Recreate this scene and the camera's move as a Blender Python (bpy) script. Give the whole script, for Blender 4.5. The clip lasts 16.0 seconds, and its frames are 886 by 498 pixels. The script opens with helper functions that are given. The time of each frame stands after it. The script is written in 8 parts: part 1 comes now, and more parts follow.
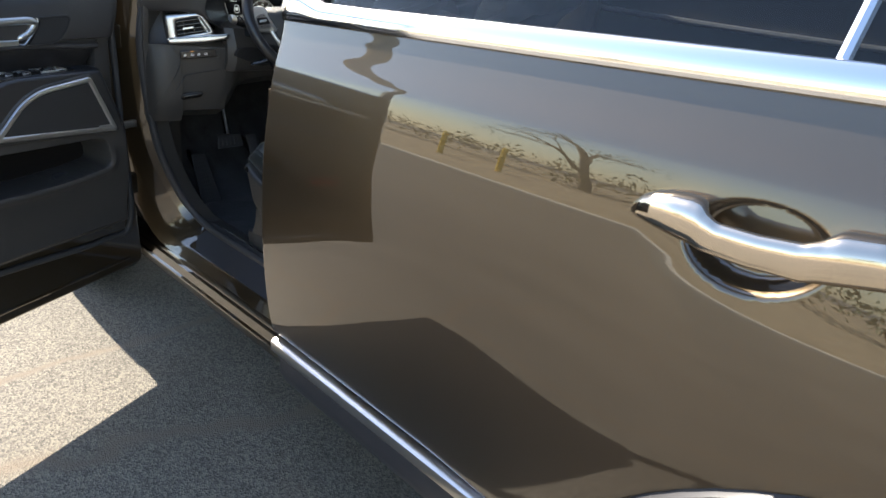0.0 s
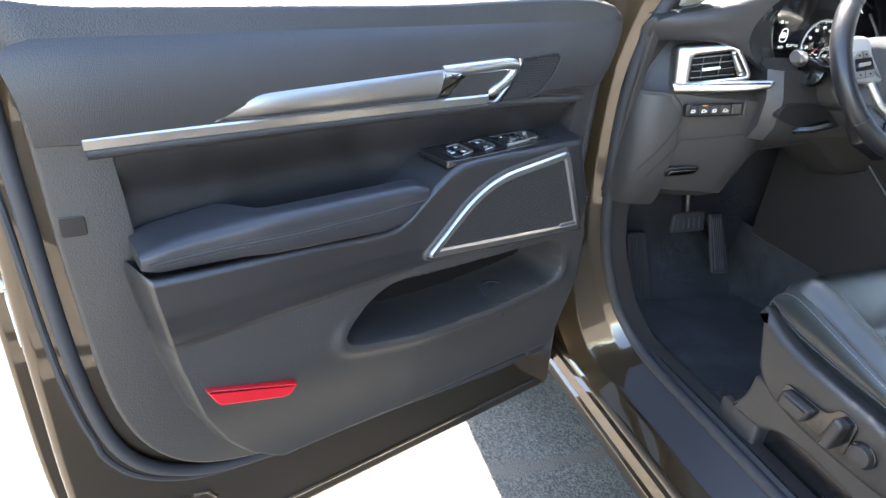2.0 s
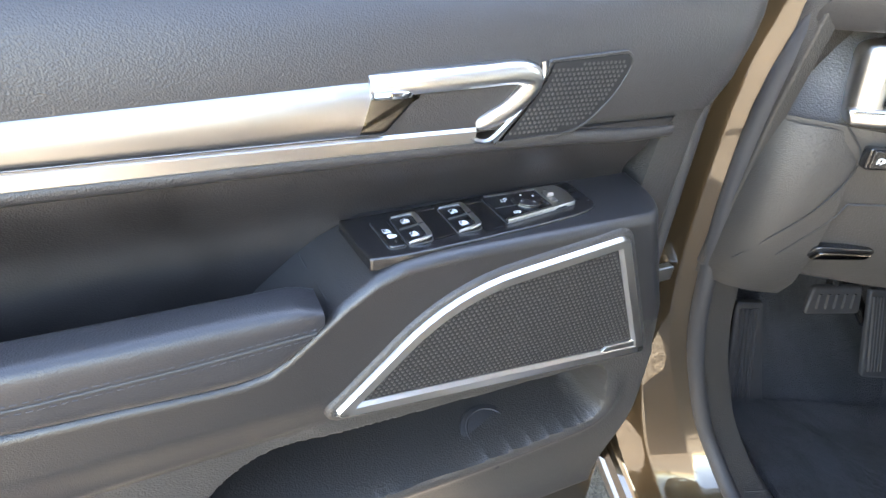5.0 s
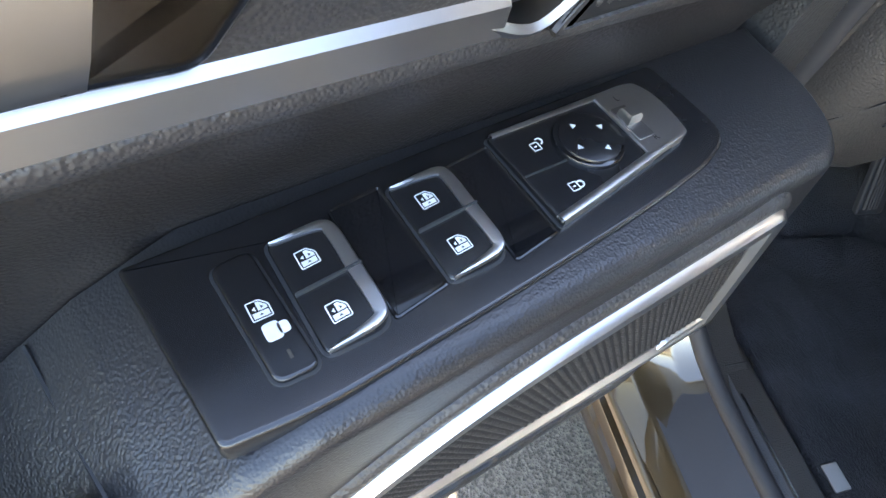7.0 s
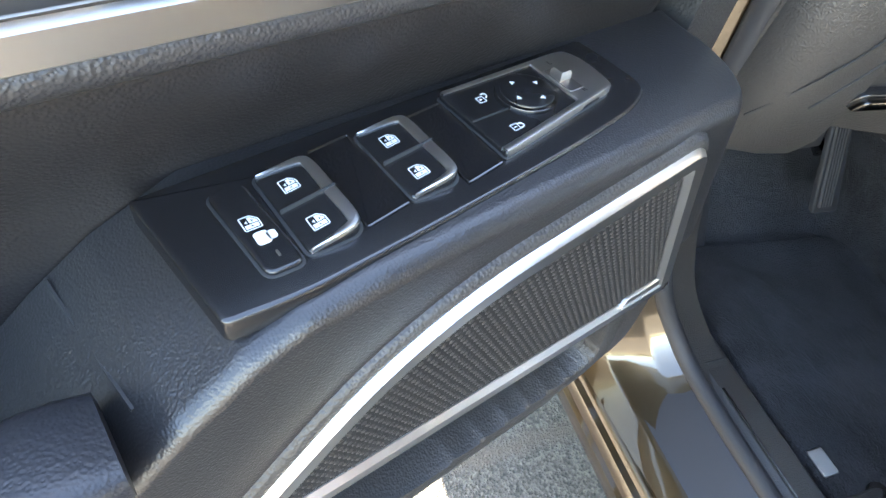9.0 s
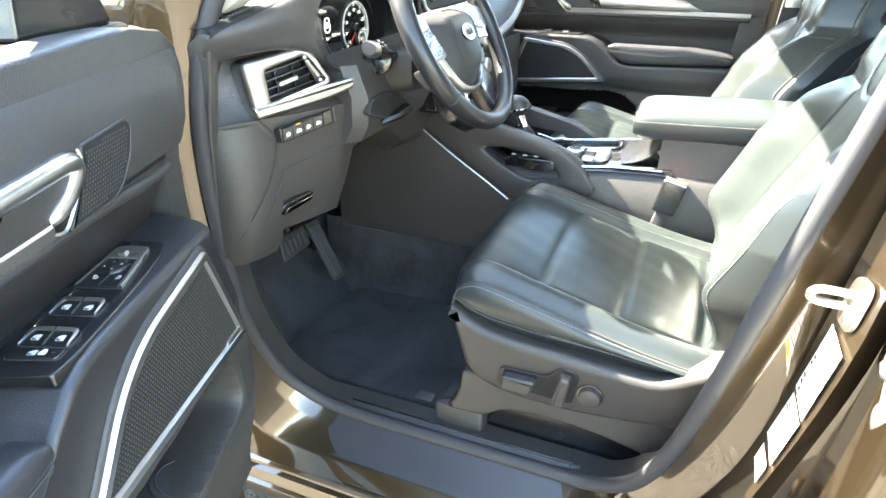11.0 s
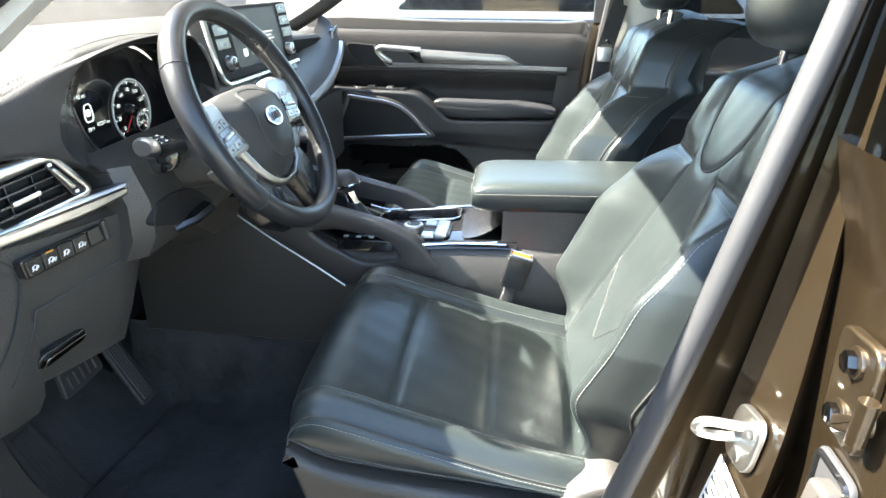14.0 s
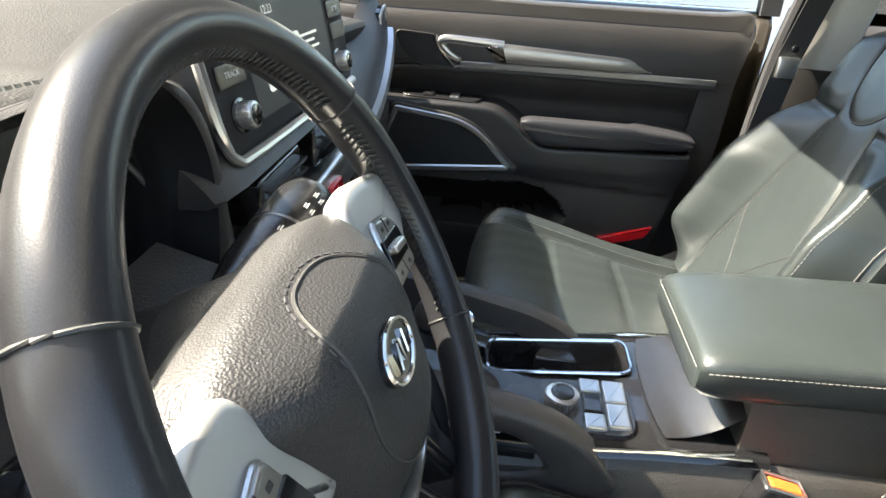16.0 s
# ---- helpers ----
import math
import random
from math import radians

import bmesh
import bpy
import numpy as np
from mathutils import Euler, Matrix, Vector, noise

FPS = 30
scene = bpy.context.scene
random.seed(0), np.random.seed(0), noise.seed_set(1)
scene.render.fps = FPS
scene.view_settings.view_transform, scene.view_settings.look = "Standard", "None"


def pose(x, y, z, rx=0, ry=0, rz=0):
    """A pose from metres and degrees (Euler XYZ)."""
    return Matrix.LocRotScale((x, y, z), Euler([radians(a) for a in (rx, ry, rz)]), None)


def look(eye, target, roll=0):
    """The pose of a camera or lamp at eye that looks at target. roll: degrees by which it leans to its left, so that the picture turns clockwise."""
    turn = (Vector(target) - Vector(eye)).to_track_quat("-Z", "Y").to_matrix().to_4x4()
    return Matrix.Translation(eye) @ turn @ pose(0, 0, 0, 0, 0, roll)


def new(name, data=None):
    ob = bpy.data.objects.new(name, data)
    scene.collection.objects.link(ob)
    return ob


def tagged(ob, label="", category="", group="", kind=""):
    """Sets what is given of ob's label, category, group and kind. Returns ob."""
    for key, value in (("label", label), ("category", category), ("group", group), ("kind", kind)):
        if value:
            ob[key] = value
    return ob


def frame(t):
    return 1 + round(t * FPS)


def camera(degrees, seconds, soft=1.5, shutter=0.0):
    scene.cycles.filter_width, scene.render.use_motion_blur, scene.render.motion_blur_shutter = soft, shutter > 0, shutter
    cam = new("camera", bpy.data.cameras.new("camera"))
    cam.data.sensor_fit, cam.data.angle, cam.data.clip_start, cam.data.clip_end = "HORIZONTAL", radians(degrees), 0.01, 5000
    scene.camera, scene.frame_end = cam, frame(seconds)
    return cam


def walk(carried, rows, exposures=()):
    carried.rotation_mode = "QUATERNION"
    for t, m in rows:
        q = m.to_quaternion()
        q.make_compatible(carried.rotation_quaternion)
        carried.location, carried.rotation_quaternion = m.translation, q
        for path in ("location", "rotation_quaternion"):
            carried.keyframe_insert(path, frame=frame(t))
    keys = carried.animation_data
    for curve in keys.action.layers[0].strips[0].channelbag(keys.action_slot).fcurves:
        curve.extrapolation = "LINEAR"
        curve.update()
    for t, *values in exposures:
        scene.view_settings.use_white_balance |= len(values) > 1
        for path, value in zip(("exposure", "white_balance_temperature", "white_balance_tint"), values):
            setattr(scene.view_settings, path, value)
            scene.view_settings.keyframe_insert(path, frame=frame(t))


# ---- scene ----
cam = camera(72.2, 16.0)
PATH = [
    (0, (2.276, -0.566, 1.381), (1.108, 0.833, 0.557), 6.1),
    (0.5, (2.037, -0.58, 1.38), (0.66, 0.573, 0.501), 4.3),
    (1, (1.773, -0.528, 1.361), (0.217, 0.353, 0.464), 4.4),
    (1.5, (1.565, -0.478, 1.356), (-0.075, 0.207, 0.439), 4.1),
    (2, (1.344, -0.456, 1.345), (-0.333, 0.127, 0.424), 4.0),
    (2.5, (1.2, -0.428, 1.338), (-0.468, 0.098, 0.369), 4.6),
    (3, (1.11, -0.357, 1.333), (-0.595, -0.005, 0.349), 5.4),
    (3.5, (1.06, -0.265, 1.335), (-0.667, -0.091, 0.341), 5.8),
    (4, (1.03, -0.212, 1.328), (-0.698, -0.051, 0.336), 5.2),
    (4.5, (1.003, -0.195, 1.319), (-0.725, -0.012, 0.33), 4.6),
    (6.8, (0.636, -0.175, 1.231), (-0.452, 0.367, -0.357), 14.7),
    (7, (0.618, -0.167, 1.217), (-0.446, 0.355, -0.394), 14.6),
    (7.5, (0.594, -0.156, 1.196), (-0.427, 0.344, -0.45), 15.7),
    (8, (0.593, -0.152, 1.192), (-0.433, 0.319, -0.459), 14.7),
    (10.3, (0.967, -0.307, 1.314), (-0.265, 0.843, 0.238), 0.2),
    (10.5, (1.004, -0.34, 1.334), (-0.086, 0.962, 0.277), 1.0),
    (11, (0.977, -0.409, 1.354), (0.297, 1.23, 0.43), -0.2),
    (11.5, (0.91, -0.452, 1.393), (0.58, 1.321, 0.529), -2.1),
    (12, (0.859, -0.482, 1.415), (0.733, 1.325, 0.567), -1.1),
    (12.5, (0.824, -0.5, 1.414), (0.774, 1.311, 0.567), 0.3),
    (13, (0.819, -0.484, 1.408), (0.773, 1.329, 0.564), 0.7),
    (13.5, (0.866, -0.391, 1.397), (0.788, 1.422, 0.556), 0.1),
    (14, (0.942, -0.218, 1.393), (0.733, 1.59, 0.565), 0.8),
    (14.5, (0.922, -0.068, 1.383), (0.6, 1.709, 0.525), -0.2),
    (15, (0.808, 0.13, 1.39), (0.474, 1.894, 0.508), -0.4),
    (15.5, (0.715, 0.274, 1.364), (0.447, 2.031, 0.448), -0.7),
    (16, (0.635, 0.381, 1.389), (0.506, 2.143, 0.451), 3.7),
]
# the clip's camera opens up as it nears the dark trim
LIGHT = [(0.0, 2.25, 6900, 10), (1.0, 2.25, 6400, 10), (1.5, 2.6, 6100, 10), (2.0, 3.9, 6700, 12), (2.5, 4.8, 7200, 12), (3.0, 4.9, 7500, 13), (3.5, 4.95, 7600, 13), (4.7, 4.85, 7700, 13), (7.0, 4.15, 7400, 13), (8.2, 4.35, 7400, 13), (10.3, 4.9, 7500, 4), (10.6, 4.85, 7500, 4), (11.0, 4.65, 7400, 5), (11.5, 4.2, 7300, 8), (12.5, 3.76, 6900, 9), (13.5, 3.74, 6800, 8), (14.5, 3.62, 6800, 3), (15.0, 3.55, 6900, 5), (15.5, 3.4, 6900, 9), (16.0, 2.85, 7300, 8)]
walk(cam, [(t, look(eye, target, roll)) for t, eye, target, roll in PATH], LIGHT)

# ---- world and sun ----
SUN_WAY = Vector((0.95, -0.075, -1.0)).normalized()
world = bpy.data.worlds.new("sky")
world.use_nodes = True
scene.world = world
wt = world.node_tree
sky = wt.nodes.new("ShaderNodeTexSky")
sky.sky_type = "NISHITA"
sky.sun_disc = False
sky.sun_elevation = math.asin(-SUN_WAY.z)
sky.sun_rotation = math.atan2(-SUN_WAY.x, -SUN_WAY.y)
sky.air_density, sky.dust_density = 1.0, 0.6
wt.links.new(sky.outputs[0], wt.nodes["Background"].inputs[0])
wt.nodes["Background"].inputs[1].default_value = 0.105
sun_data = bpy.data.lights.new("sun", "SUN")
sun_data.energy, sun_data.angle, sun_data.color = 5.0, radians(0.53), (1.0, 0.945, 0.86)
sun = new("sun", sun_data)
sun.matrix_world = look((0, 0, 8), Vector((0, 0, 8)) + SUN_WAY)


# ---- materials ----
def material(name, color, rough=0.5, metal=0.0, coat=0.0, spec=0.5, vary=0.0, vary_scale=6.0, grain=None, coarse=None, sheen=0.0, contrast=0.0):
    """grain: (kind, scale, strength, distance) of the fine relief; coarse: the same at a larger scale."""
    m = bpy.data.materials.new(name)
    m.use_nodes = True
    nt = m.node_tree
    b = nt.nodes["Principled BSDF"]
    b.inputs["Base Color"].default_value = (*color, 1)
    b.inputs["Roughness"].default_value = rough
    b.inputs["Metallic"].default_value = metal
    b.inputs["Specular IOR Level"].default_value = spec
    b.inputs["Coat Weight"].default_value = coat
    b.inputs["Coat Roughness"].default_value = 0.02
    b.inputs["Sheen Weight"].default_value = sheen
    co = nt.nodes.new("ShaderNodeTexCoord")
    if vary:
        n = nt.nodes.new("ShaderNodeTexNoise")
        n.inputs["Scale"].default_value, n.inputs["Detail"].default_value = vary_scale, 6
        nt.links.new(co.outputs["Object"], n.inputs["Vector"])
        mix = nt.nodes.new("ShaderNodeMix")
        mix.data_type = "RGBA"
        lo = [c * (1 - vary) for c in color]
        hi = [min(1, c * (1 + vary)) for c in color]
        mix.inputs["A"].default_value, mix.inputs["B"].default_value = (*lo, 1), (*hi, 1)
        tone = n.outputs["Fac"]
        if contrast:
            n.inputs["Distortion"].default_value = 1.2
            spread = nt.nodes.new("ShaderNodeMapRange")
            spread.inputs["From Min"].default_value, spread.inputs["From Max"].default_value = 0.5 - contrast, 0.5 + contrast
            nt.links.new(tone, spread.inputs["Value"])
            tone = spread.outputs["Result"]
        nt.links.new(tone, mix.inputs["Factor"])
        nt.links.new(mix.outputs["Result"], b.inputs["Base Color"])
        mp = nt.nodes.new("ShaderNodeMapRange")
        mp.inputs["To Min"].default_value, mp.inputs["To Max"].default_value = max(0.02, rough * (1 - vary * 0.5)), min(1, rough * (1 + vary * 0.5))
        nt.links.new(n.outputs["Fac"], mp.inputs["Value"])
        nt.links.new(mp.outputs["Result"], b.inputs["Roughness"])
    last = None
    for spec_ in (coarse, grain):
        if not spec_:
            continue
        kind, scale, strength, dist = spec_
        if kind == "noise":
            t = nt.nodes.new("ShaderNodeTexNoise")
            t.inputs["Detail"].default_value = 4
            out = t.outputs["Fac"]
        else:
            t = nt.nodes.new("ShaderNodeTexVoronoi")
            t.feature = "SMOOTH_F1" if kind == "cells" else "DISTANCE_TO_EDGE"
            out = t.outputs["Distance"]
        t.inputs["Scale"].default_value = scale
        nt.links.new(co.outputs["Object"], t.inputs["Vector"])
        bump = nt.nodes.new("ShaderNodeBump")
        bump.inputs["Strength"].default_value, bump.inputs["Distance"].default_value = strength, dist
        nt.links.new(out, bump.inputs["Height"])
        if last:
            nt.links.new(last.outputs["Normal"], bump.inputs["Normal"])
        last = bump
    if last:
        nt.links.new(last.outputs["Normal"], b.inputs["Normal"])
    return m


# faint teal of reflected sky is put into the leather's base colour
LEATHER = material("seat leather", (0.021, 0.026, 0.0265), 0.29, vary=0.10, vary_scale=9, grain=("cells", 700, 0.22, 0.0008), coarse=("noise", 9, 0.05, 0.005))
SUEDE = material("napped insert leather", (0.0185, 0.0165, 0.0162), 0.47, spec=0.40, vary=0.34, vary_scale=9, grain=("cells", 800, 0.40, 0.0009), coarse=("noise", 60, 0.05, 0.0018), contrast=0.2)
LEATHER_DOOR = material("door leather", (0.026, 0.026, 0.029), 0.36, vary=0.15, grain=("cells", 800, 0.30, 0.0008), coarse=("noise", 25, 0.15, 0.004))
SOFT = material("soft moulded trim", (0.034, 0.0318, 0.0318), 0.40, vary=0.14, vary_scale=5, grain=("cells", 820, 0.45, 0.0009), coarse=("noise", 60, 0.05, 0.0016))
PADSKIN = material("matte dark pad skin", (0.017, 0.0165, 0.0165), 0.60, spec=0.30, vary=0.12, vary_scale=6, grain=("cells", 520, 0.55, 0.0012))
HARD = material("hard grained plastic", (0.036, 0.0335, 0.0315), 0.42, vary=0.22, vary_scale=8, grain=("cells", 620, 0.50, 0.0011), coarse=("noise", 70, 0.10, 0.0020))
POD = material("pod top leather grain", (0.017, 0.0165, 0.0175), 0.36, spec=0.70, vary=0.12, grain=("cells", 950, 0.30, 0.0008), coarse=("noise", 90, 0.05, 0.0015))
SMOOTH = material("smooth satin black plastic", (0.0085, 0.0085, 0.0095), 0.27, spec=0.85, vary=0.1, vary_scale=12)
GLOSS = material("gloss black plastic", (0.008, 0.008, 0.009), 0.09, coat=0.6, vary=0.1)
SILVER = material("satin silver trim", (0.62, 0.61, 0.60), 0.30, metal=1.0, vary=0.06, vary_scale=20)
SPOKE = material("satin silver spoke paint", (0.60, 0.60, 0.59), 0.46, metal=0.85, vary=0.05, vary_scale=20)
GREYBAR = material("satin pewter trim", (0.36, 0.35, 0.34), 0.34, metal=1.0, vary=0.06, vary_scale=20)
CHROME = material("bright chrome", (0.78, 0.78, 0.80), 0.10, metal=1.0)
HANDLE = material("bronze chrome", (0.62, 0.55, 0.46), 0.13, metal=1.0, vary=0.05)
LEVER = material("dark smoked chrome", (0.10, 0.095, 0.09), 0.22, metal=1.0, vary=0.08)
GREYDARK = material("dark taupe satin plastic", (0.060, 0.055, 0.052), 0.32, vary=0.1, vary_scale=10)
STEEL = material("zinc plated steel", (0.72, 0.72, 0.70), 0.30, metal=1.0, vary=0.15, vary_scale=60)
HUBSKIN = material("grained airbag skin", (0.022, 0.022, 0.023), 0.47, vary=0.12, vary_scale=14, grain=("cells", 820, 0.55, 0.0008))
RUBBER = material("black rubber seal", (0.030, 0.030, 0.033), 0.62, vary=0.2, vary_scale=14, grain=("noise", 240, 0.2, 0.001))
RIMSKIN = material("smooth wheel leather", (0.017, 0.017, 0.019), 0.30, vary=0.15, vary_scale=14, grain=("cells", 1300, 0.10, 0.0005))
# serves grilles and screen body, and plates that paint in shade
MATTE_BLACK = material("matte black for mesh, screen and painted shade", (0.005, 0.005, 0.006), 0.7)
THREAD = material("grey thread", (0.20, 0.20, 0.19), 0.8)
DULLTHREAD = material("dull grey thread", (0.055, 0.055, 0.062), 0.8)
CARPET = material("black carpet", (0.030, 0.030, 0.033), 0.95, spec=0.15, vary=0.62, vary_scale=7, grain=("noise", 420, 1.0, 0.007), coarse=("noise", 35, 0.6, 0.012), sheen=0.14, contrast=0.17)
CLADDING = material("dark sill cladding", (0.026, 0.026, 0.030), 0.42, vary=0.2, vary_scale=7, grain=("cells", 600, 0.15, 0.0007))
# near-black base puts the deep map pocket's shade into colour
POCKET_SHADE = material("pocket plastic blackened for shade", (0.006, 0.0050, 0.0048), 0.75, spec=0.15, vary=0.2, grain=("noise", 500, 0.4, 0.001))
RED = material("red reflector plastic", (0.55, 0.012, 0.02), 0.18, coat=0.5)
ORANGE = material("orange release button", (0.70, 0.095, 0.02), 0.4)
WHITE = material("white print", (0.78, 0.78, 0.76), 0.5)
AMBER = material("amber print", (0.75, 0.30, 0.03), 0.5)
LABEL = material("white paper label", (0.80, 0.80, 0.76), 0.55, vary=0.05)
YELLOW = material("yellow print", (0.72, 0.55, 0.05), 0.5)
DARKPRINT = material("dark print", (0.03, 0.03, 0.03), 0.6)
GREYCLOTH = material("pale grey headliner cloth", (0.50, 0.49, 0.46), 0.9, vary=0.08, vary_scale=40, grain=("noise", 700, 0.4, 0.001))
WEBBING = material("black belt webbing", (0.022, 0.022, 0.024), 0.75, grain=("noise", 1200, 0.4, 0.001))
TYRE = material("tyre rubber", (0.025, 0.025, 0.026), 0.8, vary=0.25)
CAR_WHITE = material("white car paint", (0.75, 0.76, 0.78), 0.25, coat=0.8)
NEEDLE = material("red needle", (0.8, 0.04, 0.03), 0.4)
DIALGREY = material("ivory dial print", (0.6, 0.6, 0.58), 0.6)


def car_paint():
    m = material("dark bronze metallic paint", (0.066, 0.047, 0.027), 0.40, metal=0.9, coat=1.0, vary=0.10, vary_scale=3)
    nt = m.node_tree
    b = nt.nodes["Principled BSDF"]
    b.inputs["Coat Roughness"].default_value = 0.008
    b.inputs["Coat IOR"].default_value = 1.78
    co = nt.nodes.new("ShaderNodeTexCoord")
    v = nt.nodes.new("ShaderNodeTexVoronoi")
    v.inputs["Scale"].default_value = 2600
    nt.links.new(co.outputs["Object"], v.inputs["Vector"])
    bump = nt.nodes.new("ShaderNodeBump")
    bump.inputs["Strength"].default_value, bump.inputs["Distance"].default_value = 0.10, 0.0004
    nt.links.new(v.outputs["Distance"], bump.inputs["Height"])
    nt.links.new(bump.outputs["Normal"], b.inputs["Normal"])
    return m


PAINT = car_paint()


def glass(name, tint, rough=0.0):
    m = bpy.data.materials.new(name)
    m.use_nodes = True
    nt = m.node_tree
    b = nt.nodes["Principled BSDF"]
    b.inputs["Base Color"].default_value = (*tint, 1)
    b.inputs["Transmission Weight"].default_value = 1.0
    b.inputs["Roughness"].default_value = rough
    b.inputs["IOR"].default_value = 1.45
    return m


GLASS = glass("clear glass", (0.93, 0.97, 0.95))
PRIVACY = glass("dark privacy glass", (0.16, 0.18, 0.20))


def screen_material(name, color, power):
    m = bpy.data.materials.new(name)
    m.use_nodes = True
    b = m.node_tree.nodes["Principled BSDF"]
    b.inputs["Base Color"].default_value = (0.02, 0.02, 0.022, 1)
    b.inputs["Roughness"].default_value = 0.45
    b.inputs["Specular IOR Level"].default_value = 0.25
    b.inputs["Emission Color"].default_value = (*color, 1)
    b.inputs["Emission Strength"].default_value = power
    return m


LIT_WHITE = screen_material("lit display marks", (0.72, 0.82, 0.82), 0.17)
LIT_DIM = screen_material("dark display glass", (0.25, 0.30, 0.32), 0.012)


def asphalt():
    m = bpy.data.materials.new("asphalt")
    m.use_nodes = True
    nt = m.node_tree
    L = nt.links.new
    b = nt.nodes["Principled BSDF"]
    b.inputs["Roughness"].default_value = 0.88
    co = nt.nodes.new("ShaderNodeTexCoord")
    stones = nt.nodes.new("ShaderNodeTexVoronoi")
    stones.inputs["Scale"].default_value = 210
    L(co.outputs["Object"], stones.inputs["Vector"])
    big = nt.nodes.new("ShaderNodeTexNoise")
    big.inputs["Scale"].default_value, big.inputs["Detail"].default_value = 1.6, 8
    L(co.outputs["Object"], big.inputs["Vector"])
    ramp = nt.nodes.new("ShaderNodeValToRGB")
    ramp.color_ramp.elements[0].position, ramp.color_ramp.elements[0].color = 0.0, (0.065, 0.060, 0.052, 1)
    ramp.color_ramp.elements[1].position, ramp.color_ramp.elements[1].color = 1.0, (0.250, 0.222, 0.180, 1)
    sep = nt.nodes.new("ShaderNodeSeparateColor")
    L(stones.outputs["Color"], sep.inputs[0])
    L(sep.outputs[0], ramp.inputs["Fac"])
    tone = nt.nodes.new("ShaderNodeMix")
    tone.data_type, tone.blend_type = "RGBA", "MULTIPLY"
    tone.inputs["Factor"].default_value = 0.55
    L(ramp.outputs["Color"], tone.inputs["A"])
    L(big.outputs["Fac"], tone.inputs["B"])
    # sealed cracks: edges of very large warped cells
    warp = nt.nodes.new("ShaderNodeTexNoise")
    warp.inputs["Scale"].default_value = 5
    L(co.outputs["Object"], warp.inputs["Vector"])
    add = nt.nodes.new("ShaderNodeMix")
    add.data_type = "RGBA"
    add.inputs["Factor"].default_value = 0.12
    L(co.outputs["Object"], add.inputs["A"])
    L(warp.outputs["Color"], add.inputs["B"])
    crack = nt.nodes.new("ShaderNodeTexVoronoi")
    crack.feature = "DISTANCE_TO_EDGE"
    crack.inputs["Scale"].default_value = 0.8
    L(add.outputs["Result"], crack.inputs["Vector"])
    line = nt.nodes.new("ShaderNodeMapRange")
    line.inputs["From Min"].default_value, line.inputs["From Max"].default_value = 0.0, 0.02
    line.inputs["To Min"].default_value, line.inputs["To Max"].default_value = 1.0, 0.0
    L(crack.outputs["Distance"], line.inputs["Value"])
    mix = nt.nodes.new("ShaderNodeMix")
    mix.data_type = "RGBA"
    L(line.outputs["Result"], mix.inputs["Factor"])
    L(tone.outputs["Result"], mix.inputs["A"])
    mix.inputs["B"].default_value = (0.13, 0.105, 0.08, 1)
    L(mix.outputs["Result"], b.inputs["Base Color"])
    bump = nt.nodes.new("ShaderNodeBump")
    bump.inputs["Strength"].default_value, bump.inputs["Distance"].default_value = 0.9, 0.005
    L(stones.outputs["Distance"], bump.inputs["Height"])
    L(bump.outputs["Normal"], b.inputs["Normal"])
    return m


ASPHALT = asphalt()


# ---- mesh helpers ----
def mesh_from(bm, name, mat, angle=38):
    bmesh.ops.recalc_face_normals(bm, faces=bm.faces)
    me = bpy.data.meshes.new(name)
    bm.to_mesh(me)
    bm.free()
    me.materials.append(mat)
    me.polygons.foreach_set("use_smooth", [True] * len(me.polygons))
    me.set_sharp_from_angle(angle=radians(angle))
    return me


def part(name, bm, mat, parent, label="", angle=38):
    ob = new(name, mesh_from(bm, name, mat, angle))
    ob.parent = parent
    if label:
        tagged(ob, label)
    return ob


def thing(name, label, category, m=None, group="", kind=""):
    ob = new(name)
    if m is not None:
        ob.matrix_world = m
    return tagged(ob, label, category, group, kind)


def catmull(pts, n=8, closed=False):
    pts = [Vector(p) for p in pts]
    out = []
    k = len(pts)
    for i in range(k if closed else k - 1):
        p0 = pts[(i - 1) % k] if closed or i > 0 else pts[0]
        p1, p2 = pts[i], pts[(i + 1) % k]
        p3 = pts[(i + 2) % k] if closed or i + 2 < k else pts[-1]
        for j in range(n):
            t = j / n
            out.append(0.5 * ((2 * p1) + (p2 - p0) * t + (2 * p0 - 5 * p1 + 4 * p2 - p3) * t * t + (3 * p1 - p0 - 3 * p2 + p3) * t ** 3))
    if not closed:
        out.append(pts[-1])
    return out


def rounded(pts, r, n=5):
    """A closed 2D outline with its corners rounded; r: one radius or one for each corner."""
    out = []
    k = len(pts)
    for i in range(k):
        p = Vector(pts[i])
        a, b = Vector(pts[i - 1]) - p, Vector(pts[(i + 1) % k]) - p
        rr = r[i] if isinstance(r, (list, tuple)) else r
        d = min(rr, 0.45 * a.length, 0.45 * b.length)
        s, e = p + a.normalized() * d, p + b.normalized() * d
        for j in range(n + 1):
            t = j / n
            out.append((1 - t) ** 2 * s + 2 * t * (1 - t) * p + t * t * e)
    return out


def area2(o):
    return sum(o[i - 1][0] * o[i][1] - o[i][0] * o[i - 1][1] for i in range(len(o))) / 2


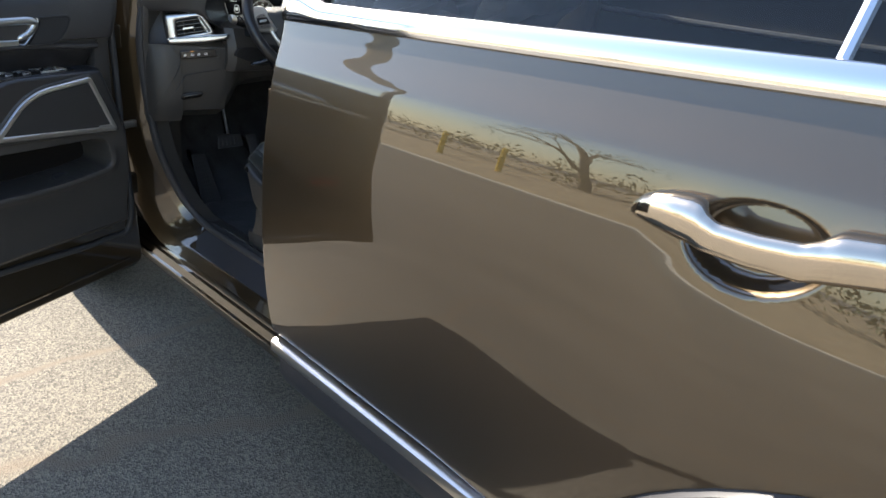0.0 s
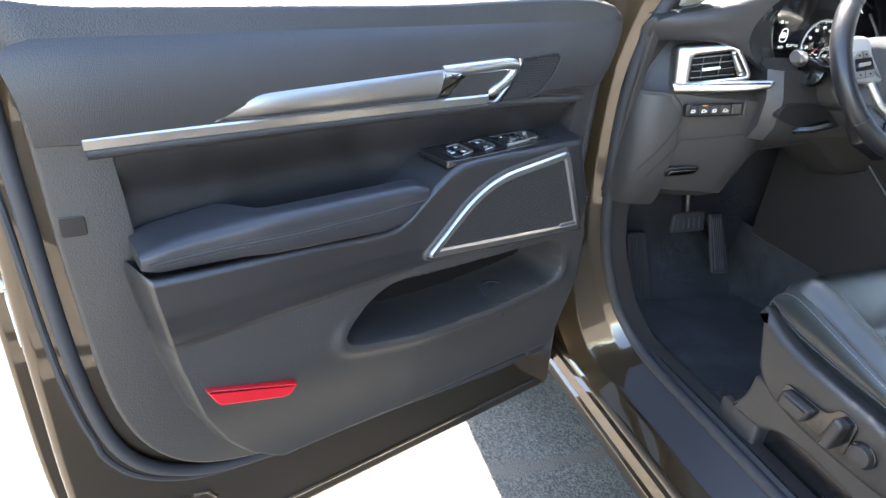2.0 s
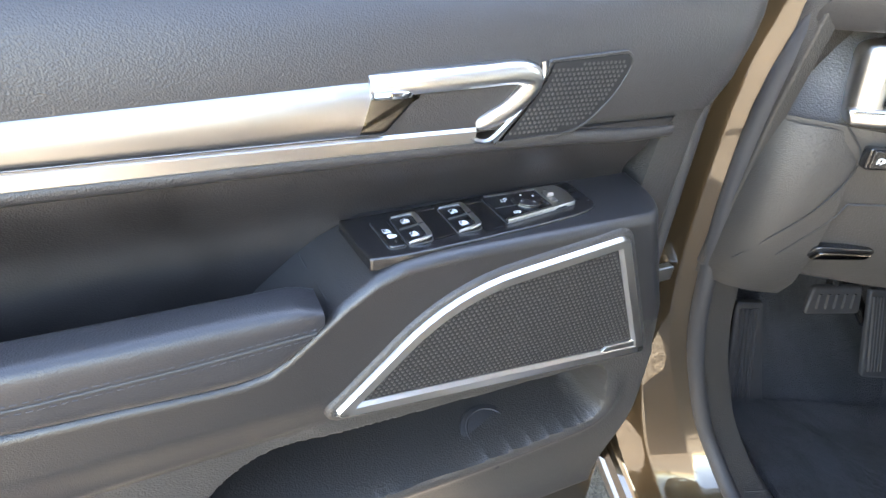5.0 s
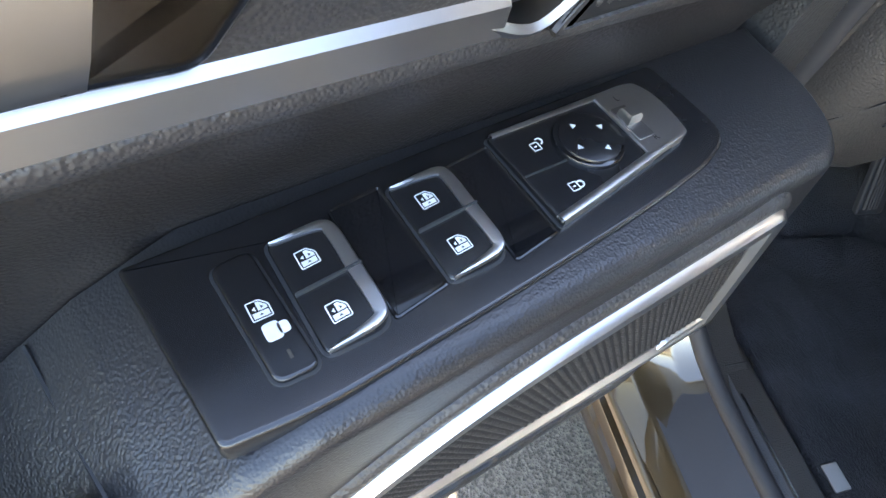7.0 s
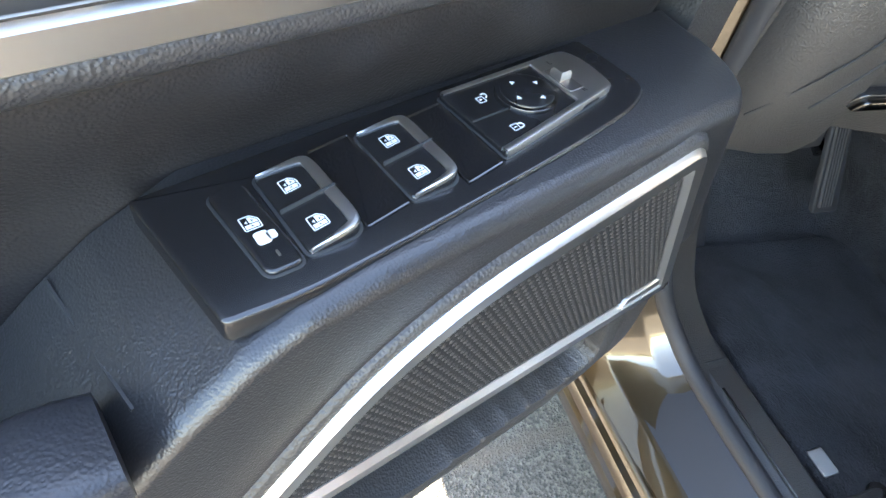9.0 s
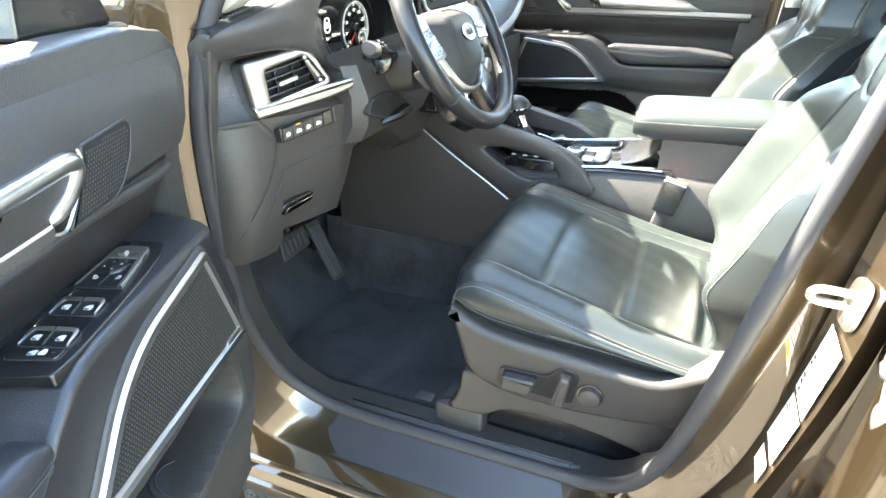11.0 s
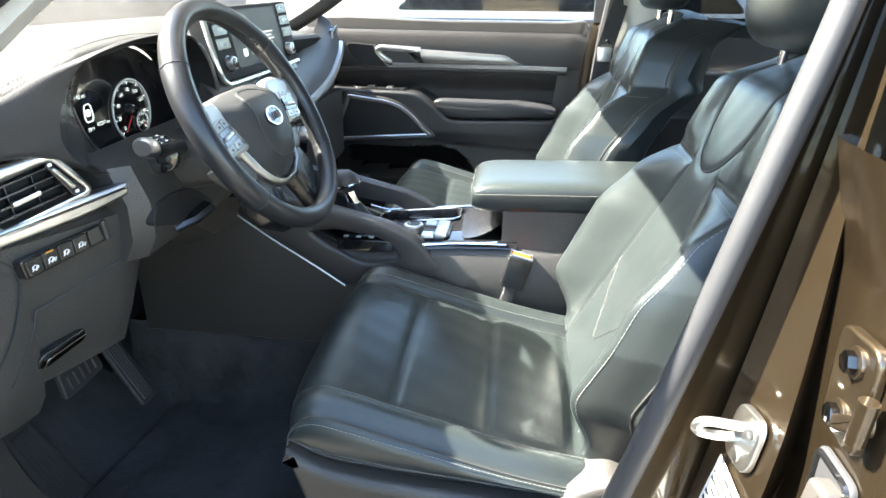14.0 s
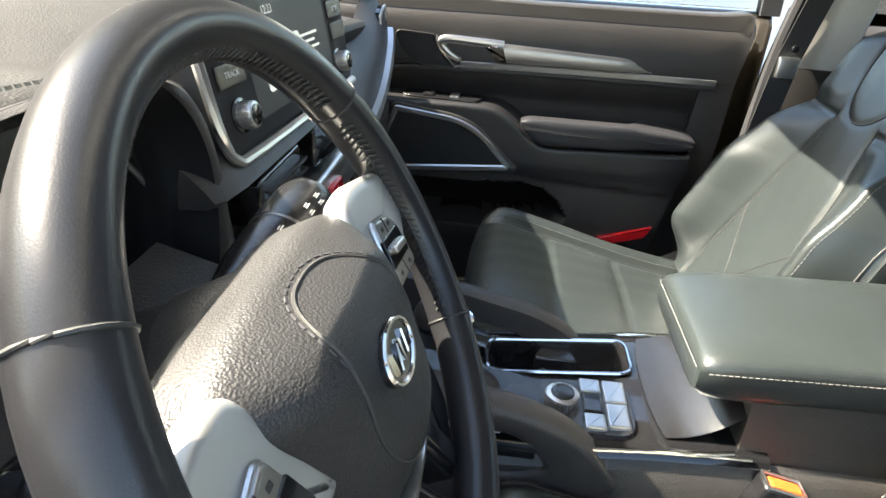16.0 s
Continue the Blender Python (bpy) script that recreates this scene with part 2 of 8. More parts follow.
def inset(o, d):
    """A closed 2D outline moved inwards by d."""
    s = 1 if area2(o) > 0 else -1
    out = []
    k = len(o)
    for i in range(k):
        p, a, b = Vector(o[i]), Vector(o[i - 1]), Vector(o[(i + 1) % k])
        e1, e2 = (p - a).normalized(), (b - p).normalized()
        n = Vector((-(e1.y + e2.y), e1.x + e2.x)) * s
        if n.length < 1e-6:
            n = Vector((-e1.y, e1.x)) * s
        n.normalize()
        c = max(0.5, n.dot(Vector((-e1.y, e1.x)) * s))
        out.append(p + n * d / c)
    return out


def loft(rings, cap0=True, cap1=True, closed=True, bm=None):
    """Skin of rings of equal length."""
    bm = bm or bmesh.new()
    vs = [[bm.verts.new(p) for p in r] for r in rings]
    n = len(rings[0])
    for a, b in zip(vs, vs[1:]):
        for i in range(n if closed else n - 1):
            j = (i + 1) % n
            bm.faces.new((a[i], a[j], b[j], b[i]))
    if closed and cap0:
        bm.faces.new(vs[0][::-1])
    if closed and cap1:
        bm.faces.new(vs[-1])
    return bm


UZ = lambda a, b, d: Vector((a, d, b))     # outline across and up, depth along y
XY = lambda a, b, d: Vector((a, b, d))     # outline in plan, depth upwards
YZ = lambda a, b, d: Vector((d, a, b))     # outline across y and up, depth along x


def slab(outline, d0, d1, bevel=0.002, put=UZ, n=3, bm=None, back=False):
    """A plate with that outline from depth d0 to d1; its edge at d1 (and d0, if back) is rounded."""
    s = 1 if d1 > d0 else -1
    rings = []
    if back:
        for j in range(n):
            a = math.pi / 2 * j / n
            rings.append([put(p[0], p[1], d0 + s * bevel * (1 - math.cos(a))) for p in inset(outline, bevel * (1 - math.sin(a)))])
    else:
        rings.append([put(p[0], p[1], d0) for p in outline])
    for j in range(n + 1):
        a = math.pi / 2 * j / n
        rings.append([put(p[0], p[1], d1 - s * bevel * (1 - math.sin(a))) for p in inset(outline, bevel * (1 - math.cos(a)))])
    rings.append([put(p[0], p[1], d1) for p in inset(outline, bevel * 1.2)])
    return loft(rings, bm=bm)


def box(x0, x1, y0, y1, z0, z1, r=0.003, bm=None):
    o = rounded([(x0, y0), (x1, y0), (x1, y1), (x0, y1)], r, 3)
    return slab(o, z0, z1, min(r, abs(z1 - z0) * 0.4), XY, 2, bm, back=True)


def sweep(path, profile, closed=False, up=Vector((0, 0, 1)), bm=None, cap=True):
    """A profile of (side, up) offsets carried along a path."""
    path = [Vector(p) for p in path]
    rings = []
    k = len(path)
    for i, p in enumerate(path):
        a = path[(i - 1) % k] if closed or i > 0 else path[0]
        b = path[(i + 1) % k] if closed or i + 1 < k else path[-1]
        t = (b - a).normalized()
        u = up - t * up.dot(t)
        if u.length < 1e-4:
            u = Vector((1, 0, 0)) - t * t.x
        u.normalize()
        s = t.cross(u)
        rings.append([p + s * q[0] + u * q[1] for q in profile])
    if closed:
        rings.append(rings[0])
        bm = loft(rings, False, False, bm=bm)
        bmesh.ops.remove_doubles(bm, verts=bm.verts, dist=1e-6)
        return bm
    return loft(rings, cap, cap, bm=bm)


def circle(rx, ry=None, n=10):
    ry = ry or rx
    return [(rx * math.cos(2 * math.pi * i / n), ry * math.sin(2 * math.pi * i / n)) for i in range(n)]


def rod(path, r, n=8, closed=False, bm=None, up=Vector((0, 0, 1))):
    return sweep(path, circle(r, n=n), closed, up, bm)


def disc(c, axis, r, h, n=24, bevel=0.001, bm=None):
    """A round knob from c along axis."""
    axis = Vector(axis).normalized()
    q = axis.to_track_quat("Z", "Y")
    prof = [(r, 0), (r, h - bevel), (r - bevel * 0.3, h - bevel * 0.3), (r - bevel, h)]
    return loft([[Vector(c) + q @ Vector((pr * math.cos(2 * math.pi * i / n), pr * math.sin(2 * math.pi * i / n), ph)) for i in range(n)] for pr, ph in prof], bm=bm)


def stitches(path, length=0.0042, gap=0.0022, r=0.00055, bm=None):
    """Short threads laid along a path."""
    bm = bm or bmesh.new()
    path = [Vector(p) for p in path]
    acc, want, start = 0.0, 0.0, None
    for a, b in zip(path, path[1:]):
        d = (b - a).length
        if d < 1e-9:
            continue
        while want <= acc + d:
            p = a + (b - a) * ((want - acc) / d)
            if start is None:
                start, want = p, want + length
            else:
                t = (p - start).normalized()
                u = Vector((0, 0, 1)) - t * t.z
                u = (u if u.length > 1e-3 else Vector((1, 0, 0))).normalized() * r
                s = t.cross(u.normalized()) * r
                vs = [bm.verts.new(q + o) for q in (start, p) for o in (u, s, -u, -s)]
                for i in range(4):
                    bm.faces.new((vs[i], vs[(i + 1) % 4], vs[4 + (i + 1) % 4], vs[4 + i]))
                start, want = None, want + gap
        acc += d
    return bm


def grid_surface(fn, nu, nv, bm=None):
    """A sheet fn(s, t) for s and t from 0 to 1."""
    bm = bm or bmesh.new()
    vs = [[bm.verts.new(fn(i / nu, j / nv)) for j in range(nv + 1)] for i in range(nu + 1)]
    for i in range(nu):
        for j in range(nv):
            bm.faces.new((vs[i][j], vs[i + 1][j], vs[i + 1][j + 1], vs[i][j + 1]))
    return bm


def step(a, b, x):
    t = max(0.0, min(1.0, (x - a) / (b - a)))
    return t * t * (3 - 2 * t)


def lerp(table, x):
    """Value at x of a table of (x, value), eased between its rows by straight lines."""
    for (x0, v0), (x1, v1) in zip(table, table[1:]):
        if x <= x1:
            t = max(0.0, (x - x0) / (x1 - x0))
            return v0 + (v1 - v0) * t
    return table[-1][1]


def inside(o, x, y):
    c = False
    for i in range(len(o)):
        (x0, y0), (x1, y1) = o[i - 1][:2], o[i][:2]
        if (y0 > y) != (y1 > y) and x < (x1 - x0) * (y - y0) / (y1 - y0) + x0:
            c = not c
    return c


def edge_distance(o, x, y):
    best = 9.0
    for i in range(len(o)):
        ax, ay = o[i - 1][:2]
        bx, by = o[i][:2]
        dx, dy = bx - ax, by - ay
        t = max(0, min(1, ((x - ax) * dx + (y - ay) * dy) / (dx * dx + dy * dy + 1e-12)))
        best = min(best, math.hypot(ax + t * dx - x, ay + t * dy - y))
    return best


def text_mesh(s, size, put, name, mat, parent, depth=0.0002):
    """Raised letters; put(a, b, d) places them, a along the line and b up it."""
    cu = bpy.data.curves.new(name, "FONT")
    cu.body, cu.size, cu.align_x, cu.align_y = s, size, "CENTER", "CENTER"
    cu.resolution_u = 2
    ob = bpy.data.objects.new(name, cu)
    me = bpy.data.meshes.new_from_object(ob)
    bpy.data.objects.remove(ob)
    for v in me.vertices:
        v.co = put(v.co.x, v.co.y, depth)
    me.materials.clear()
    me.materials.append(mat)
    o = new(name, me)
    o.parent = parent
    return o


# ---- front doors ----
POCKET = rounded([(0.575, 0.800), (0.500, 0.882), (0.130, 0.872), (0.122, 0.790), (0.300, 0.772), (0.480, 0.778)], [0.04, 0.05, 0.03, 0.03, 0.1, 0.08], 6)
SPEAKER = rounded([(0.100, 0.891), (0.163, 1.0425), (0.333, 1.0215), (0.4365, 0.9175)], [0.008, 0.010, 0.06, 0.012], 8)
# height of the lower panel's rolled upper edge along the door: under the armrest, then up over the speaker
CREST = [(0.06, 1.0555), (0.30, 1.0555), (0.345, 1.0548), (0.375, 1.052), (0.395, 1.0445), (0.420, 1.027), (0.441, 1.008), (0.463, 0.989), (0.480, 0.9785), (0.500, 0.9745), (0.528, 0.9745), (0.58, 0.977), (0.67, 0.980), (0.75, 0.981), (0.84, 0.984)]
LEDGE = [(0.06, 1.0575), (0.385, 1.0560), (0.42, 1.040), (0.445, 1.0226), (0.4685, 1.003), (0.50, 0.975), (0.53, 0.955), (0.84, 0.955)]
REAR_TRIM = [(0.575, 0.62), (0.60, 0.68), (0.63, 0.72), (0.68, 0.755), (0.75, 0.785), (0.85, 0.808), (0.95, 0.822), (1.01, 0.828)]


def lower_panel_depth(u, z):
    v = 0.028 + 0.034 * step(0.60, 0.80, z) + 0.008 * step(0.895, 0.94, z)
    zc = 0.897 - 0.05 * (u - 0.5)
    v -= 0.006 * step(zc + 0.007, zc - 0.009, z) * step(0.42, 0.50, u)
    d = edge_distance(POCKET, u, z)
    d = d if inside(POCKET, u, z) else -d
    v -= 0.100 * step(-0.002, 0.007, d)
    v += 0.006 * math.exp(-((d + 0.012) / 0.012) ** 2) * (1 - step(0.80, 0.86, z))
    return v


def rim_band(path, width, z_at, lift=0.0012):
    """A satin band laid along a path in plan; width: its breadth for each point, to the path's left."""
    rings = []
    k = len(path)
    for i, p in enumerate(path):
        t = (path[min(i + 1, k - 1)] - path[max(i - 1, 0)]).normalized()
        n = Vector((-t.y, t.x))
        w = width[i]
        z = z_at(p.x)
        q = p + n * w
        zq = z_at(q.x)
        m = p + n * w * 0.45
        rings.append([Vector((p.x, p.y, z - 0.004)), Vector((p.x, p.y, z + lift * 0.1)), Vector((p.x + n.x * w * 0.12, p.y + n.y * w * 0.12, z + lift * 0.75)), Vector((m.x, m.y, z_at(m.x) + lift)), Vector((q.x, q.y, zq + lift * 0.7)), Vector((q.x, q.y, zq - 0.001))])
    return loft(rings, closed=False)


def window_sign(sw, uc, vc, z_at):
    """A white sign of a door window with its arrow, read from the cabin side."""
    at = lambda a, b: Vector((uc - a, vc - b, z_at(uc - a) + 0.0003))
    o = rounded([(-0.0032, -0.0034), (0.0032, -0.0034), (0.0032, 0.0010), (0.0010, 0.0034), (-0.0032, 0.0034)], [0.0007] * 5, 3)
    bm = loft([[at(p.x, p.y) for p in o], [at(p.x, p.y) for p in inset(o, 0.00042)]], False, False)
    for q in (((-0.0024, -0.0026), (0.0024, -0.0026), (0.0024, -0.0007), (-0.0024, -0.0007)),
              ((-0.0004, -0.0003), (0.0024, -0.0003), (0.0024, 0.0008), (0.0007, 0.0026), (-0.0004, 0.0026)),
              ((-0.0020, 0.0006), (-0.0010, -0.0002), (-0.0010, 0.0014))):
        bm.faces.new([bm.verts.new(at(*p)) for p in q])
    part("window_sign", bm, WHITE, sw)
    arrow = bmesh.new()
    up = Vector((0, 0, 0.0001))
    for q in (((-0.0006, -0.0020), (0.0000, -0.0012), (0.0006, -0.0020)), ((0.0006, 0.0014), (0.0014, 0.0006), (0.0006, 0.0000))):
        arrow.faces.new([arrow.verts.new(at(*p) + up) for p in q])
    part("arrow", arrow, DARKPRINT, sw)


def lock_sign(parent, uc, vc, z, shut):
    """A padlock drawn in outline, its bow towards the mirror dial; swung aside when not shut."""
    body = rounded([(uc - 0.0016, vc - 0.0021), (uc + 0.0024, vc - 0.0021), (uc + 0.0024, vc + 0.0021), (uc - 0.0016, vc + 0.0021)], 0.0006, 3)
    bm = loft([[Vector((p[0], p[1], z + 0.0003)) for p in body], [Vector((p[0], p[1], z + 0.0003)) for p in inset(body, 0.0005)]], False, False)
    bm.faces.new([bm.verts.new((uc + a, vc + b, z + 0.0003)) for a, b in ((0.0012, -0.0003), (0.0012, 0.0003), (-0.0002, 0.0004), (-0.0002, -0.0004))])
    part("padlock_sign", bm, WHITE, parent)
    off = 0.0 if shut else -0.0019
    bow = [(uc - 0.0016, vc - 0.0013 + off, z + 0.0002), (uc - 0.0032, vc - 0.0013 + off, z + 0.0002), (uc - 0.0040, vc + off, z + 0.0002), (uc - 0.0032, vc + 0.0013 + off, z + 0.0002), (uc - (0.0016 if shut else 0.0026), vc + 0.0013 + off, z + 0.0002)]
    part("padlock_bow", rod(catmull(bow, 4), 0.00032, 5), WHITE, parent)


def window_switch(parent, u0, u1, v0, v1, z):
    """A pair of rocker keys in a dark joint, with a broad satin rim and white window signs."""
    z_at = lambda u: z + 0.0012 + 0.0034 * (u1 - u) / (u1 - u0)
    o = rounded([(u0, v0), (u1, v0), (u1, v1), (u0, v1)], [0.007, 0.003, 0.003, 0.007], 5)
    part("switch_joint", slab(inset(o, -0.0011), z - 0.003, z + 0.0004, 0.0002, XY), DARKPRINT, parent)
    sw = part("window_switch", slab(o, -0.006, 0.0, 0.0012, lambda a, b, d: Vector((a, b, z_at(a) + d))), SMOOTH, parent)
    vm = (v0 + v1) / 2
    path = catmull([(u1 - 0.001, v1 - 0.0004), (u0 + 0.010, v1 - 0.0002), (u0 + 0.003, v1 - 0.0012), (u0 + 0.0002, v1 - 0.006), (u0, vm), (u0 + 0.0002, v0 + 0.006), (u0 + 0.003, v0 + 0.0012), (u0 + 0.010, v0 + 0.0002), (u1 - 0.001, v0 + 0.0004)], 6)
    k = len(path)
    width = [0.0006 + 0.0042 * math.sin(math.pi * i / (k - 1)) ** 0.8 for i in range(k)]
    part("silver_rim", rim_band([Vector((p.x, p.y)) for p in path], width, z_at), SILVER, sw)
    part("gap", slab([(u0, vm - 0.0005), (u1 - 0.0005, vm - 0.0005), (u1 - 0.0005, vm + 0.0005), (u0, vm + 0.0005)], -0.002, 0.0014, 0.0001, lambda a, b, d: Vector((a, b, z_at(a) + d if a > u0 + 0.004 else z_at(a) + d * 0.95))), DARKPRINT, sw)
    for vc in ((v0 + vm) / 2 + 0.0005, (vm + v1) / 2):
        window_sign(sw, (u0 + u1) / 2 + 0.002, vc, z_at)


def switch_panel(door):
    """Satin plate on the pod's top with lock key, two window switch pairs and the mirror module."""
    z = 1.0575
    outline = rounded([(0.4045, -0.0040), (0.272, -0.0085), (0.1744, -0.0102), (0.1730, 0.014), (0.1736, 0.0385), (0.1947, 0.0470), (0.2409, 0.0535), (0.3142, 0.0595), (0.372, 0.0625), (0.3985, 0.0600)], [0.002, 0.05, 0.004, 0.02, 0.012, 0.02, 0.03, 0.03, 0.02, 0.003], 5)
    plate = part("switch_plate", slab(outline, z - 0.010, z, 0.0016, XY), SMOOTH, door, "smooth satin black switch plate")
    # slightly raised black patches, coloured in for the wells' shaded depth
    for u0, u1 in ((0.2735, 0.2955), (0.3195, 0.3415)):
        w = rounded([(u0 + 0.0006, 0.001), (u1 - 0.0006, 0.003), (u1 - 0.0006, 0.049), (u0 + 0.0006, 0.046)], 0.0015, 3)
        bm = bmesh.new()
        rings = [[XY(p[0], p[1], z + 0.0006) for p in w], [XY(p[0], p[1], z + 0.0008) for p in inset(w, 0.0006)], [XY(p[0], p[1], z + 0.0001) for p in inset(w, 0.0012)]]
        loft(rings, False, True, bm=bm)
        part("finger_well_patch", bm, GLOSS, plate)
    lko = rounded([(0.382, 0.0090), (0.369, 0.0078), (0.3665, 0.052), (0.3795, 0.0515)], 0.0035, 4)
    part("switch_joint", slab(inset(lko, -0.0010), z - 0.003, z + 0.0004, 0.0002, XY), DARKPRINT, door)
    lk = part("window_lock_key", slab(lko, z - 0.002, z + 0.0022, 0.0010, XY), SMOOTH, door)
    window_sign(lk, 0.3745, 0.0285, lambda u: z + 0.0021)
    part("lock_sign", slab(rounded([(0.3715, 0.0335), (0.3765, 0.0335), (0.3765, 0.0395), (0.3715, 0.0395)], 0.0014, 3), z + 0.0018, z + 0.0024, 0.0001, XY), WHITE, lk)
    part("lock_bow", slab(rounded([(0.3690, 0.0345), (0.3725, 0.0345), (0.3725, 0.0385), (0.3690, 0.0385)], 0.0014, 4), z + 0.0018, z + 0.0024, 0.0001, XY), WHITE, lk)
    part("lamp_bar", box(0.3722, 0.3732, 0.0435, 0.0465, z + 0.002, z + 0.0024, 0.0002), LIT_DIM, lk)
    window_switch(door, 0.3420, 0.3640, 0.0075, 0.0500, z)
    window_switch(door, 0.2960, 0.3190, 0.0040, 0.0460, z)
    # mirror and door lock module
    o = rounded([(0.273, -0.0010), (0.200, -0.0020), (0.192, 0.012), (0.195, 0.0325), (0.272, 0.0450)], [0.002, 0.008, 0.02, 0.008, 0.002], 5)
    mod = part("mirror_module", slab(o, z - 0.002, z + 0.0030, 0.0012, XY), SMOOTH, door)
    side = rounded([(0.2195, -0.0012), (0.200, -0.0016), (0.193, 0.012), (0.1955, 0.0318), (0.2195, 0.0358)], [0.001, 0.007, 0.018, 0.007, 0.001], 5)
    part("silver_cap", slab(side, z + 0.0028, z + 0.0040, 0.0006, XY), SILVER, mod)
    part("switch_joint", slab(inset(o, -0.0011), z - 0.003, z + 0.0005, 0.0002, XY), DARKPRINT, mod)
    side_path = [Vector((p.x, p.y)) for p in catmull([(0.272, 0.0450), (0.245, 0.0408), (0.212, 0.0352), (0.197, 0.0325), (0.1935, 0.028), (0.192, 0.012), (0.1945, 0.002), (0.200, -0.0018), (0.22, -0.0018), (0.272, -0.0010)], 5)]
    kk = len(side_path)
    part("silver_rim", rim_band(side_path, [0.0036 - 0.0016 * step(0.7, 1.0, i / kk) for i in range(kk)], lambda u: z + 0.0030), SILVER, mod)
    part("gap", box(0.252, 0.272, 0.0216, 0.0224, z + 0.0028, z + 0.0034, 0.0001), DARKPRINT, mod)
    dial = part("mirror_dial", disc((0.2375, 0.0178, z + 0.0025), (0, 0, 1), 0.0146, 0.0022, 32, 0.0008), GLOSS, mod)
    part("dial_top", disc((0.2375, 0.0178, z + 0.0040), (0, 0, 1), 0.0126, 0.0014, 32, 0.0006), SMOOTH, mod)
    for a in range(4):
        an = math.pi / 2 * a + 0.35
        c = Vector((0.2375 + 0.0080 * math.cos(an), 0.0178 + 0.0080 * math.sin(an), z + 0.0056))
        bm = bmesh.new()
        e, f = Vector((math.cos(an), math.sin(an), 0)), Vector((-math.sin(an), math.cos(an), 0))
        bm.faces.new([bm.verts.new(q) for q in (c + e * 0.0016, c - e * 0.0008 + f * 0.0015, c - e * 0.0008 - f * 0.0015)])
        part("arrow_sign", bm, WHITE, mod)
    part("lever_slot", box(0.2095, 0.2180, 0.0085, 0.0270, z + 0.0036, z + 0.0043, 0.0010), GREYBAR, mod)
    part("mirror_lever", loft([[Vector((u, v, z + d)) for u, v in ((0.2175, 0.0120), (0.2175, 0.0190), (0.2105, 0.0190), (0.2105, 0.0120))] for d in (0.0036, 0.0072)] + [[Vector((u, v, z + 0.0084)) for u, v in ((0.2168, 0.0128), (0.2168, 0.0182), (0.2112, 0.0182), (0.2112, 0.0128))]]), SILVER, mod)
    lock_sign(mod, 0.2585, 0.0115, z + 0.0030, False)
    lock_sign(mod, 0.2575, 0.0335, z + 0.0030, True)
    for word, vv in (("L", 0.0045), ("R", 0.0285)):
        text_mesh(word, 0.0042, lambda a_, b_, d_, vv=vv: Vector((0.2105 - a_, vv - b_, z + 0.0042)), "mirror_letter", DARKPRINT, mod)


def mesh_dots(outline, d0, pitch, r, put=UZ, pattern="holes"):
    """Small raised cells over an outline, in staggered rows, as one mesh."""
    bm = bmesh.new()
    xs, ys = [p[0] for p in outline], [p[1] for p in outline]
    row = 0
    y = min(ys) + pitch
    while y < max(ys):
        x = min(xs) + (pitch / 2 if row % 2 else 0)
        while x < max(xs):
            if inside(outline, x, y) and edge_distance(outline, x, y) > r * 1.1:
                c = [bm.verts.new(put(x + r * math.cos(a), y + r * math.sin(a), d0)) for a in (0.5, 1.55, 2.6, 3.65, 4.7, 5.75)]
                t = bm.verts.new(put(x, y, d0 + r * 0.55))
                for i in range(6):
                    bm.faces.new((c[i], c[(i + 1) % 6], t))
            x += pitch
        y += pitch * 0.87
        row += 1
    return bm


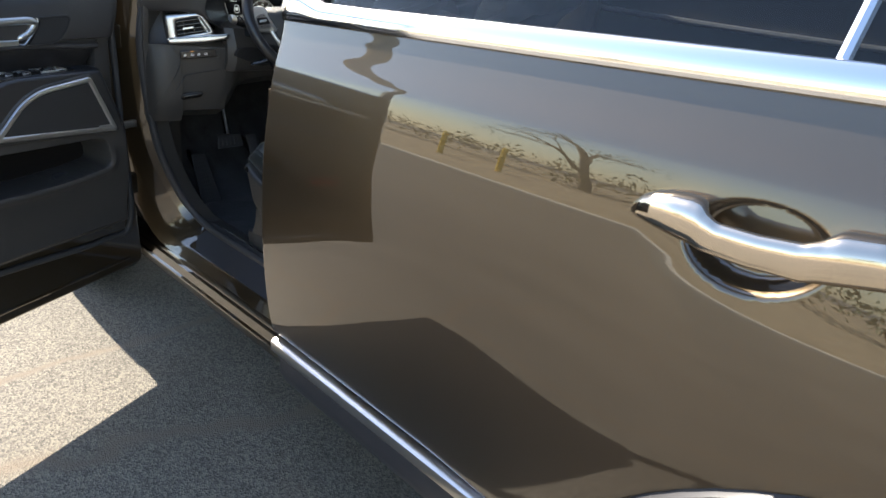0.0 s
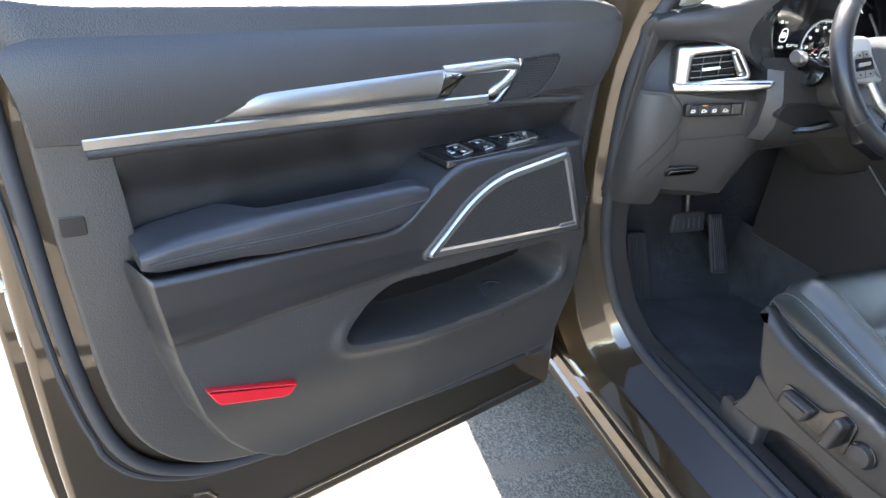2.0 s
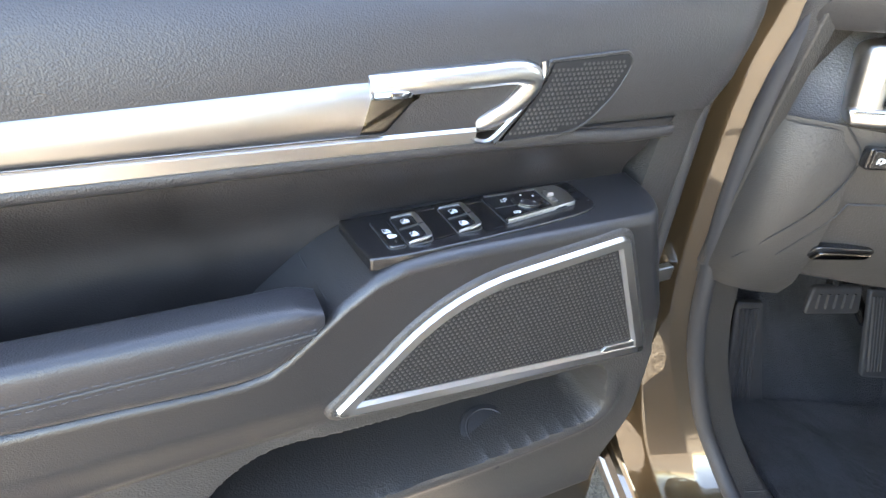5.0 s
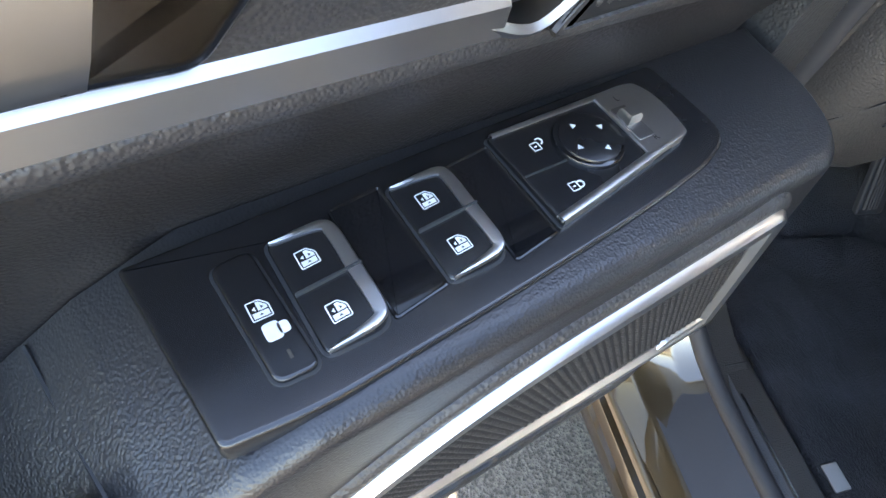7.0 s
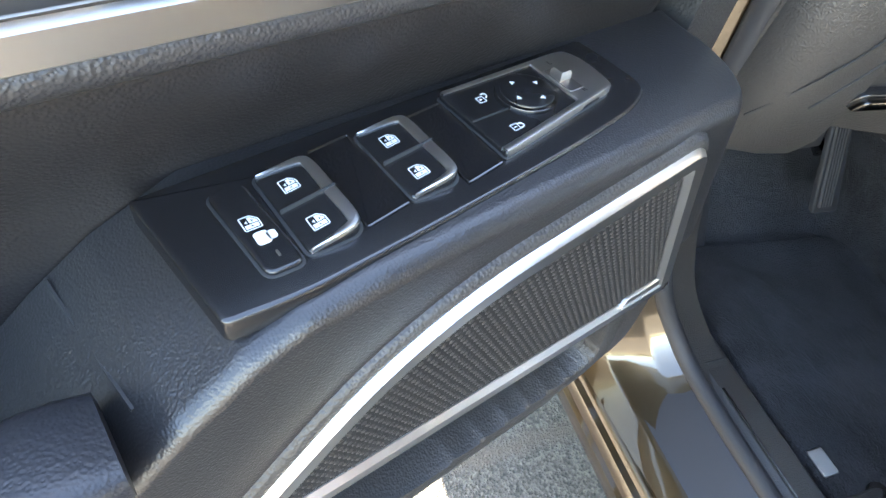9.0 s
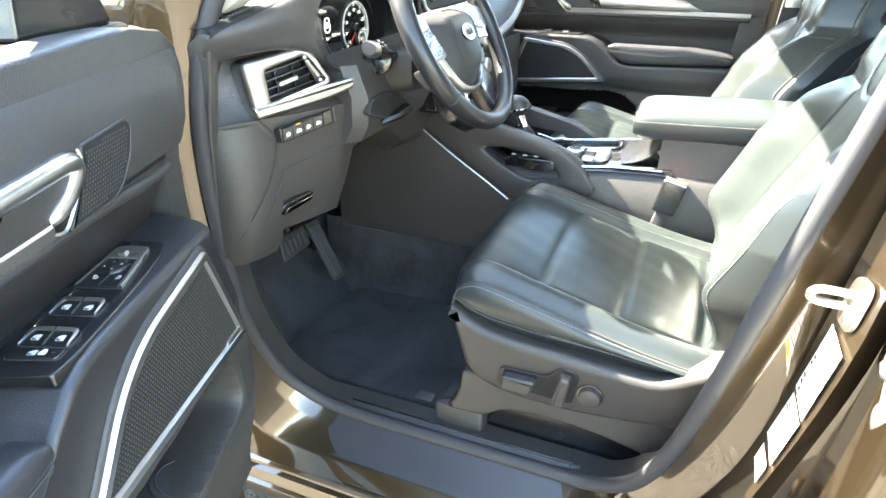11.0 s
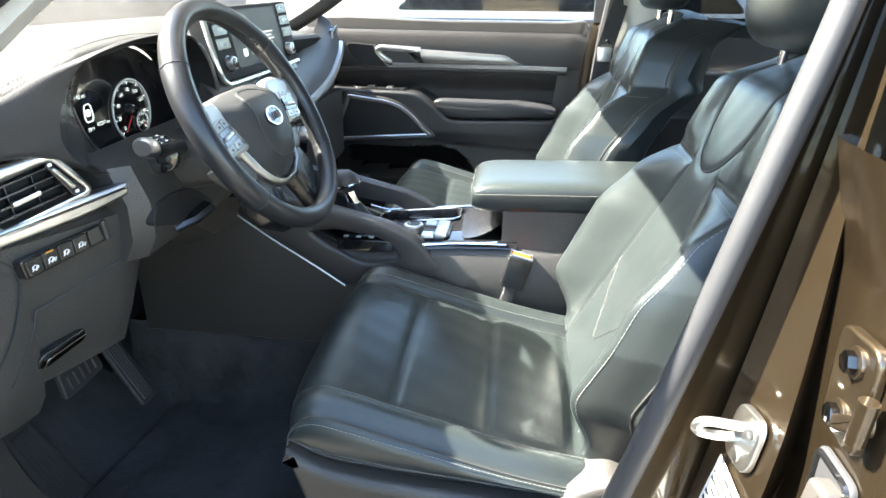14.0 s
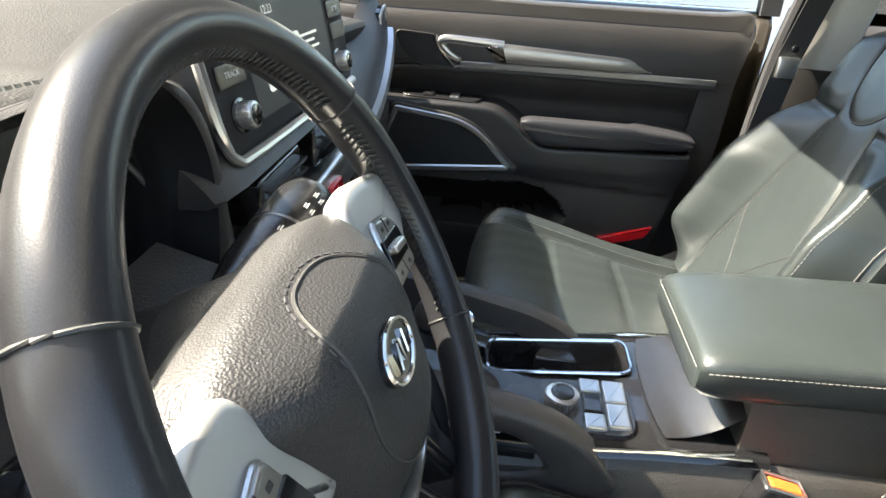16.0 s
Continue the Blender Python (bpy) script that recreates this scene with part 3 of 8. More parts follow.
def inner_trim(door, near):
    """All trim on the cabin side of a front door; near: with the small parts of the driver's door."""
    # base card
    rim = [(0.055, 0.556), (0.046, 0.80), (0.045, 0.95), (0.036, 1.11), (0.020, 1.255), (0.45, 1.26), (0.80, 1.262), (0.885, 1.262), (0.884, 1.18), (0.882, 1.10), (0.880, 1.0), (0.868, 0.80), (0.835, 0.69), (0.770, 0.625), (0.66, 0.592), (0.60, 0.587)]
    gap = [(0.105, 0.559), (0.105, 0.80), (0.105, 0.93), (0.085, 1.09), (0.080, 1.114), (0.45, 1.118), (0.78, 1.118), (0.812, 1.118), (0.812, 1.112), (0.808, 1.06), (0.800, 0.95), (0.785, 0.812), (0.705, 0.778), (0.625, 0.735), (0.580, 0.66), (0.565, 0.584)]
    rows = []
    for p, q in zip(catmull([(u, z, 0) for u, z in rim], 5), [Vector(gap[min(i // 5, len(gap) - 1)] + (0,)).lerp(Vector(gap[min(i // 5 + 1, len(gap) - 1)] + (0,)), (i % 5) / 5) for i in range(5 * len(gap) - 4)]):
        w = (q - p).normalized()
        rows.append([UZ(p.x, p.y, -0.045), UZ(p.x, p.y, -0.003), UZ(p.x + w.x * 0.002, p.y + w.y * 0.002, 0.001), UZ(p.x + w.x * 0.006, p.y + w.y * 0.006, 0.003), UZ(q.x, q.y, 0.003), UZ(q.x, q.y, -0.035)])
    part("door_card", loft(rows, closed=False), HARD, door, "dark grey hard plastic door card")
    # upper trim, its front end cut on the slant
    prof = [(-0.060, 1.150), (0.004, 1.126), (0.014, 1.130), (0.019, 1.155), (0.017, 1.190), (0.013, 1.212), (0.007, 1.228), (-0.004, 1.241), (-0.018, 1.250), (-0.035, 1.255), (-0.052, 1.256), (-0.062, 1.248)]
    front_at = lambda z: lerp([(1.11, 0.037), (1.19, 0.004), (1.235, -0.014), (1.252, -0.012), (1.27, 0.004)], z)
    rings = []
    for i in range(33):
        f = (i / 32) ** 1.3
        cut = 0.010 * (1 - step(0, 0.02, f)) + (0.008 if i == 32 else 0)
        ring = []
        for v, z in prof:
            u0 = front_at(z)
            u1 = 0.880 + 0.018 * step(1.14, 1.25, z)
            ring.append(Vector((u0 + (u1 - u0) * f, v - (cut if v > -0.04 else 0), z)))
        rings.append(ring)
    part("upper_trim", loft(rings), SOFT, door, "soft dark upper door trim")
    # insert: a soft lip, then a hollow grained panel that runs on over the switch pod
    def insert(s_, t_):
        z = 0.930 + (1.121 - 0.930) * t_
        u0, u1 = 0.086 + 0.010 * step(1.09, 1.06, z) - 0.020 * step(1.095, 1.121, z), 0.830
        u = u0 + (u1 - u0) * s_
        v = 0.008 - 0.021 * (step(1.114, 1.050, z) if u < 0.812 else 1) - 0.010 * (1 - step(0, 0.012, u - u0))
        return Vector((u, v, z))
    part("insert_panel", grid_surface(insert, 110, 40), SUEDE, door, "black grained leather insert panel")
    lip = [(0.836, 0.007, 1.1175), (0.60, 0.008, 1.1180), (0.30, 0.008, 1.1170), (0.20, 0.007, 1.1140), (0.13, 0.006, 1.1085), (0.075, 0.003, 1.1080)]
    part("insert_roll", sweep(catmull(lip, 6), circle(0.0070, 0.0075, 10)), SOFT, door)
    # silver strip, pull bezel and pewter bar
    strip = catmull([(0.838, 0.012, 1.1285), (0.70, 0.013, 1.1290), (0.45, 0.013, 1.1285), (0.296, 0.013, 1.1270)], 6)
    part("silver_strip", sweep(strip, [(-0.0085, -0.012), (0.0085, -0.012), (0.0085, -0.001), (0.0055, 0.003), (-0.0045, 0.004), (-0.0085, 0.0005)], up=Vector((0, 1, 0))), SILVER, door, "satin silver trim strip")
    rings = []
    for i in range(33):
        u = 0.392 + 0.311 * i / 32
        h = lerp([(0.392, 0.0435), (0.518, 0.0380), (0.630, 0.0328), (0.655, 0.0312), (0.670, 0.0285), (0.681, 0.0245), (0.690, 0.0190), (0.698, 0.0110), (0.703, 0.0020)], u)
        dv = 0.023 - 0.007 * step(0.63, 0.703, u)
        sec = [(-0.004, 0.0), (0.80, 0.0), (0.93, 0.06), (1.0, 0.22), (1.0, 0.45), (0.96, 0.68), (0.84, 0.86), (0.66, 0.96), (0.40, 1.0), (-0.004, 1.0)]
        rings.append([Vector((u - (0.014 * b - 0.003 if i == 0 else 0), dv * a, 1.1375 + h * b)) for a, b in sec])
    part("pewter_bar", loft(rings), GREYBAR, door, "satin pewter bar", 60)
    bez = catmull([(0.386, 0.016, 1.1735), (0.350, 0.020, 1.1755), (0.300, 0.022, 1.1775), (0.270, 0.022, 1.1785), (0.256, 0.021, 1.1755), (0.2525, 0.020, 1.1690), (0.258, 0.019, 1.1600), (0.272, 0.018, 1.1480), (0.288, 0.016, 1.1395), (0.296, 0.012, 1.1355)], 6)
    kb = len(bez)
    rings = []
    for i, p in enumerate(bez):
        t = (bez[min(i + 1, kb - 1)] - bez[max(i - 1, 0)]).normalized()
        sd = t.cross(Vector((0, 1, 0))).normalized()
        w = lerp([(0, 0.0088), (0.45, 0.0092), (0.62, 0.0092), (0.85, 0.0080), (0.96, 0.0060), (1.0, 0.0030)], i / (kb - 1))
        rings.append([p + sd * w * math.cos(an) + Vector((0, 1, 0)) * (0.0065 * math.sin(an) - (0.010 if math.sin(an) < -0.2 else 0)) for an in [2 * math.pi * j / 14 for j in range(14)]])
    part("pull_bezel", loft(rings), SILVER, door, "satin silver door pull bezel", 60)
    tail = catmull([(0.243, 0.017, 1.1845), (0.2425, 0.018, 1.1740), (0.250, 0.018, 1.1585), (0.266, 0.017, 1.1400), (0.284, 0.015, 1.1225), (0.300, 0.013, 1.1250)], 6)
    part("bezel_rim", sweep(tail, [(-0.0022, -0.012), (0.0022, -0.012), (0.0022, 0.002), (0.0, 0.0035), (-0.0022, 0.002)], up=Vector((0, 1, 0))), GREYBAR, door, "thin pewter rim")
    # flat near-black plate, its colour standing for the shade behind the pull
    rec = rounded([(0.395, 1.137), (0.395, 1.170), (0.262, 1.172), (0.258, 1.160), (0.290, 1.135)], 0.003, 3)
    part("pull_recess_plate", slab(rec, -0.01, 0.0060, 0.001), MATTE_BLACK, door)
    lever = rounded([(0.4035, 1.1385), (0.3900, 1.1690), (0.3450, 1.1685), (0.3740, 1.1370)], [0.004, 0.006, 0.004, 0.005], 4)
    part("door_lever", slab(lever, 0.004, 0.0215, 0.004, n=4), LEVER, door, "dark bronze gloss inner door release lever")
    part("lever_cap", sweep(catmull([(0.384, 0.024, 1.1685), (0.372, 0.026, 1.1690), (0.360, 0.024, 1.1685), (0.352, 0.018, 1.1680)], 4), circle(0.0025, 0.003, 8)), CHROME, door)
    # tweeter
    tw = rounded([(0.2380, 1.1860), (0.1600, 1.1905), (0.1515, 1.1800), (0.1640, 1.1530), (0.1891, 1.1290), (0.2087, 1.1210), (0.282, 1.1195), (0.2560, 1.1500), (0.2400, 1.1750)], [0.003, 0.008, 0.010, 0.02, 0.02, 0.01, 0.004, 0.01, 0.01], 5)
    t = part("tweeter_grille", slab(tw, 0.0, 0.0195, 0.004), MATTE_BLACK, door)
    part("grille_edge", sweep([Vector((p.x, 0.0185, p.y)) for p in inset(tw, 0.0012)], circle(0.0016, 0.0018, 6), True, Vector((0, 1, 0))), HARD, t)
    if near:
        part("grille_dots", mesh_dots(inset(tw, 0.005), 0.0196, 0.0044, 0.0015), HARD, t)
    # lower panel with its pocket
    nose_at = lambda z: lerp([(0.578, 0.068), (0.868, 0.070), (0.896, 0.0826), (1.056, 0.140)], z)

    def low(s, tt):
        r = 0.009
        top_s = 0.93
        uu = 0.070 + s * (0.80 - 0.070)
        for _ in range(3):
            zt = lerp(CREST, uu)
            z = 0.578 + min(tt / top_s, 1) * (zt - r - 0.578)
            nose = nose_at(z)
            bevel = 0.012 + 0.023 * step(0.87, 0.90, z)
            uu = nose - bevel + s * (lerp(REAR_TRIM, z) - nose + bevel)
        v = lower_panel_depth(uu, z)
        x = min(1.0, (uu - nose + bevel) / bevel)
        fall = min(math.sqrt(max(0.0, 1 - (1 - x) ** 2)), step(0, 0.02, (1 - s) * 0.75), step(0, 0.02, tt * 0.42))
        v = v * fall + 0.002 * (1 - fall)
        if tt > top_s:
            an = (tt - top_s) / (1 - top_s) * math.pi / 2
            z += r * math.sin(an)
            v -= r * (1 - math.cos(an))
        return Vector((uu, v, z))
    nv = 230 if near else 60
    bm = grid_surface(low, 300 if near else 80, nv)
    # the ledge behind the rolled edge: pod top and the trough under the armrest
    nl = 300 if near else 80
    crest = [low(i / nl, 1.0) for i in range(nl + 1)]
    loft([crest, [p + Vector((0, (-0.012 - p.y) * 0.25, (lerp(LEDGE, p.x) - p.z) * 0.25)) for p in crest], [p + Vector((0, (-0.012 - p.y) * 0.6, (lerp(LEDGE, p.x) - p.z) * 0.7)) for p in crest], [Vector((p.x, min(-0.012, p.y), lerp(LEDGE, p.x))) for p in crest], [Vector((p.x, min(-0.020, p.y), lerp(LEDGE, p.x) - 0.02)) for p in crest]], closed=False, bm=bm)
    bmesh.ops.remove_doubles(bm, verts=bm.verts, dist=1e-6)
    # faces inside the pocket take the blackened material, which stands in for shade
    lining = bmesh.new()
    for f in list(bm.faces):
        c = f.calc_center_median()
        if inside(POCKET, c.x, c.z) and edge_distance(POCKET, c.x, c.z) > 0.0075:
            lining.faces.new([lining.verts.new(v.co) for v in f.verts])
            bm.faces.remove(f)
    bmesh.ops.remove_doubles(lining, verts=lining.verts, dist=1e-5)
    upper = bmesh.new()
    for f in list(bm.faces):
        c = f.calc_center_median()
        if c.z > 0.897 - 0.05 * (c.x - 0.5):
            upper.faces.new([upper.verts.new(v.co) for v in f.verts])
            bm.faces.remove(f)
    bmesh.ops.remove_doubles(upper, verts=upper.verts, dist=1e-6)
    part("switch_pod", upper, POD, door, "grained black pod with the switches and the speaker")
    panel = part("lower_panel", bm, HARD, door, "dark grey lower door panel with map pocket")
    part("pocket_shade", lining, POCKET_SHADE, panel, "map pocket inside, blackened in place of shade")
    if near:
        part("cup_holder", disc((0.246, 0.022, 0.748), (0, 0.25, 1), 0.034, 0.030, 32, 0.003), RUBBER, door, "round grey rubber cup pad")
        part("cup_ring", rod([(0.246 + 0.026 * math.cos(an), 0.0295 + 0.026 * math.sin(an), 0.7775 - 0.0065 * math.sin(an)) for an in [2 * math.pi * i / 28 for i in range(28)]], 0.0012, 6, True), RUBBER, door)
        ref = rounded([(0.766, 0.806), (0.642, 0.766), (0.656, 0.748), (0.752, 0.776)], [0.004, 0.004, 0.012, 0.006], 4)
        bm = slab(ref, 0.034, 0.0655, 0.003)
        part("reflector", bm, RED, door, "red door edge reflector")
    else:
        ref = rounded([(0.766, 0.806), (0.642, 0.766), (0.656, 0.748), (0.752, 0.776)], [0.004, 0.004, 0.012, 0.006], 4)
        part("reflector", slab(ref, 0.034, 0.0655, 0.003), RED, door, "red door edge reflector")
    # armrest: its front end cut along the rolled edge, a shallow step behind its rear half
    def arm_section(u):
        z0 = lerp(CREST, u) + 0.003
        z1 = lerp([(0.43, 1.026), (0.440, 1.0335), (0.455, 1.037), (0.50, 1.037), (0.66, 1.036), (0.70, 1.033), (0.76, 1.027), (0.812, 1.018)], u)
        outer = 0.079 - 0.012 * step(0.62, 0.80, u)
        inner = -0.014 + 0.052 * step(0.712, 0.660, u)
        return z0, z1, outer, inner
    rings = []
    for i in range(41):
        u = 0.4385 + (i / 40) * (0.812 - 0.4385)
        z0, z1, outer, inner = arm_section(u)
        sq = [0.72, 0.90, 0.97][i] if i < 3 else ([0.97, 0.88, 0.66][i - 38] if i > 37 else 1.0)
        c = ((outer + inner) / 2, (z0 + z1) / 2)
        hw, hh = (outer - inner) / 2 * (0.6 + 0.4 * sq), (z1 - z0) / 2 * sq
        ring = []
        for j in range(36):
            a = 2 * math.pi * j / 36
            ca, sa = math.cos(a), math.sin(a)
            ring.append(Vector((u, c[0] + hw * math.copysign(abs(ca) ** 0.45, ca), c[1] + hh * math.copysign(abs(sa) ** 0.48, sa))))
        rings.append(ring)
    arm = part("armrest", loft(rings), LEATHER_DOOR, door, "padded black leather door armrest with stitching", 60)

    def arm_face(u, z):
        z0, z1, outer, inner = arm_section(u)
        k = min(0.999, abs((z - (z0 + z1) / 2) / ((z1 - z0) / 2)))
        return (outer + inner) / 2 + (outer - inner) / 2 * (1 - k ** (2 / 0.48)) ** (0.45 / 2)
    line = [(0.4455 + 0.360 * i / 60, lerp([(0.44, 1.0185), (0.53, 1.0130), (0.62, 1.0110), (0.71, 1.0100), (0.81, 1.0050)], 0.4455 + 0.360 * i / 60)) for i in range(61)]
    part("seam", rod([(u, arm_face(u, z - 0.003) - 0.0002, z - 0.003) for u, z in line], 0.0013, 6), DARKPRINT, arm)
    for dz in (-0.0070, 0.0010):
        part("stitching", stitches([(u, arm_face(u, z + dz) + 0.0002, z + dz) for u, z in line], 0.0040, 0.0024, 0.00040), DULLTHREAD, arm)
    # pod with the speaker
    skirt = inset(SPEAKER, -0.0085)
    body = part("speaker_bezel", slab(skirt, 0.030, 0.0735, 0.006, n=4), HARD, door, "dark rounded speaker bezel")
    part("seam", rod([(0.4375, -0.010, 1.0285), (0.434, 0.02, 1.0235), (0.430, 0.05, 1.0205)], 0.0010, 6), DARKPRINT, body)
    pr = [(-0.0065, -0.006), (0.0070, -0.006), (0.0070, 0.001), (0.0045, 0.0042), (-0.0035, 0.0042), (-0.0065, 0.001)]
    path = [Vector((p.x, 0.0735, p.y)) for p in inset(SPEAKER, 0.0055)]
    spk = part("speaker_frame", sweep(path, pr, True, Vector((0, 1, 0))), SILVER, door, "satin silver speaker surround")
    inner = inset(SPEAKER, 0.010)
    part("speaker_grille", slab(inner, 0.05, 0.0738, 0.0005), MATTE_BLACK, spk)
    if near:
        part("grille_dots", mesh_dots(inset(inner, 0.001), 0.0739, 0.0046, 0.0016), HARD, spk)
        part("badge", slab(rounded([(0.116, 0.9015), (0.160, 0.9060), (0.154, 0.9115), (0.119, 0.9100)], 0.001, 2), 0.0725, 0.0765, 0.0006), SILVER, spk)
        switch_panel(door)
    else:
        plate = part("switch_plate", slab(rounded([(0.36, 0.0), (0.176, -0.011), (0.173, 0.038), (0.200, 0.050), (0.34, 0.058)], 0.012, 4), 1.052, 1.060, 0.001, XY), SMOOTH, door)
        part("window_switch", box(0.22, 0.245, 0.008, 0.045, 1.058, 1.065, 0.003), SMOOTH, plate)
        part("lock_switch", box(0.28, 0.30, 0.008, 0.040, 1.058, 1.063, 0.003), SILVER, plate)


def door_shell(door):
    """Painted steel of the open driver's door, its seals, latch and window frame."""
    shell = rounded([(-0.010, 1.262), (0.922, 1.268), (0.940, 1.0), (0.945, 0.60), (0.930, 0.385), (0.60, 0.380), (-0.035, 0.392), (-0.03, 0.8)], [0.02, 0.03, 0.2, 0.2, 0.05, 0.2, 0.03, 0.2], 5)
    part("inner_panel", slab(shell, -0.115, -0.045, 0.010, back=True), PAINT, door, "dark bronze painted inner door steel")
    skin = rounded([(-0.03, 1.275), (0.945, 1.282), (0.962, 1.0), (0.967, 0.60), (0.950, 0.372), (-0.05, 0.382), (-0.045, 0.8)], [0.02, 0.03, 0.2, 0.2, 0.04, 0.02, 0.2], 5)
    part("outer_skin", slab(skin, -0.128, -0.112, 0.006, back=True), PAINT, door, "glossy dark bronze outer door skin")
    clad = rounded([(-0.04, 0.372), (0.952, 0.362), (0.960, 0.452), (-0.035, 0.452)], 0.012, 4)
    part("lower_cladding", slab(clad, -0.142, -0.106, 0.006, back=True), CLADDING, door, "black lower door cladding")
    # weatherstrip round the card
    loop = catmull([(0.905, -0.040, 1.262), (0.903, -0.036, 1.05), (0.893, -0.036, 0.80), (0.862, -0.036, 0.66), (0.785, -0.038, 0.585), (0.66, -0.040, 0.552), (0.40, -0.042, 0.535), (0.10, -0.042, 0.520), (0.00, -0.044, 0.56), (-0.01, -0.044, 0.9), (-0.01, -0.04, 1.25)], 8)
    part("weatherstrip", rod(loop, 0.0095, 10), RUBBER, door, "black rubber door weatherstrip")
    loop2 = [p + Vector((0.018 if p.x > 0.6 else -0.004, -0.010, -0.016 if p.z < 0.7 else 0)) for p in loop]
    part("weatherstrip", rod(loop2, 0.005, 8), RUBBER, door)
    # latch, bolts, plug and pressings in the steel
    part("latch_bezel", slab(rounded([(0.850, 1.024), (0.876, 1.026), (0.876, 1.050), (0.850, 1.048)], 0.004, 3), -0.01, 0.0042, 0.001), SMOOTH, door, "black latch opening in the door edge")
    latch = part("latch", box(0.880, 0.944, -0.085, -0.048, 1.016, 1.048, 0.006), SMOOTH, door, "black door latch")
    # claw is black instead of steel, to paint in the slot's darkness
    part("latch_claw", box(0.886, 0.930, -0.070, -0.046, 1.024, 1.038, 0.004), GLOSS, latch)
    for z in (1.085, 0.985, 0.945):
        part("bolt", disc((0.941, -0.075, z), (1, 0, 0), 0.008, 0.006, 12, 0.001), STEEL, door)
    for z0, z1 in ((1.115, 1.205), (0.86, 0.93)):
        part("label", slab(rounded([(-0.088, z0), (-0.068, z0), (-0.068, z1), (-0.088, z1)], 0.002, 2), 0.940, 0.9436, 0.0003, YZ), LABEL, door, "white paper label on the door edge")
    plug = part("plug", disc((0.862, -0.046, 0.462), (0, 1, 0), 0.017, 0.010, 20, 0.003), RUBBER, door, "round black rubber plug")
    part("rim", rod([(0.862 + 0.021 * math.cos(a), -0.044, 0.462 + 0.021 * math.sin(a)) for a in [2 * math.pi * i / 20 for i in range(20)]], 0.002, 6, True, up=Vector((0, 1, 0))), PAINT, plug)
    for i, (u, z) in enumerate(((0.845, 0.530), (0.80, 0.522), (0.765, 0.516))):
        part("pressing", rod([(u - 0.014, -0.045, z - 0.018), (u, -0.044, z + 0.004), (u + 0.020, -0.045, z + 0.006)], 0.0035, 6), PAINT, door)
    part("lower_flange", rod([(0.925, -0.048, 0.42), (0.6, -0.047, 0.415), (0.02, -0.047, 0.425)], 0.006, 8), PAINT, door)
    part("check_strap", box(-0.09, 0.03, -0.085, -0.070, 0.84, 0.862, 0.003), STEEL, door, "door check strap")
    for z in (0.62, 1.08):
        part("hinge", box(-0.075, 0.0, -0.11, -0.075, z, z + 0.07, 0.008), PAINT, door)
    # window frame, black
    frame_path = catmull([(0.015, -0.085, 1.26), (0.13, -0.090, 1.36), (0.30, -0.10, 1.49), (0.48, -0.115, 1.60), (0.66, -0.125, 1.645), (0.84, -0.13, 1.655), (0.905, -0.12, 1.60), (0.918, -0.09, 1.27)], 6)
    part("window_frame", sweep(frame_path, [(-0.018, -0.016), (0.018, -0.016), (0.018, 0.016), (-0.018, 0.016)], up=Vector((0, 1, 0))), PAINT, door, "painted window frame with black seal")
    sail = rounded([(0.012, 1.262), (0.030, 1.300), (0.150, 1.392), (0.175, 1.262)], 0.006, 3)
    part("mirror_sail", slab(sail, -0.105, -0.058, 0.004, back=True), SMOOTH, door)
    part("outer_weatherstrip", box(0.02, 0.92, -0.108, -0.090, 1.258, 1.282, 0.004), CHROME, door)


DOOR = thing("front_door", "open driver's door with black trim, silver accents and bronze steel", "car door", pose(0.381, 0.172, 0, 0, 0, math.degrees(math.atan2(-0.948, 0.318))))
door_shell(DOOR)
inner_trim(DOOR, True)
FAR_DOOR = thing("passenger_door", "closed passenger door with black trim and silver accents", "car door", Matrix.Translation((0.252, 1.745, 0)) @ Matrix.Diagonal((1, -1, 1, 1)))
inner_trim(FAR_DOOR, False)
shell = rounded([(-0.05, 1.262), (0.95, 1.268), (0.96, 0.42), (-0.06, 0.42)], 0.03, 4)
part("outer_skin", slab(shell, -0.16, -0.05, 0.02, back=True), PAINT, FAR_DOOR)
part("window_frame", sweep(catmull([(0.00, -0.06, 1.26), (0.17, -0.065, 1.38), (0.34, -0.08, 1.50), (0.55, -0.095, 1.60), (0.75, -0.10, 1.64), (0.91, -0.10, 1.645), (0.925, -0.09, 1.58), (0.93, -0.06, 1.26)], 6), [(-0.02, -0.016), (0.02, -0.016), (0.02, 0.016), (-0.02, 0.016)], up=Vector((0, 1, 0))), RUBBER, FAR_DOOR)
pane = slab([(0.0, 1.26), (0.925, 1.265), (0.925, 1.60), (0.74, 1.635), (0.54, 1.595), (0.30, 1.47)], -0.078, -0.074, 0.0005)
ob = part("window_glass", pane, GLASS, FAR_DOOR)
ob.visible_shadow = False


# ---- car body ----
BODY = thing("car_body", "dark bronze metallic car body with open front doorway", "car")
SEAL = [(1.235, 0.375, 1.600), (1.200, 0.335, 1.42), (1.165, 0.305, 1.29), (1.100, 0.290, 1.00), (1.045, 0.305, 0.74), (1.000, 0.335, 0.60), (0.935, 0.370, 0.525), (0.85, 0.385, 0.506), (0.65, 0.386, 0.504), (0.45, 0.386, 0.506), (0.365, 0.375, 0.535), (0.318, 0.340, 0.62), (0.303, 0.290, 0.80), (0.318, 0.265, 1.10), (0.362, 0.298, 1.285), (0.482, 0.330, 1.380), (0.62, 0.365, 1.49), (0.78, 0.390, 1.585), (0.95, 0.400, 1.625), (1.12, 0.395, 1.635)]
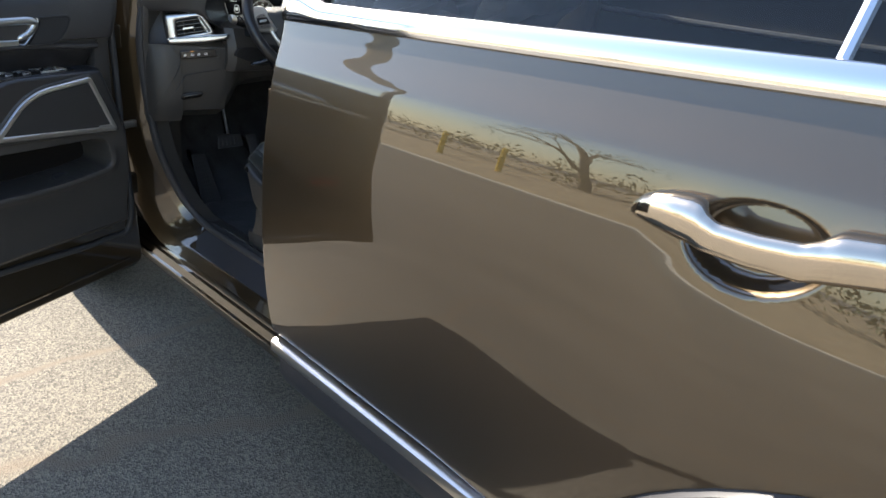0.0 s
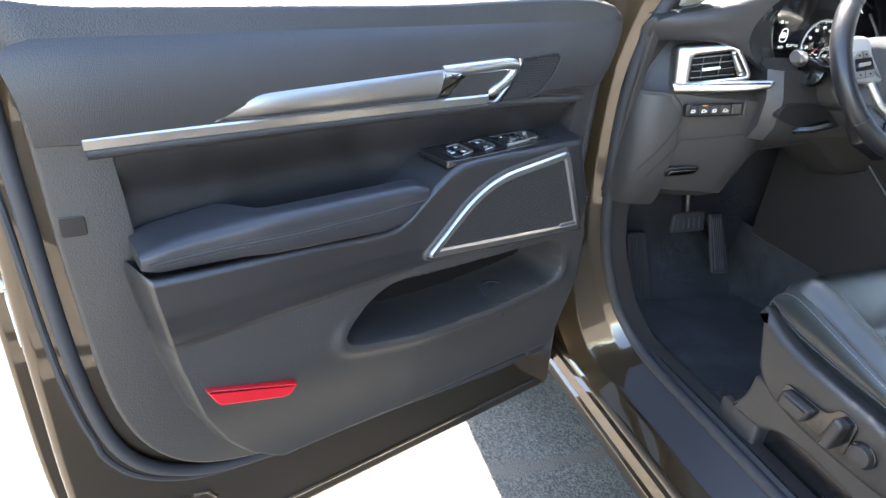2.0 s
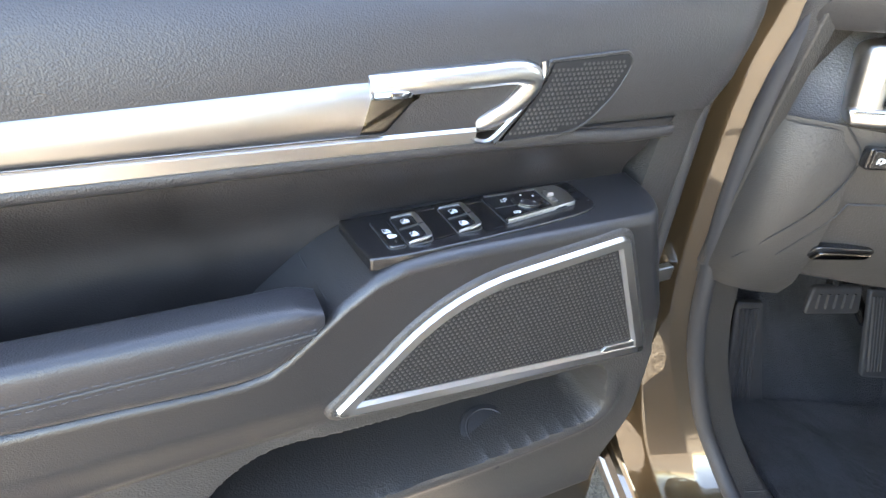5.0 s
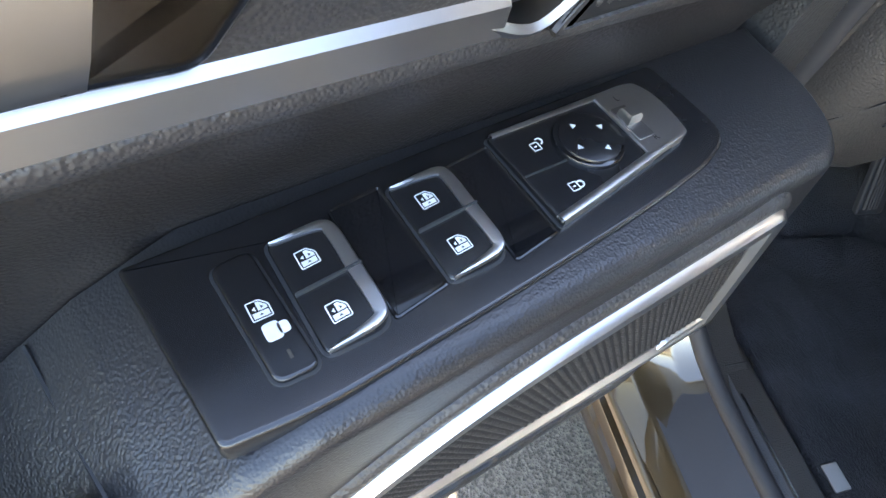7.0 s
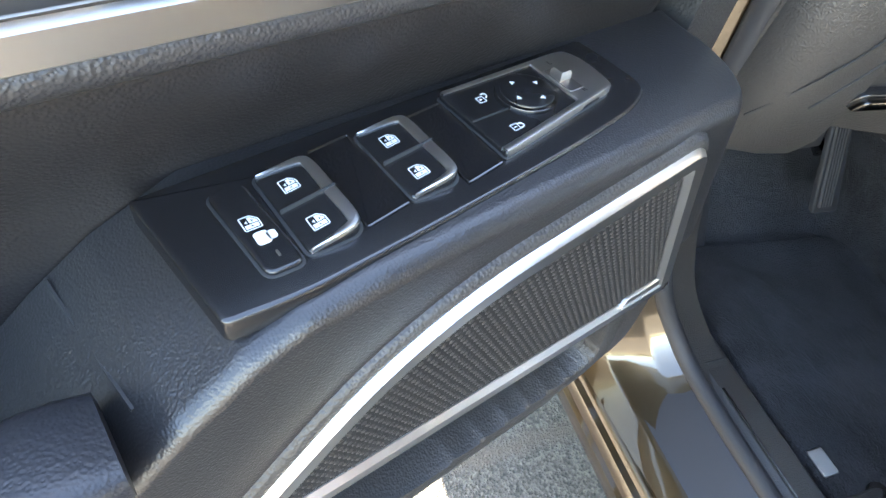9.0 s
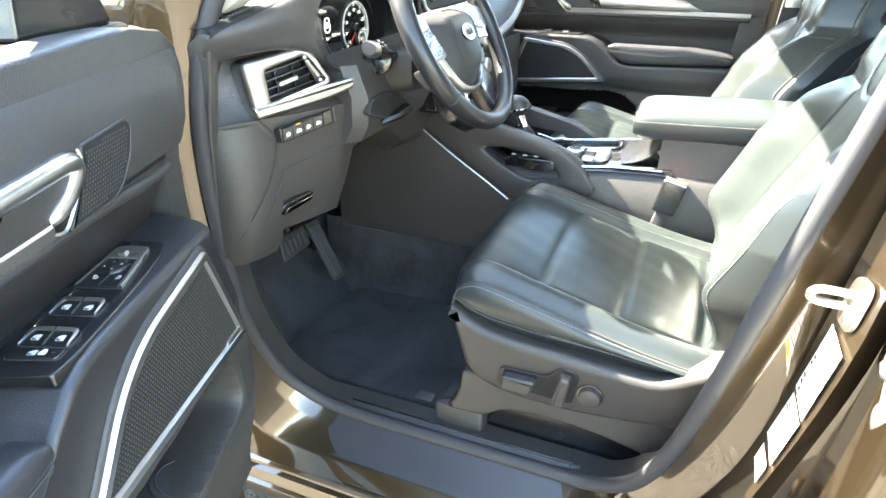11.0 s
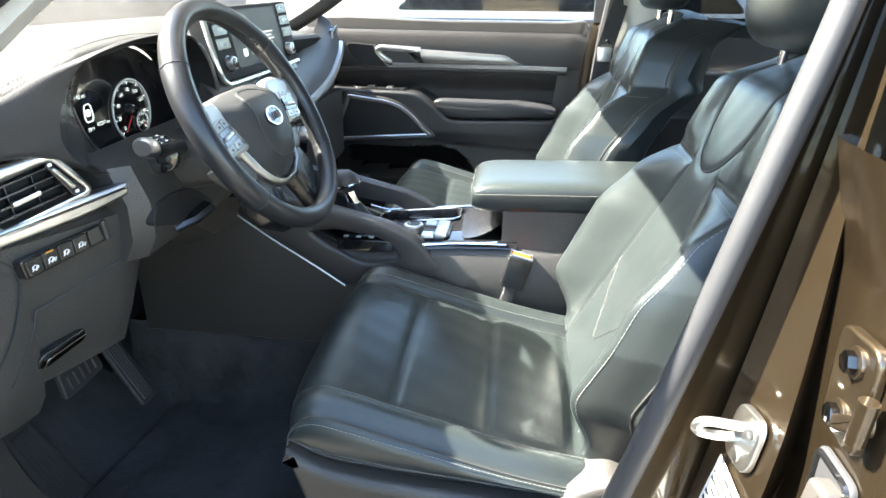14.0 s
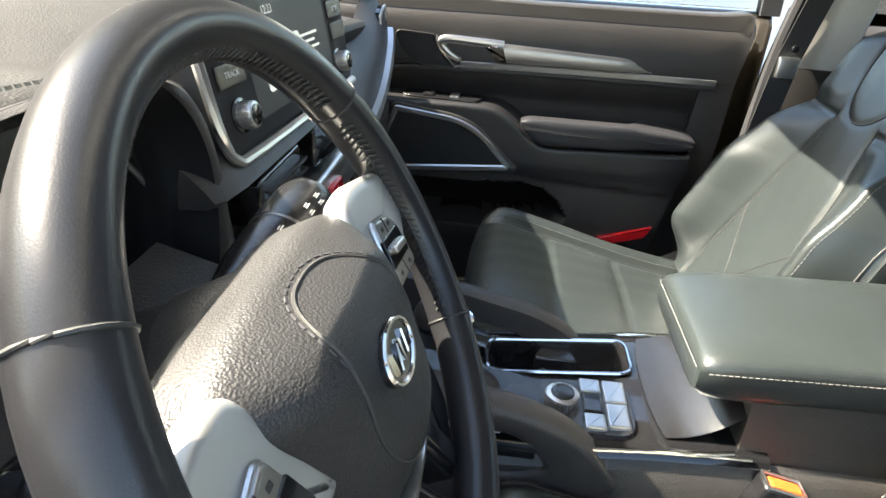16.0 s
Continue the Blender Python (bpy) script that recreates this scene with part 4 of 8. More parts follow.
RIM1 = [(1.262, 0.365, 1.605), (1.225, 0.345, 1.42), (1.196, 0.325, 1.29), (1.142, 0.305, 1.0), (1.086, 0.312, 0.74), (1.02, 0.318, 0.585), (0.94, 0.335, 0.5), (0.85, 0.352, 0.474), (0.65, 0.352, 0.47), (0.45, 0.35, 0.474), (0.35, 0.34, 0.51), (0.298, 0.305, 0.61), (0.283, 0.25, 0.8), (0.296, 0.232, 1.1), (0.34, 0.262, 1.295), (0.465, 0.3, 1.395), (0.608, 0.335, 1.512), (0.775, 0.362, 1.612), (0.95, 0.372, 1.655), (1.13, 0.366, 1.665)]
RIM2 = [(1.29, 0.322, 1.605), (1.2366, 0.3, 1.42), (1.213, 0.28, 1.29), (1.171, 0.196, 1.0), (1.122, 0.205, 0.74), (1.075, 0.225, 0.56), (1.0, 0.285, 0.45), (0.85, 0.312, 0.44), (0.65, 0.312, 0.438), (0.45, 0.31, 0.44), (0.31, 0.295, 0.465), (0.262, 0.262, 0.6), (0.245, 0.205, 0.8), (0.255, 0.188, 1.1), (0.305, 0.225, 1.31), (0.44, 0.268, 1.415), (0.592, 0.305, 1.535), (0.765, 0.335, 1.64), (0.95, 0.345, 1.685), (1.16, 0.338, 1.695)]
RIM3 = [(1.31, 0.345, 1.605), (1.262, 0.325, 1.42), (1.24, 0.305, 1.29), (1.2, 0.225, 1.0), (1.155, 0.235, 0.74), (1.11, 0.245, 0.53), (1.05, 0.285, 0.412), (0.85, 0.288, 0.408), (0.65, 0.288, 0.406), (0.45, 0.286, 0.408), (0.27, 0.27, 0.43), (0.215, 0.215, 0.6), (0.195, 0.172, 0.8), (0.205, 0.16, 1.1), (0.262, 0.205, 1.325), (0.415, 0.285, 1.435), (0.57, 0.335, 1.56), (0.75, 0.38, 1.675), (0.95, 0.395, 1.725), (1.18, 0.39, 1.735)]
FACE = [(1.275, 0.352, 1.605), (1.233, 0.338, 1.42), (1.209, 0.32, 1.29), (1.168, 0.3, 1.0), (1.12, 0.285, 0.74), (1.05, 0.29, 0.575)] + [tuple((a + b) / 2 for a, b in zip(p, q)) for p, q in zip(RIM1[6:], RIM2[6:])]
GROOVE = [(x + 0.010, y + 0.009, z) for x, y, z in FACE[:6]] + [tuple(a + (b - a) * 0.4 for a, b in zip(p, q)) for p, q in zip(RIM1[6:], RIM2[6:])]
rings = [catmull(r, 6, True) for r in (SEAL, RIM1, GROOVE, FACE, RIM2, RIM3)]
tube = [[p + (q - p) * f for p, q in zip(a, b)] for a, b in zip(rings, rings[1:]) for f in (0, 0.12, 0.5, 0.88)] + [rings[-1]]
part("doorway_frame", loft(tube, False, False), PAINT, BODY, "painted door frame round the front doorway")
flank = [[Vector(p), Vector(p) + Vector((0.012, -0.004, 0)), Vector(p) + Vector((0.030, -0.002, 0)), Vector(p) + Vector((0.060, 0.050, 0))] for p in RIM3[:6]]
part("pillar_flank", loft(flank, closed=False), PAINT, BODY, "painted flank of the centre pillar")
part("doorway_seal", rod([p + Vector((0, -0.008, 0)) for p in rings[0]], 0.0125, 10, True), RUBBER, BODY, "thick black rubber doorway seal")
inner_loop = [[p + Vector((0, 0.006, 0)) for p in rings[0]], [p + Vector((0.012 if 1.0 < p.x else (-0.01 if p.x < 0.4 else 0), 0.05, 0)) for p in rings[0]]]
part("inner_flange", loft(inner_loop, False, False), HARD, BODY)
# sill: step plate, ribs of the rocker and the trim behind the seal
step_plate = [(0.375, 0.497), (0.362, 0.486), (0.346, 0.474), (0.318, 0.4435), (0.312, 0.4405), (0.318, 0.436), (0.37, 0.470)]
part("sill_plate", loft([[Vector((x - 0.5 * dz * (0.375 - y) / 0.06, y + dy, z + 0.0035 + dz)) for y, z in step_plate] for x, dy, dz in ((0.292, -0.016, 0.062), (0.312, -0.008, 0.030), (0.345, -0.002, 0.008), (0.40, 0.0, 0.0), (0.7, 0.0, 0.0), (0.93, 0.0, 0.0))]), CLADDING, BODY, "black plastic sill plate", 50)
rocker = [(0.300, 0.300), (0.276, 0.302), (0.270, 0.312), (0.270, 0.340), (0.276, 0.346), (0.276, 0.352), (0.270, 0.358), (0.270, 0.386), (0.278, 0.392), (0.280, 0.400), (0.288, 0.408), (0.32, 0.410), (0.36, 0.36)]
part("rocker_panel", loft([[Vector((x, y + 0.004 * (x < 0.2), z)) for y, z in rocker] for x in (-0.30, 0.20, 0.6, 1.0, 1.4, 2.0)]), PAINT, BODY, "ribbed bronze rocker panel")
scuff = [(0.385, 0.500), (0.400, 0.512), (0.440, 0.512), (0.452, 0.500), (0.456, 0.430), (0.40, 0.43)]
part("scuff_trim", loft([[Vector((x, y, z)) for y, z in scuff] for x in (0.33, 0.45, 0.7, 0.93, 1.02)]), HARD, BODY, "black sill scuff trim")
part("scuff_line", rod([(0.44, 0.404, 0.5125), (0.90, 0.404, 0.5125)], 0.0018, 6), SMOOTH, BODY)
for x in (0.40, 0.885):
    part("scuff_joint", rod([(x, 0.392, 0.509), (x, 0.402, 0.5135), (x, 0.44, 0.5135)], 0.0012, 5), DARKPRINT, BODY)
# fender, hood, cowl
fender = [[Vector((x, y, z)) for y, z in ((0.30 + d, 0.33), (0.215 + d, 0.40), (0.172 + d, 0.60), (0.152 + d, 0.85), (0.158 + d, 1.02), (0.180 + d, 1.08), (0.26 + d, 1.125))] for x, d in ((0.205, 0.0), (-0.2, 0.005), (-0.7, 0.04), (-1.0, 0.14))]
part("front_fender", loft(fender, closed=False), PAINT, BODY, "glossy bronze front fender")
hood = [[Vector((x, y, z - 0.06 * ((y - 0.985) / 0.75) ** 2 + 0.03)) for y in [0.24 + 1.49 * i / 12 for i in range(13)]] for x, z in ((0.08, 1.16), (-0.2, 1.15), (-0.6, 1.11), (-1.0, 1.02), (-1.05, 0.7))]
part("hood", loft(hood, closed=False), PAINT, BODY, "bronze hood")
cowl = [[Vector((x, y, z)) for y in (0.27, 0.6, 0.985, 1.37, 1.70)] for x, z in ((0.10, 1.165), (0.02, 1.175), (-0.02, 1.17))]
part("cowl", loft(cowl, closed=False), SMOOTH, BODY)
ws = grid_surface(lambda s, t: Vector((0.03 + 0.75 * t - 0.16 * math.cos(math.pi * (s - 0.5)) * (1 - 0.35 * t) + 0.10, 0.30 + (1.37) * s + (0.5 - s) * 0.20 * t, 1.275 + 0.385 * t + 0.03 * math.sin(math.pi * t))), 20, 12)
ob = part("windshield", ws, GLASS, BODY, "clear windshield")
ob.visible_shadow = False
part("windshield_seal", rod(catmull([(0.02, 0.33, 1.262), (-0.03, 0.55, 1.288), (-0.05, 0.985, 1.298), (-0.03, 1.42, 1.282), (0.02, 1.66, 1.245)], 6), 0.012, 8), RUBBER, BODY, "black windshield base seal")
# roof with its header and headliner; far pillars
# front edge stays out of view, set forward to shade the upper backrests
roof = [[Vector((x, y, z - 0.05 * abs((y - 0.985) / 0.62) ** 3)) for y in [0.385 + 1.2 * i / 14 for i in range(15)]] for x, z in ((0.68, 1.618), (0.77, 1.668), (0.86, 1.705), (1.2, 1.75), (2.0, 1.76), (2.9, 1.70))]
part("roof", loft(roof, closed=False), PAINT, BODY, "bronze roof")
lining = [[Vector((x, y, z - 0.06 * abs((y - 0.985) / 0.62) ** 3)) for y in [0.40 + 1.17 * i / 14 for i in range(15)]] for x, z in ((0.71, 1.600), (0.82, 1.642), (0.95, 1.665), (1.4, 1.69), (2.9, 1.66))]
part("headliner", loft(lining, closed=False), GREYCLOTH, BODY, "pale grey cloth headliner")
part("header_rail", rod(catmull([(0.74, 0.42, 1.560), (0.705, 0.7, 1.600), (0.69, 0.985, 1.610), (0.705, 1.27, 1.600), (0.74, 1.55, 1.560)], 6), 0.028, 10), GREYCLOTH, BODY)
near_a = catmull([(0.20, 0.315, 1.20), (0.362, 0.325, 1.29), (0.482, 0.352, 1.385), (0.62, 0.385, 1.495), (0.78, 0.41, 1.59)], 5)
part("a_pillar_trim", sweep(near_a, [(-0.03, -0.02), (0.012, -0.02), (0.02, 0.0), (0.012, 0.02), (-0.03, 0.02)]), GREYCLOTH, BODY)
far_a = catmull([(0.16, 1.665, 1.20), (0.36, 1.645, 1.31), (0.55, 1.62, 1.44), (0.78, 1.57, 1.60)], 5)
part("a_pillar", sweep(far_a, circle(0.034, 0.03, 10)), HARD, BODY)
far_b = [[Vector((cx + dx, cy + dy, z)) for dx, dy in ((-0.045, 0.05), (-0.04, -0.005), (-0.02, -0.018), (0.08, -0.022), (0.10, 0.0), (0.10, 0.06))] for cx, cy, z in ((1.215, 1.70, 0.50), (1.215, 1.69, 0.9), (1.225, 1.69, 1.18))]
part("b_pillar_trim", loft(far_b), HARD, BODY, "dark lower centre pillar trim")
far_b2 = [[Vector((cx + dx, cy + dy, z)) for dx, dy in ((-0.04, 0.05), (-0.035, -0.005), (-0.015, -0.018), (0.075, -0.022), (0.09, 0.0), (0.09, 0.06))] for cx, cy, z in ((1.227, 1.692, 1.181), (1.245, 1.66, 1.40), (1.27, 1.60, 1.62))]
part("upper_b_pillar_trim", loft(far_b2), GREYCLOTH, BODY, "pale grey upper centre pillar trim")
part("far_seal", rod(catmull([(1.168, 1.70, 0.50), (1.165, 1.70, 0.9), (1.175, 1.69, 1.2), (1.20, 1.65, 1.42), (1.22, 1.59, 1.62)], 6), 0.012, 8), RUBBER, BODY)
near_b = [[Vector((cx + dx, cy + dy, z)) for dx, dy in ((-0.02, 0.005), (-0.025, 0.03), (-0.005, 0.05), (0.08, 0.055), (0.12, 0.005))] for cx, cy, z in ((1.12, 0.345, 0.5), (1.16, 0.325, 0.9), (1.215, 0.33, 1.25), (1.28, 0.37, 1.6))]
part("b_pillar_trim", loft(near_b), HARD, BODY)
# rear cabin side behind the far front seat: rear door trim, shelf and back bench
rear_trim = [[Vector((x, y, z)) for y, z in ((1.78, 0.5), (1.73, 0.52), (1.70, 0.9), (1.69, 1.0), (1.72, 1.02), (1.73, 1.24), (1.76, 1.26))] for x in (1.32, 1.7, 2.25)]
part("rear_door_trim", loft(rear_trim, closed=False), SOFT, BODY)
part("rear_door_strip", rod([(1.33, 1.715, 1.13), (2.2, 1.715, 1.14)], 0.008, 8), SILVER, BODY)
ob = part("rear_window", slab([(1.33, 1.26), (2.3, 1.27), (2.25, 1.60), (1.36, 1.62)], 1.752, 1.756, 0.0005), PRIVACY, BODY)
ob.visible_shadow = False
part("rear_roof_rail", rod(catmull([(1.2, 1.60, 1.63), (1.8, 1.60, 1.65), (2.6, 1.58, 1.62)], 5), 0.03, 8), GREYCLOTH, BODY)
bench = [[Vector((x, y, z)) for x, z in ((1.55, 0.45), (1.50, 0.70), (1.56, 0.80), (1.95, 0.78), (2.10, 0.86), (2.28, 1.30), (2.36, 1.34), (2.45, 1.28), (2.35, 0.45))] for y in (0.42, 0.44, 1.53, 1.55)]
part("rear_bench", loft(bench), LEATHER, BODY, "black rear bench")
part("tail_wall", box(2.88, 2.95, 0.30, 1.67, 0.4, 1.70, 0.02), HARD, BODY)
# far side, nose and tail that close the body
far_side = [[Vector((x, 1.97 - y - (0.03 * (x - 2.5) if x > 2.5 else 0), z)) for z, y in ((0.45, 0.16), (0.60, 0.126), (0.80, 0.109), (1.0, 0.106), (1.15, 0.120), (1.22, 0.145), (1.28, 0.167))] for x in (1.22, 1.6, 2.0, 2.5, 2.95)]
part("far_side_panel", loft(far_side, closed=False), PAINT, BODY)
far_fender = [[Vector((x, 1.97 - y - d, z)) for y, z in ((0.30, 0.33), (0.215, 0.40), (0.172, 0.60), (0.152, 0.85), (0.158, 1.02), (0.180, 1.08), (0.26, 1.125))] for x, d in ((0.205, 0.0), (-0.2, 0.005), (-0.7, 0.04), (-1.0, 0.14))]
part("far_fender", loft(far_fender, closed=False), PAINT, BODY)
nose = [[Vector((x, y, z)) for y, x in ((0.32, -1.0), (0.45, -1.06), (0.985, -1.12), (1.52, -1.06), (1.65, -1.0))] for z, x0 in ((0.32, 0), (0.55, 0), (0.80, 0), (1.02, 0))]
part("front_bumper", loft(nose, closed=False), CLADDING, BODY)
tail = [[Vector((x, y, z)) for y in (0.24, 0.6, 0.985, 1.37, 1.73)] for x, z in ((2.98, 0.45), (3.00, 0.80), (2.98, 1.25), (2.90, 1.70))]
part("tailgate", loft(tail, closed=False), PAINT, BODY)
# floor and firewall
floor = [[Vector((x, y, z)) for x, z in ((-0.05, 1.0), (0.02, 0.68), (0.10, 0.53), (0.20, 0.480), (0.60, 0.462), (1.25, 0.462), (1.30, 0.50), (2.9, 0.50))] for y in (0.40, 0.7, 0.985, 1.3, 1.72)]
part("floor_carpet", loft(floor, closed=False), CARPET, BODY, "black carpet with footprints and lint")
mat_o = rounded([(0.18, 0.47), (0.66, 0.46), (0.70, 0.82), (0.22, 0.84)], [0.06, 0.03, 0.05, 0.06], 5)
FLOORMAT = tagged(new("floor_mat", mesh_from(slab(mat_o, 0.466, 0.494, 0.005, XY), "floor_mat", CARPET)), "black carpet floor mat on the driver's footwell", "floor mat")
part("mat_anchor", disc((0.62, 0.53, 0.492), (0, 0, 1), 0.016, 0.008, 18, 0.002), SMOOTH, FLOORMAT)
part("mat_badge", box(0.545, 0.582, 0.474, 0.500, 0.492, 0.4955, 0.003), GREYBAR, FLOORMAT)
kick = [[Vector((x, y, z)) for x, z in ((0.06, 0.45), (0.17, 0.47), (0.18, 0.62), (0.19, 0.86), (0.06, 0.86))] for y in (0.385, 0.412, 0.420)]
part("kick_panel", loft(kick), HARD, BODY)
far_wall = [[Vector((x, 1.70, z)) for x in (-0.05, 0.28)] for z in (0.44, 1.2)]
part("far_kick_panel", loft(far_wall, closed=False), HARD, BODY)
# latch striker and labels on the centre pillar
def pillar_x(z):
    return lerp([(0.74, 1.120), (0.807, 1.134), (0.877, 1.148), (1.0, 1.168), (1.29, 1.209)], z)


def on_pillar(y, z, d=0.0):
    return Vector((pillar_x(z) - 0.0020 - d, y, z))


def pillar_label(y0, y1, z0, z1, mat, name, label="", lift=0.0):
    def sheet(d, e0, e1, f0, f1):
        return grid_surface(lambda s, t: on_pillar(e0 + (e1 - e0) * s, f0 + (f1 - f0) * t, lift + 0.0005 * d), 2, 10)
    return part(name, sheet(1, y0, y1, z0, z1), mat, BODY, label), sheet


plate = rounded([(0.216, 0.988), (0.268, 0.980), (0.273, 1.034), (0.221, 1.045)], 0.018, 6)
part("striker_plate", slab(plate, -0.002, 0.0035, 0.0022, on_pillar), STEEL, BODY, "zinc plated latch striker")
for y, z in ((0.232, 1.028), (0.241, 0.995)):
    part("striker_screw", disc(on_pillar(y, z, 0.003), (-1, 0, 0), 0.0075, 0.0025, 12, 0.001), STEEL, BODY)
loop = [on_pillar(y, z, d) for y, z, d in ((0.258, 1.000, 0.0), (0.260, 1.000, 0.026), (0.261, 1.003, 0.036), (0.261, 1.010, 0.037), (0.258, 1.016, 0.028), (0.248, 1.020, 0.0))]
part("striker_loop", rod(catmull(loop, 5), 0.0048, 8), STEEL, BODY)
tag, sheet = pillar_label(0.204, 0.268, 0.879, 0.971, LABEL, "pillar_label", "white printed paper label on the pillar")
rng = random.Random(21)
for i in range(10):
    z = 0.884 + i * 0.0084
    y = 0.264 if i % 3 else 0.257
    while y > 0.213:
        w = rng.uniform(0.004, 0.014)
        part("print_bar", sheet(2, max(0.208, y - w), y, z, z + rng.uniform(0.0028, 0.0046)), DARKPRINT, tag)
        y -= w + rng.uniform(0.0015, 0.004)
tag, sheet = pillar_label(0.204, 0.262, 0.806, 0.874, LABEL, "tyre_label", "white and yellow tyre pressure label")
part("print_block", sheet(2, 0.210, 0.226, 0.843, 0.867), YELLOW, tag)
for i in range(3):
    part("print_bar", sheet(3, 0.211 + 0.002 * i, 0.223, 0.846 + i * 0.006, 0.8482 + i * 0.006), DARKPRINT, tag)
    part("print_bar", sheet(2, 0.240, 0.259 - 0.004 * i, 0.856 + i * 0.005, 0.858 + i * 0.005), DARKPRINT, tag)
pillar_label(0.210, 0.252, 0.770, 0.797, LABEL, "small_label", "small white label")
tag, sheet = pillar_label(0.308, 0.328, 0.818, 0.886, GREYDARK, "service_label", "grey label with a yellow mark", 0.026)
part("print_block", sheet(2, 0.310, 0.326, 0.856, 0.873), YELLOW, tag)

# ---- rear door on the driver's side ----
REAR = thing("rear_door", "closed glossy bronze rear door with chrome window line", "car door")
SKIN = [(0.545, 0.150), (0.56, 0.136), (0.60, 0.126), (0.68, 0.116), (0.78, 0.109), (0.88, 0.1055), (0.96, 0.1050), (1.03, 0.1092), (1.09, 0.1168), (1.135, 0.1236), (1.165, 0.1288), (1.182, 0.1322), (1.190, 0.1345), (1.200, 0.1385), (1.225, 0.1490), (1.250, 0.1580), (1.272, 0.1650), (1.280, 0.1675)]
edge_x = lambda z: lerp([(0.54, 1.184), (0.80, 1.190), (0.924, 1.200), (1.02, 1.206), (1.1, 1.208), (1.19, 1.213), (1.23, 1.208), (1.29, 1.198)], z)
SMOOTH_SKIN = catmull([(0, y, z) for z, y in SKIN], 14)


def skin_sheet(s, t):
    p = SMOOTH_SKIN[min(len(SMOOTH_SKIN) - 1, int(round(t * (len(SMOOTH_SKIN) - 1))))]
    x0 = edge_x(p.z)
    x = x0 + (2.36 - x0) * s
    belly = 0.012 * math.sin(math.pi * min(1, max(0, (x - 1.2) / 1.9)))
    z = p.z + 0.034 * (x - 1.2) * step(0.9, 1.25, p.z)
    cz = z - 1.150 - 0.05 * (x - 2.140)
    cup = step(1.0, 0.78, math.hypot((x - 2.140) / 0.076, cz / (0.047 if cz > 0 else 0.054)))
    flare = step(0.86, 0.545, math.hypot(x - 2.52, z - 0.43))
    return Vector((x, p.y - belly - 0.014 * flare + 0.003 * step(0.006, 0.0, x - x0) + 0.032 * cup, z))


part("door_skin", grid_surface(skin_sheet, 400, len(SMOOTH_SKIN) - 1), PAINT, REAR, "glossy dark bronze door skin", 60)
edge = [skin_sheet(0, i / 30) for i in range(31)]
part("door_edge", loft([[p + Vector((dx, dy, 0)) for dx, dy in ((0, 0), (-0.004, 0.003), (-0.006, 0.008), (-0.004, 0.012), (-0.001, 0.014), (-0.003, 0.017), (-0.006, 0.022), (-0.006, 0.030), (-0.006, 0.115), (0.0, 0.125), (0.03, 0.130))] for p in edge], closed=False), PAINT, REAR, "painted leading edge of the rear door")
# hinges, wiring plug and rubber plug on its leading face
YZ_AT = lambda x: (lambda y, z, d: Vector((x - d, y, z)))


def hinge_leaf(x, y, z, h):
    o = rounded([(y - 0.030, z - h), (y + 0.022, z - h), (y + 0.032, z + h * 0.9), (y - 0.022, z + h)], 0.014, 4)
    leaf = part("rear_hinge", slab(o, 0.0, 0.007, 0.003, YZ_AT(x)), PAINT, REAR, "painted hinge leaf with two bolts")
    for dz in (-0.55 * h, 0.50 * h):
        washer = part("washer", disc((x - 0.006, y, z + dz), (-1, 0.1, 0), 0.0125, 0.003, 18, 0.001), PAINT, leaf)
        part("bolt", disc((x - 0.009, y, z + dz), (-1, 0.1, 0), 0.0085, 0.007, 6, 0.0016), LEVER, washer)
    part("hinge_arm", slab(rounded([(y - 0.040, z - 0.3 * h), (y - 0.006, z - 0.75 * h), (y - 0.004, z - 0.45 * h), (y - 0.036, z + 0.05 * h)], 0.006, 3), 0.005, 0.016, 0.003, YZ_AT(x)), PAINT, leaf)
    part("hinge_pin", rod([(x - 0.012, y - 0.034, z - h * 0.5), (x - 0.012, y - 0.034, z + h * 0.3)], 0.007, 10), PAINT, leaf)


hinge_leaf(1.202, 0.177, 1.121, 0.044)
hinge_leaf(1.183, 0.172, 0.715, 0.038)
well = rounded([(0.128, 0.962), (0.182, 0.962), (0.189, 1.062), (0.134, 1.064)], 0.012, 4)
boot = part("wiring_plug", slab(well, 0.0, 0.005, 0.003, YZ_AT(1.200)), RUBBER, REAR, "wiring plug with ribbed rubber bellows blackened for shade")
part("plug_seal", rod([Vector((1.195, y, z)) for y, z in inset(well, 0.005)], 0.003, 6, True, up=Vector((1, 0, 0))), GLOSS, boot)
part("plug_body", slab(rounded([(0.138, 0.996), (0.170, 0.992), (0.166, 1.048), (0.140, 1.052)], 0.008, 4), 0.0, 0.015, 0.005, YZ_AT(1.196)), GREYDARK, boot, "grey plug body")
part("plug_collar", rod([(1.187, 0.136, 0.998), (1.183, 0.153, 0.993), (1.187, 0.172, 0.992)], 0.005, 8), RUBBER, boot)
bm = loft([[Vector((1.196 + r * 0.55 * math.cos(a), 0.156 - 0.0003 * i + r * 0.9 * math.sin(a), 0.991 - 0.0028 * i)) for a in [2 * math.pi * k / 18 for k in range(18)]] for i, r in enumerate((0.018, 0.020, 0.0165, 0.0192, 0.0155, 0.0183, 0.0145, 0.0174, 0.0135, 0.0164, 0.0125, 0.0154, 0.0115, 0.0144, 0.0105, 0.0130))])
# grey bellows get black rubber, so colour stands in for the door's shadow
part("bellows", bm, RUBBER, boot, "ribbed bellows, blackened in place of shade", 20)
part("door_plug", disc((1.200, 0.160, 0.934), (-1, -0.1, 0), 0.019, 0.006, 24, 0.003), RUBBER, REAR, "round black rubber plug")
rings = []
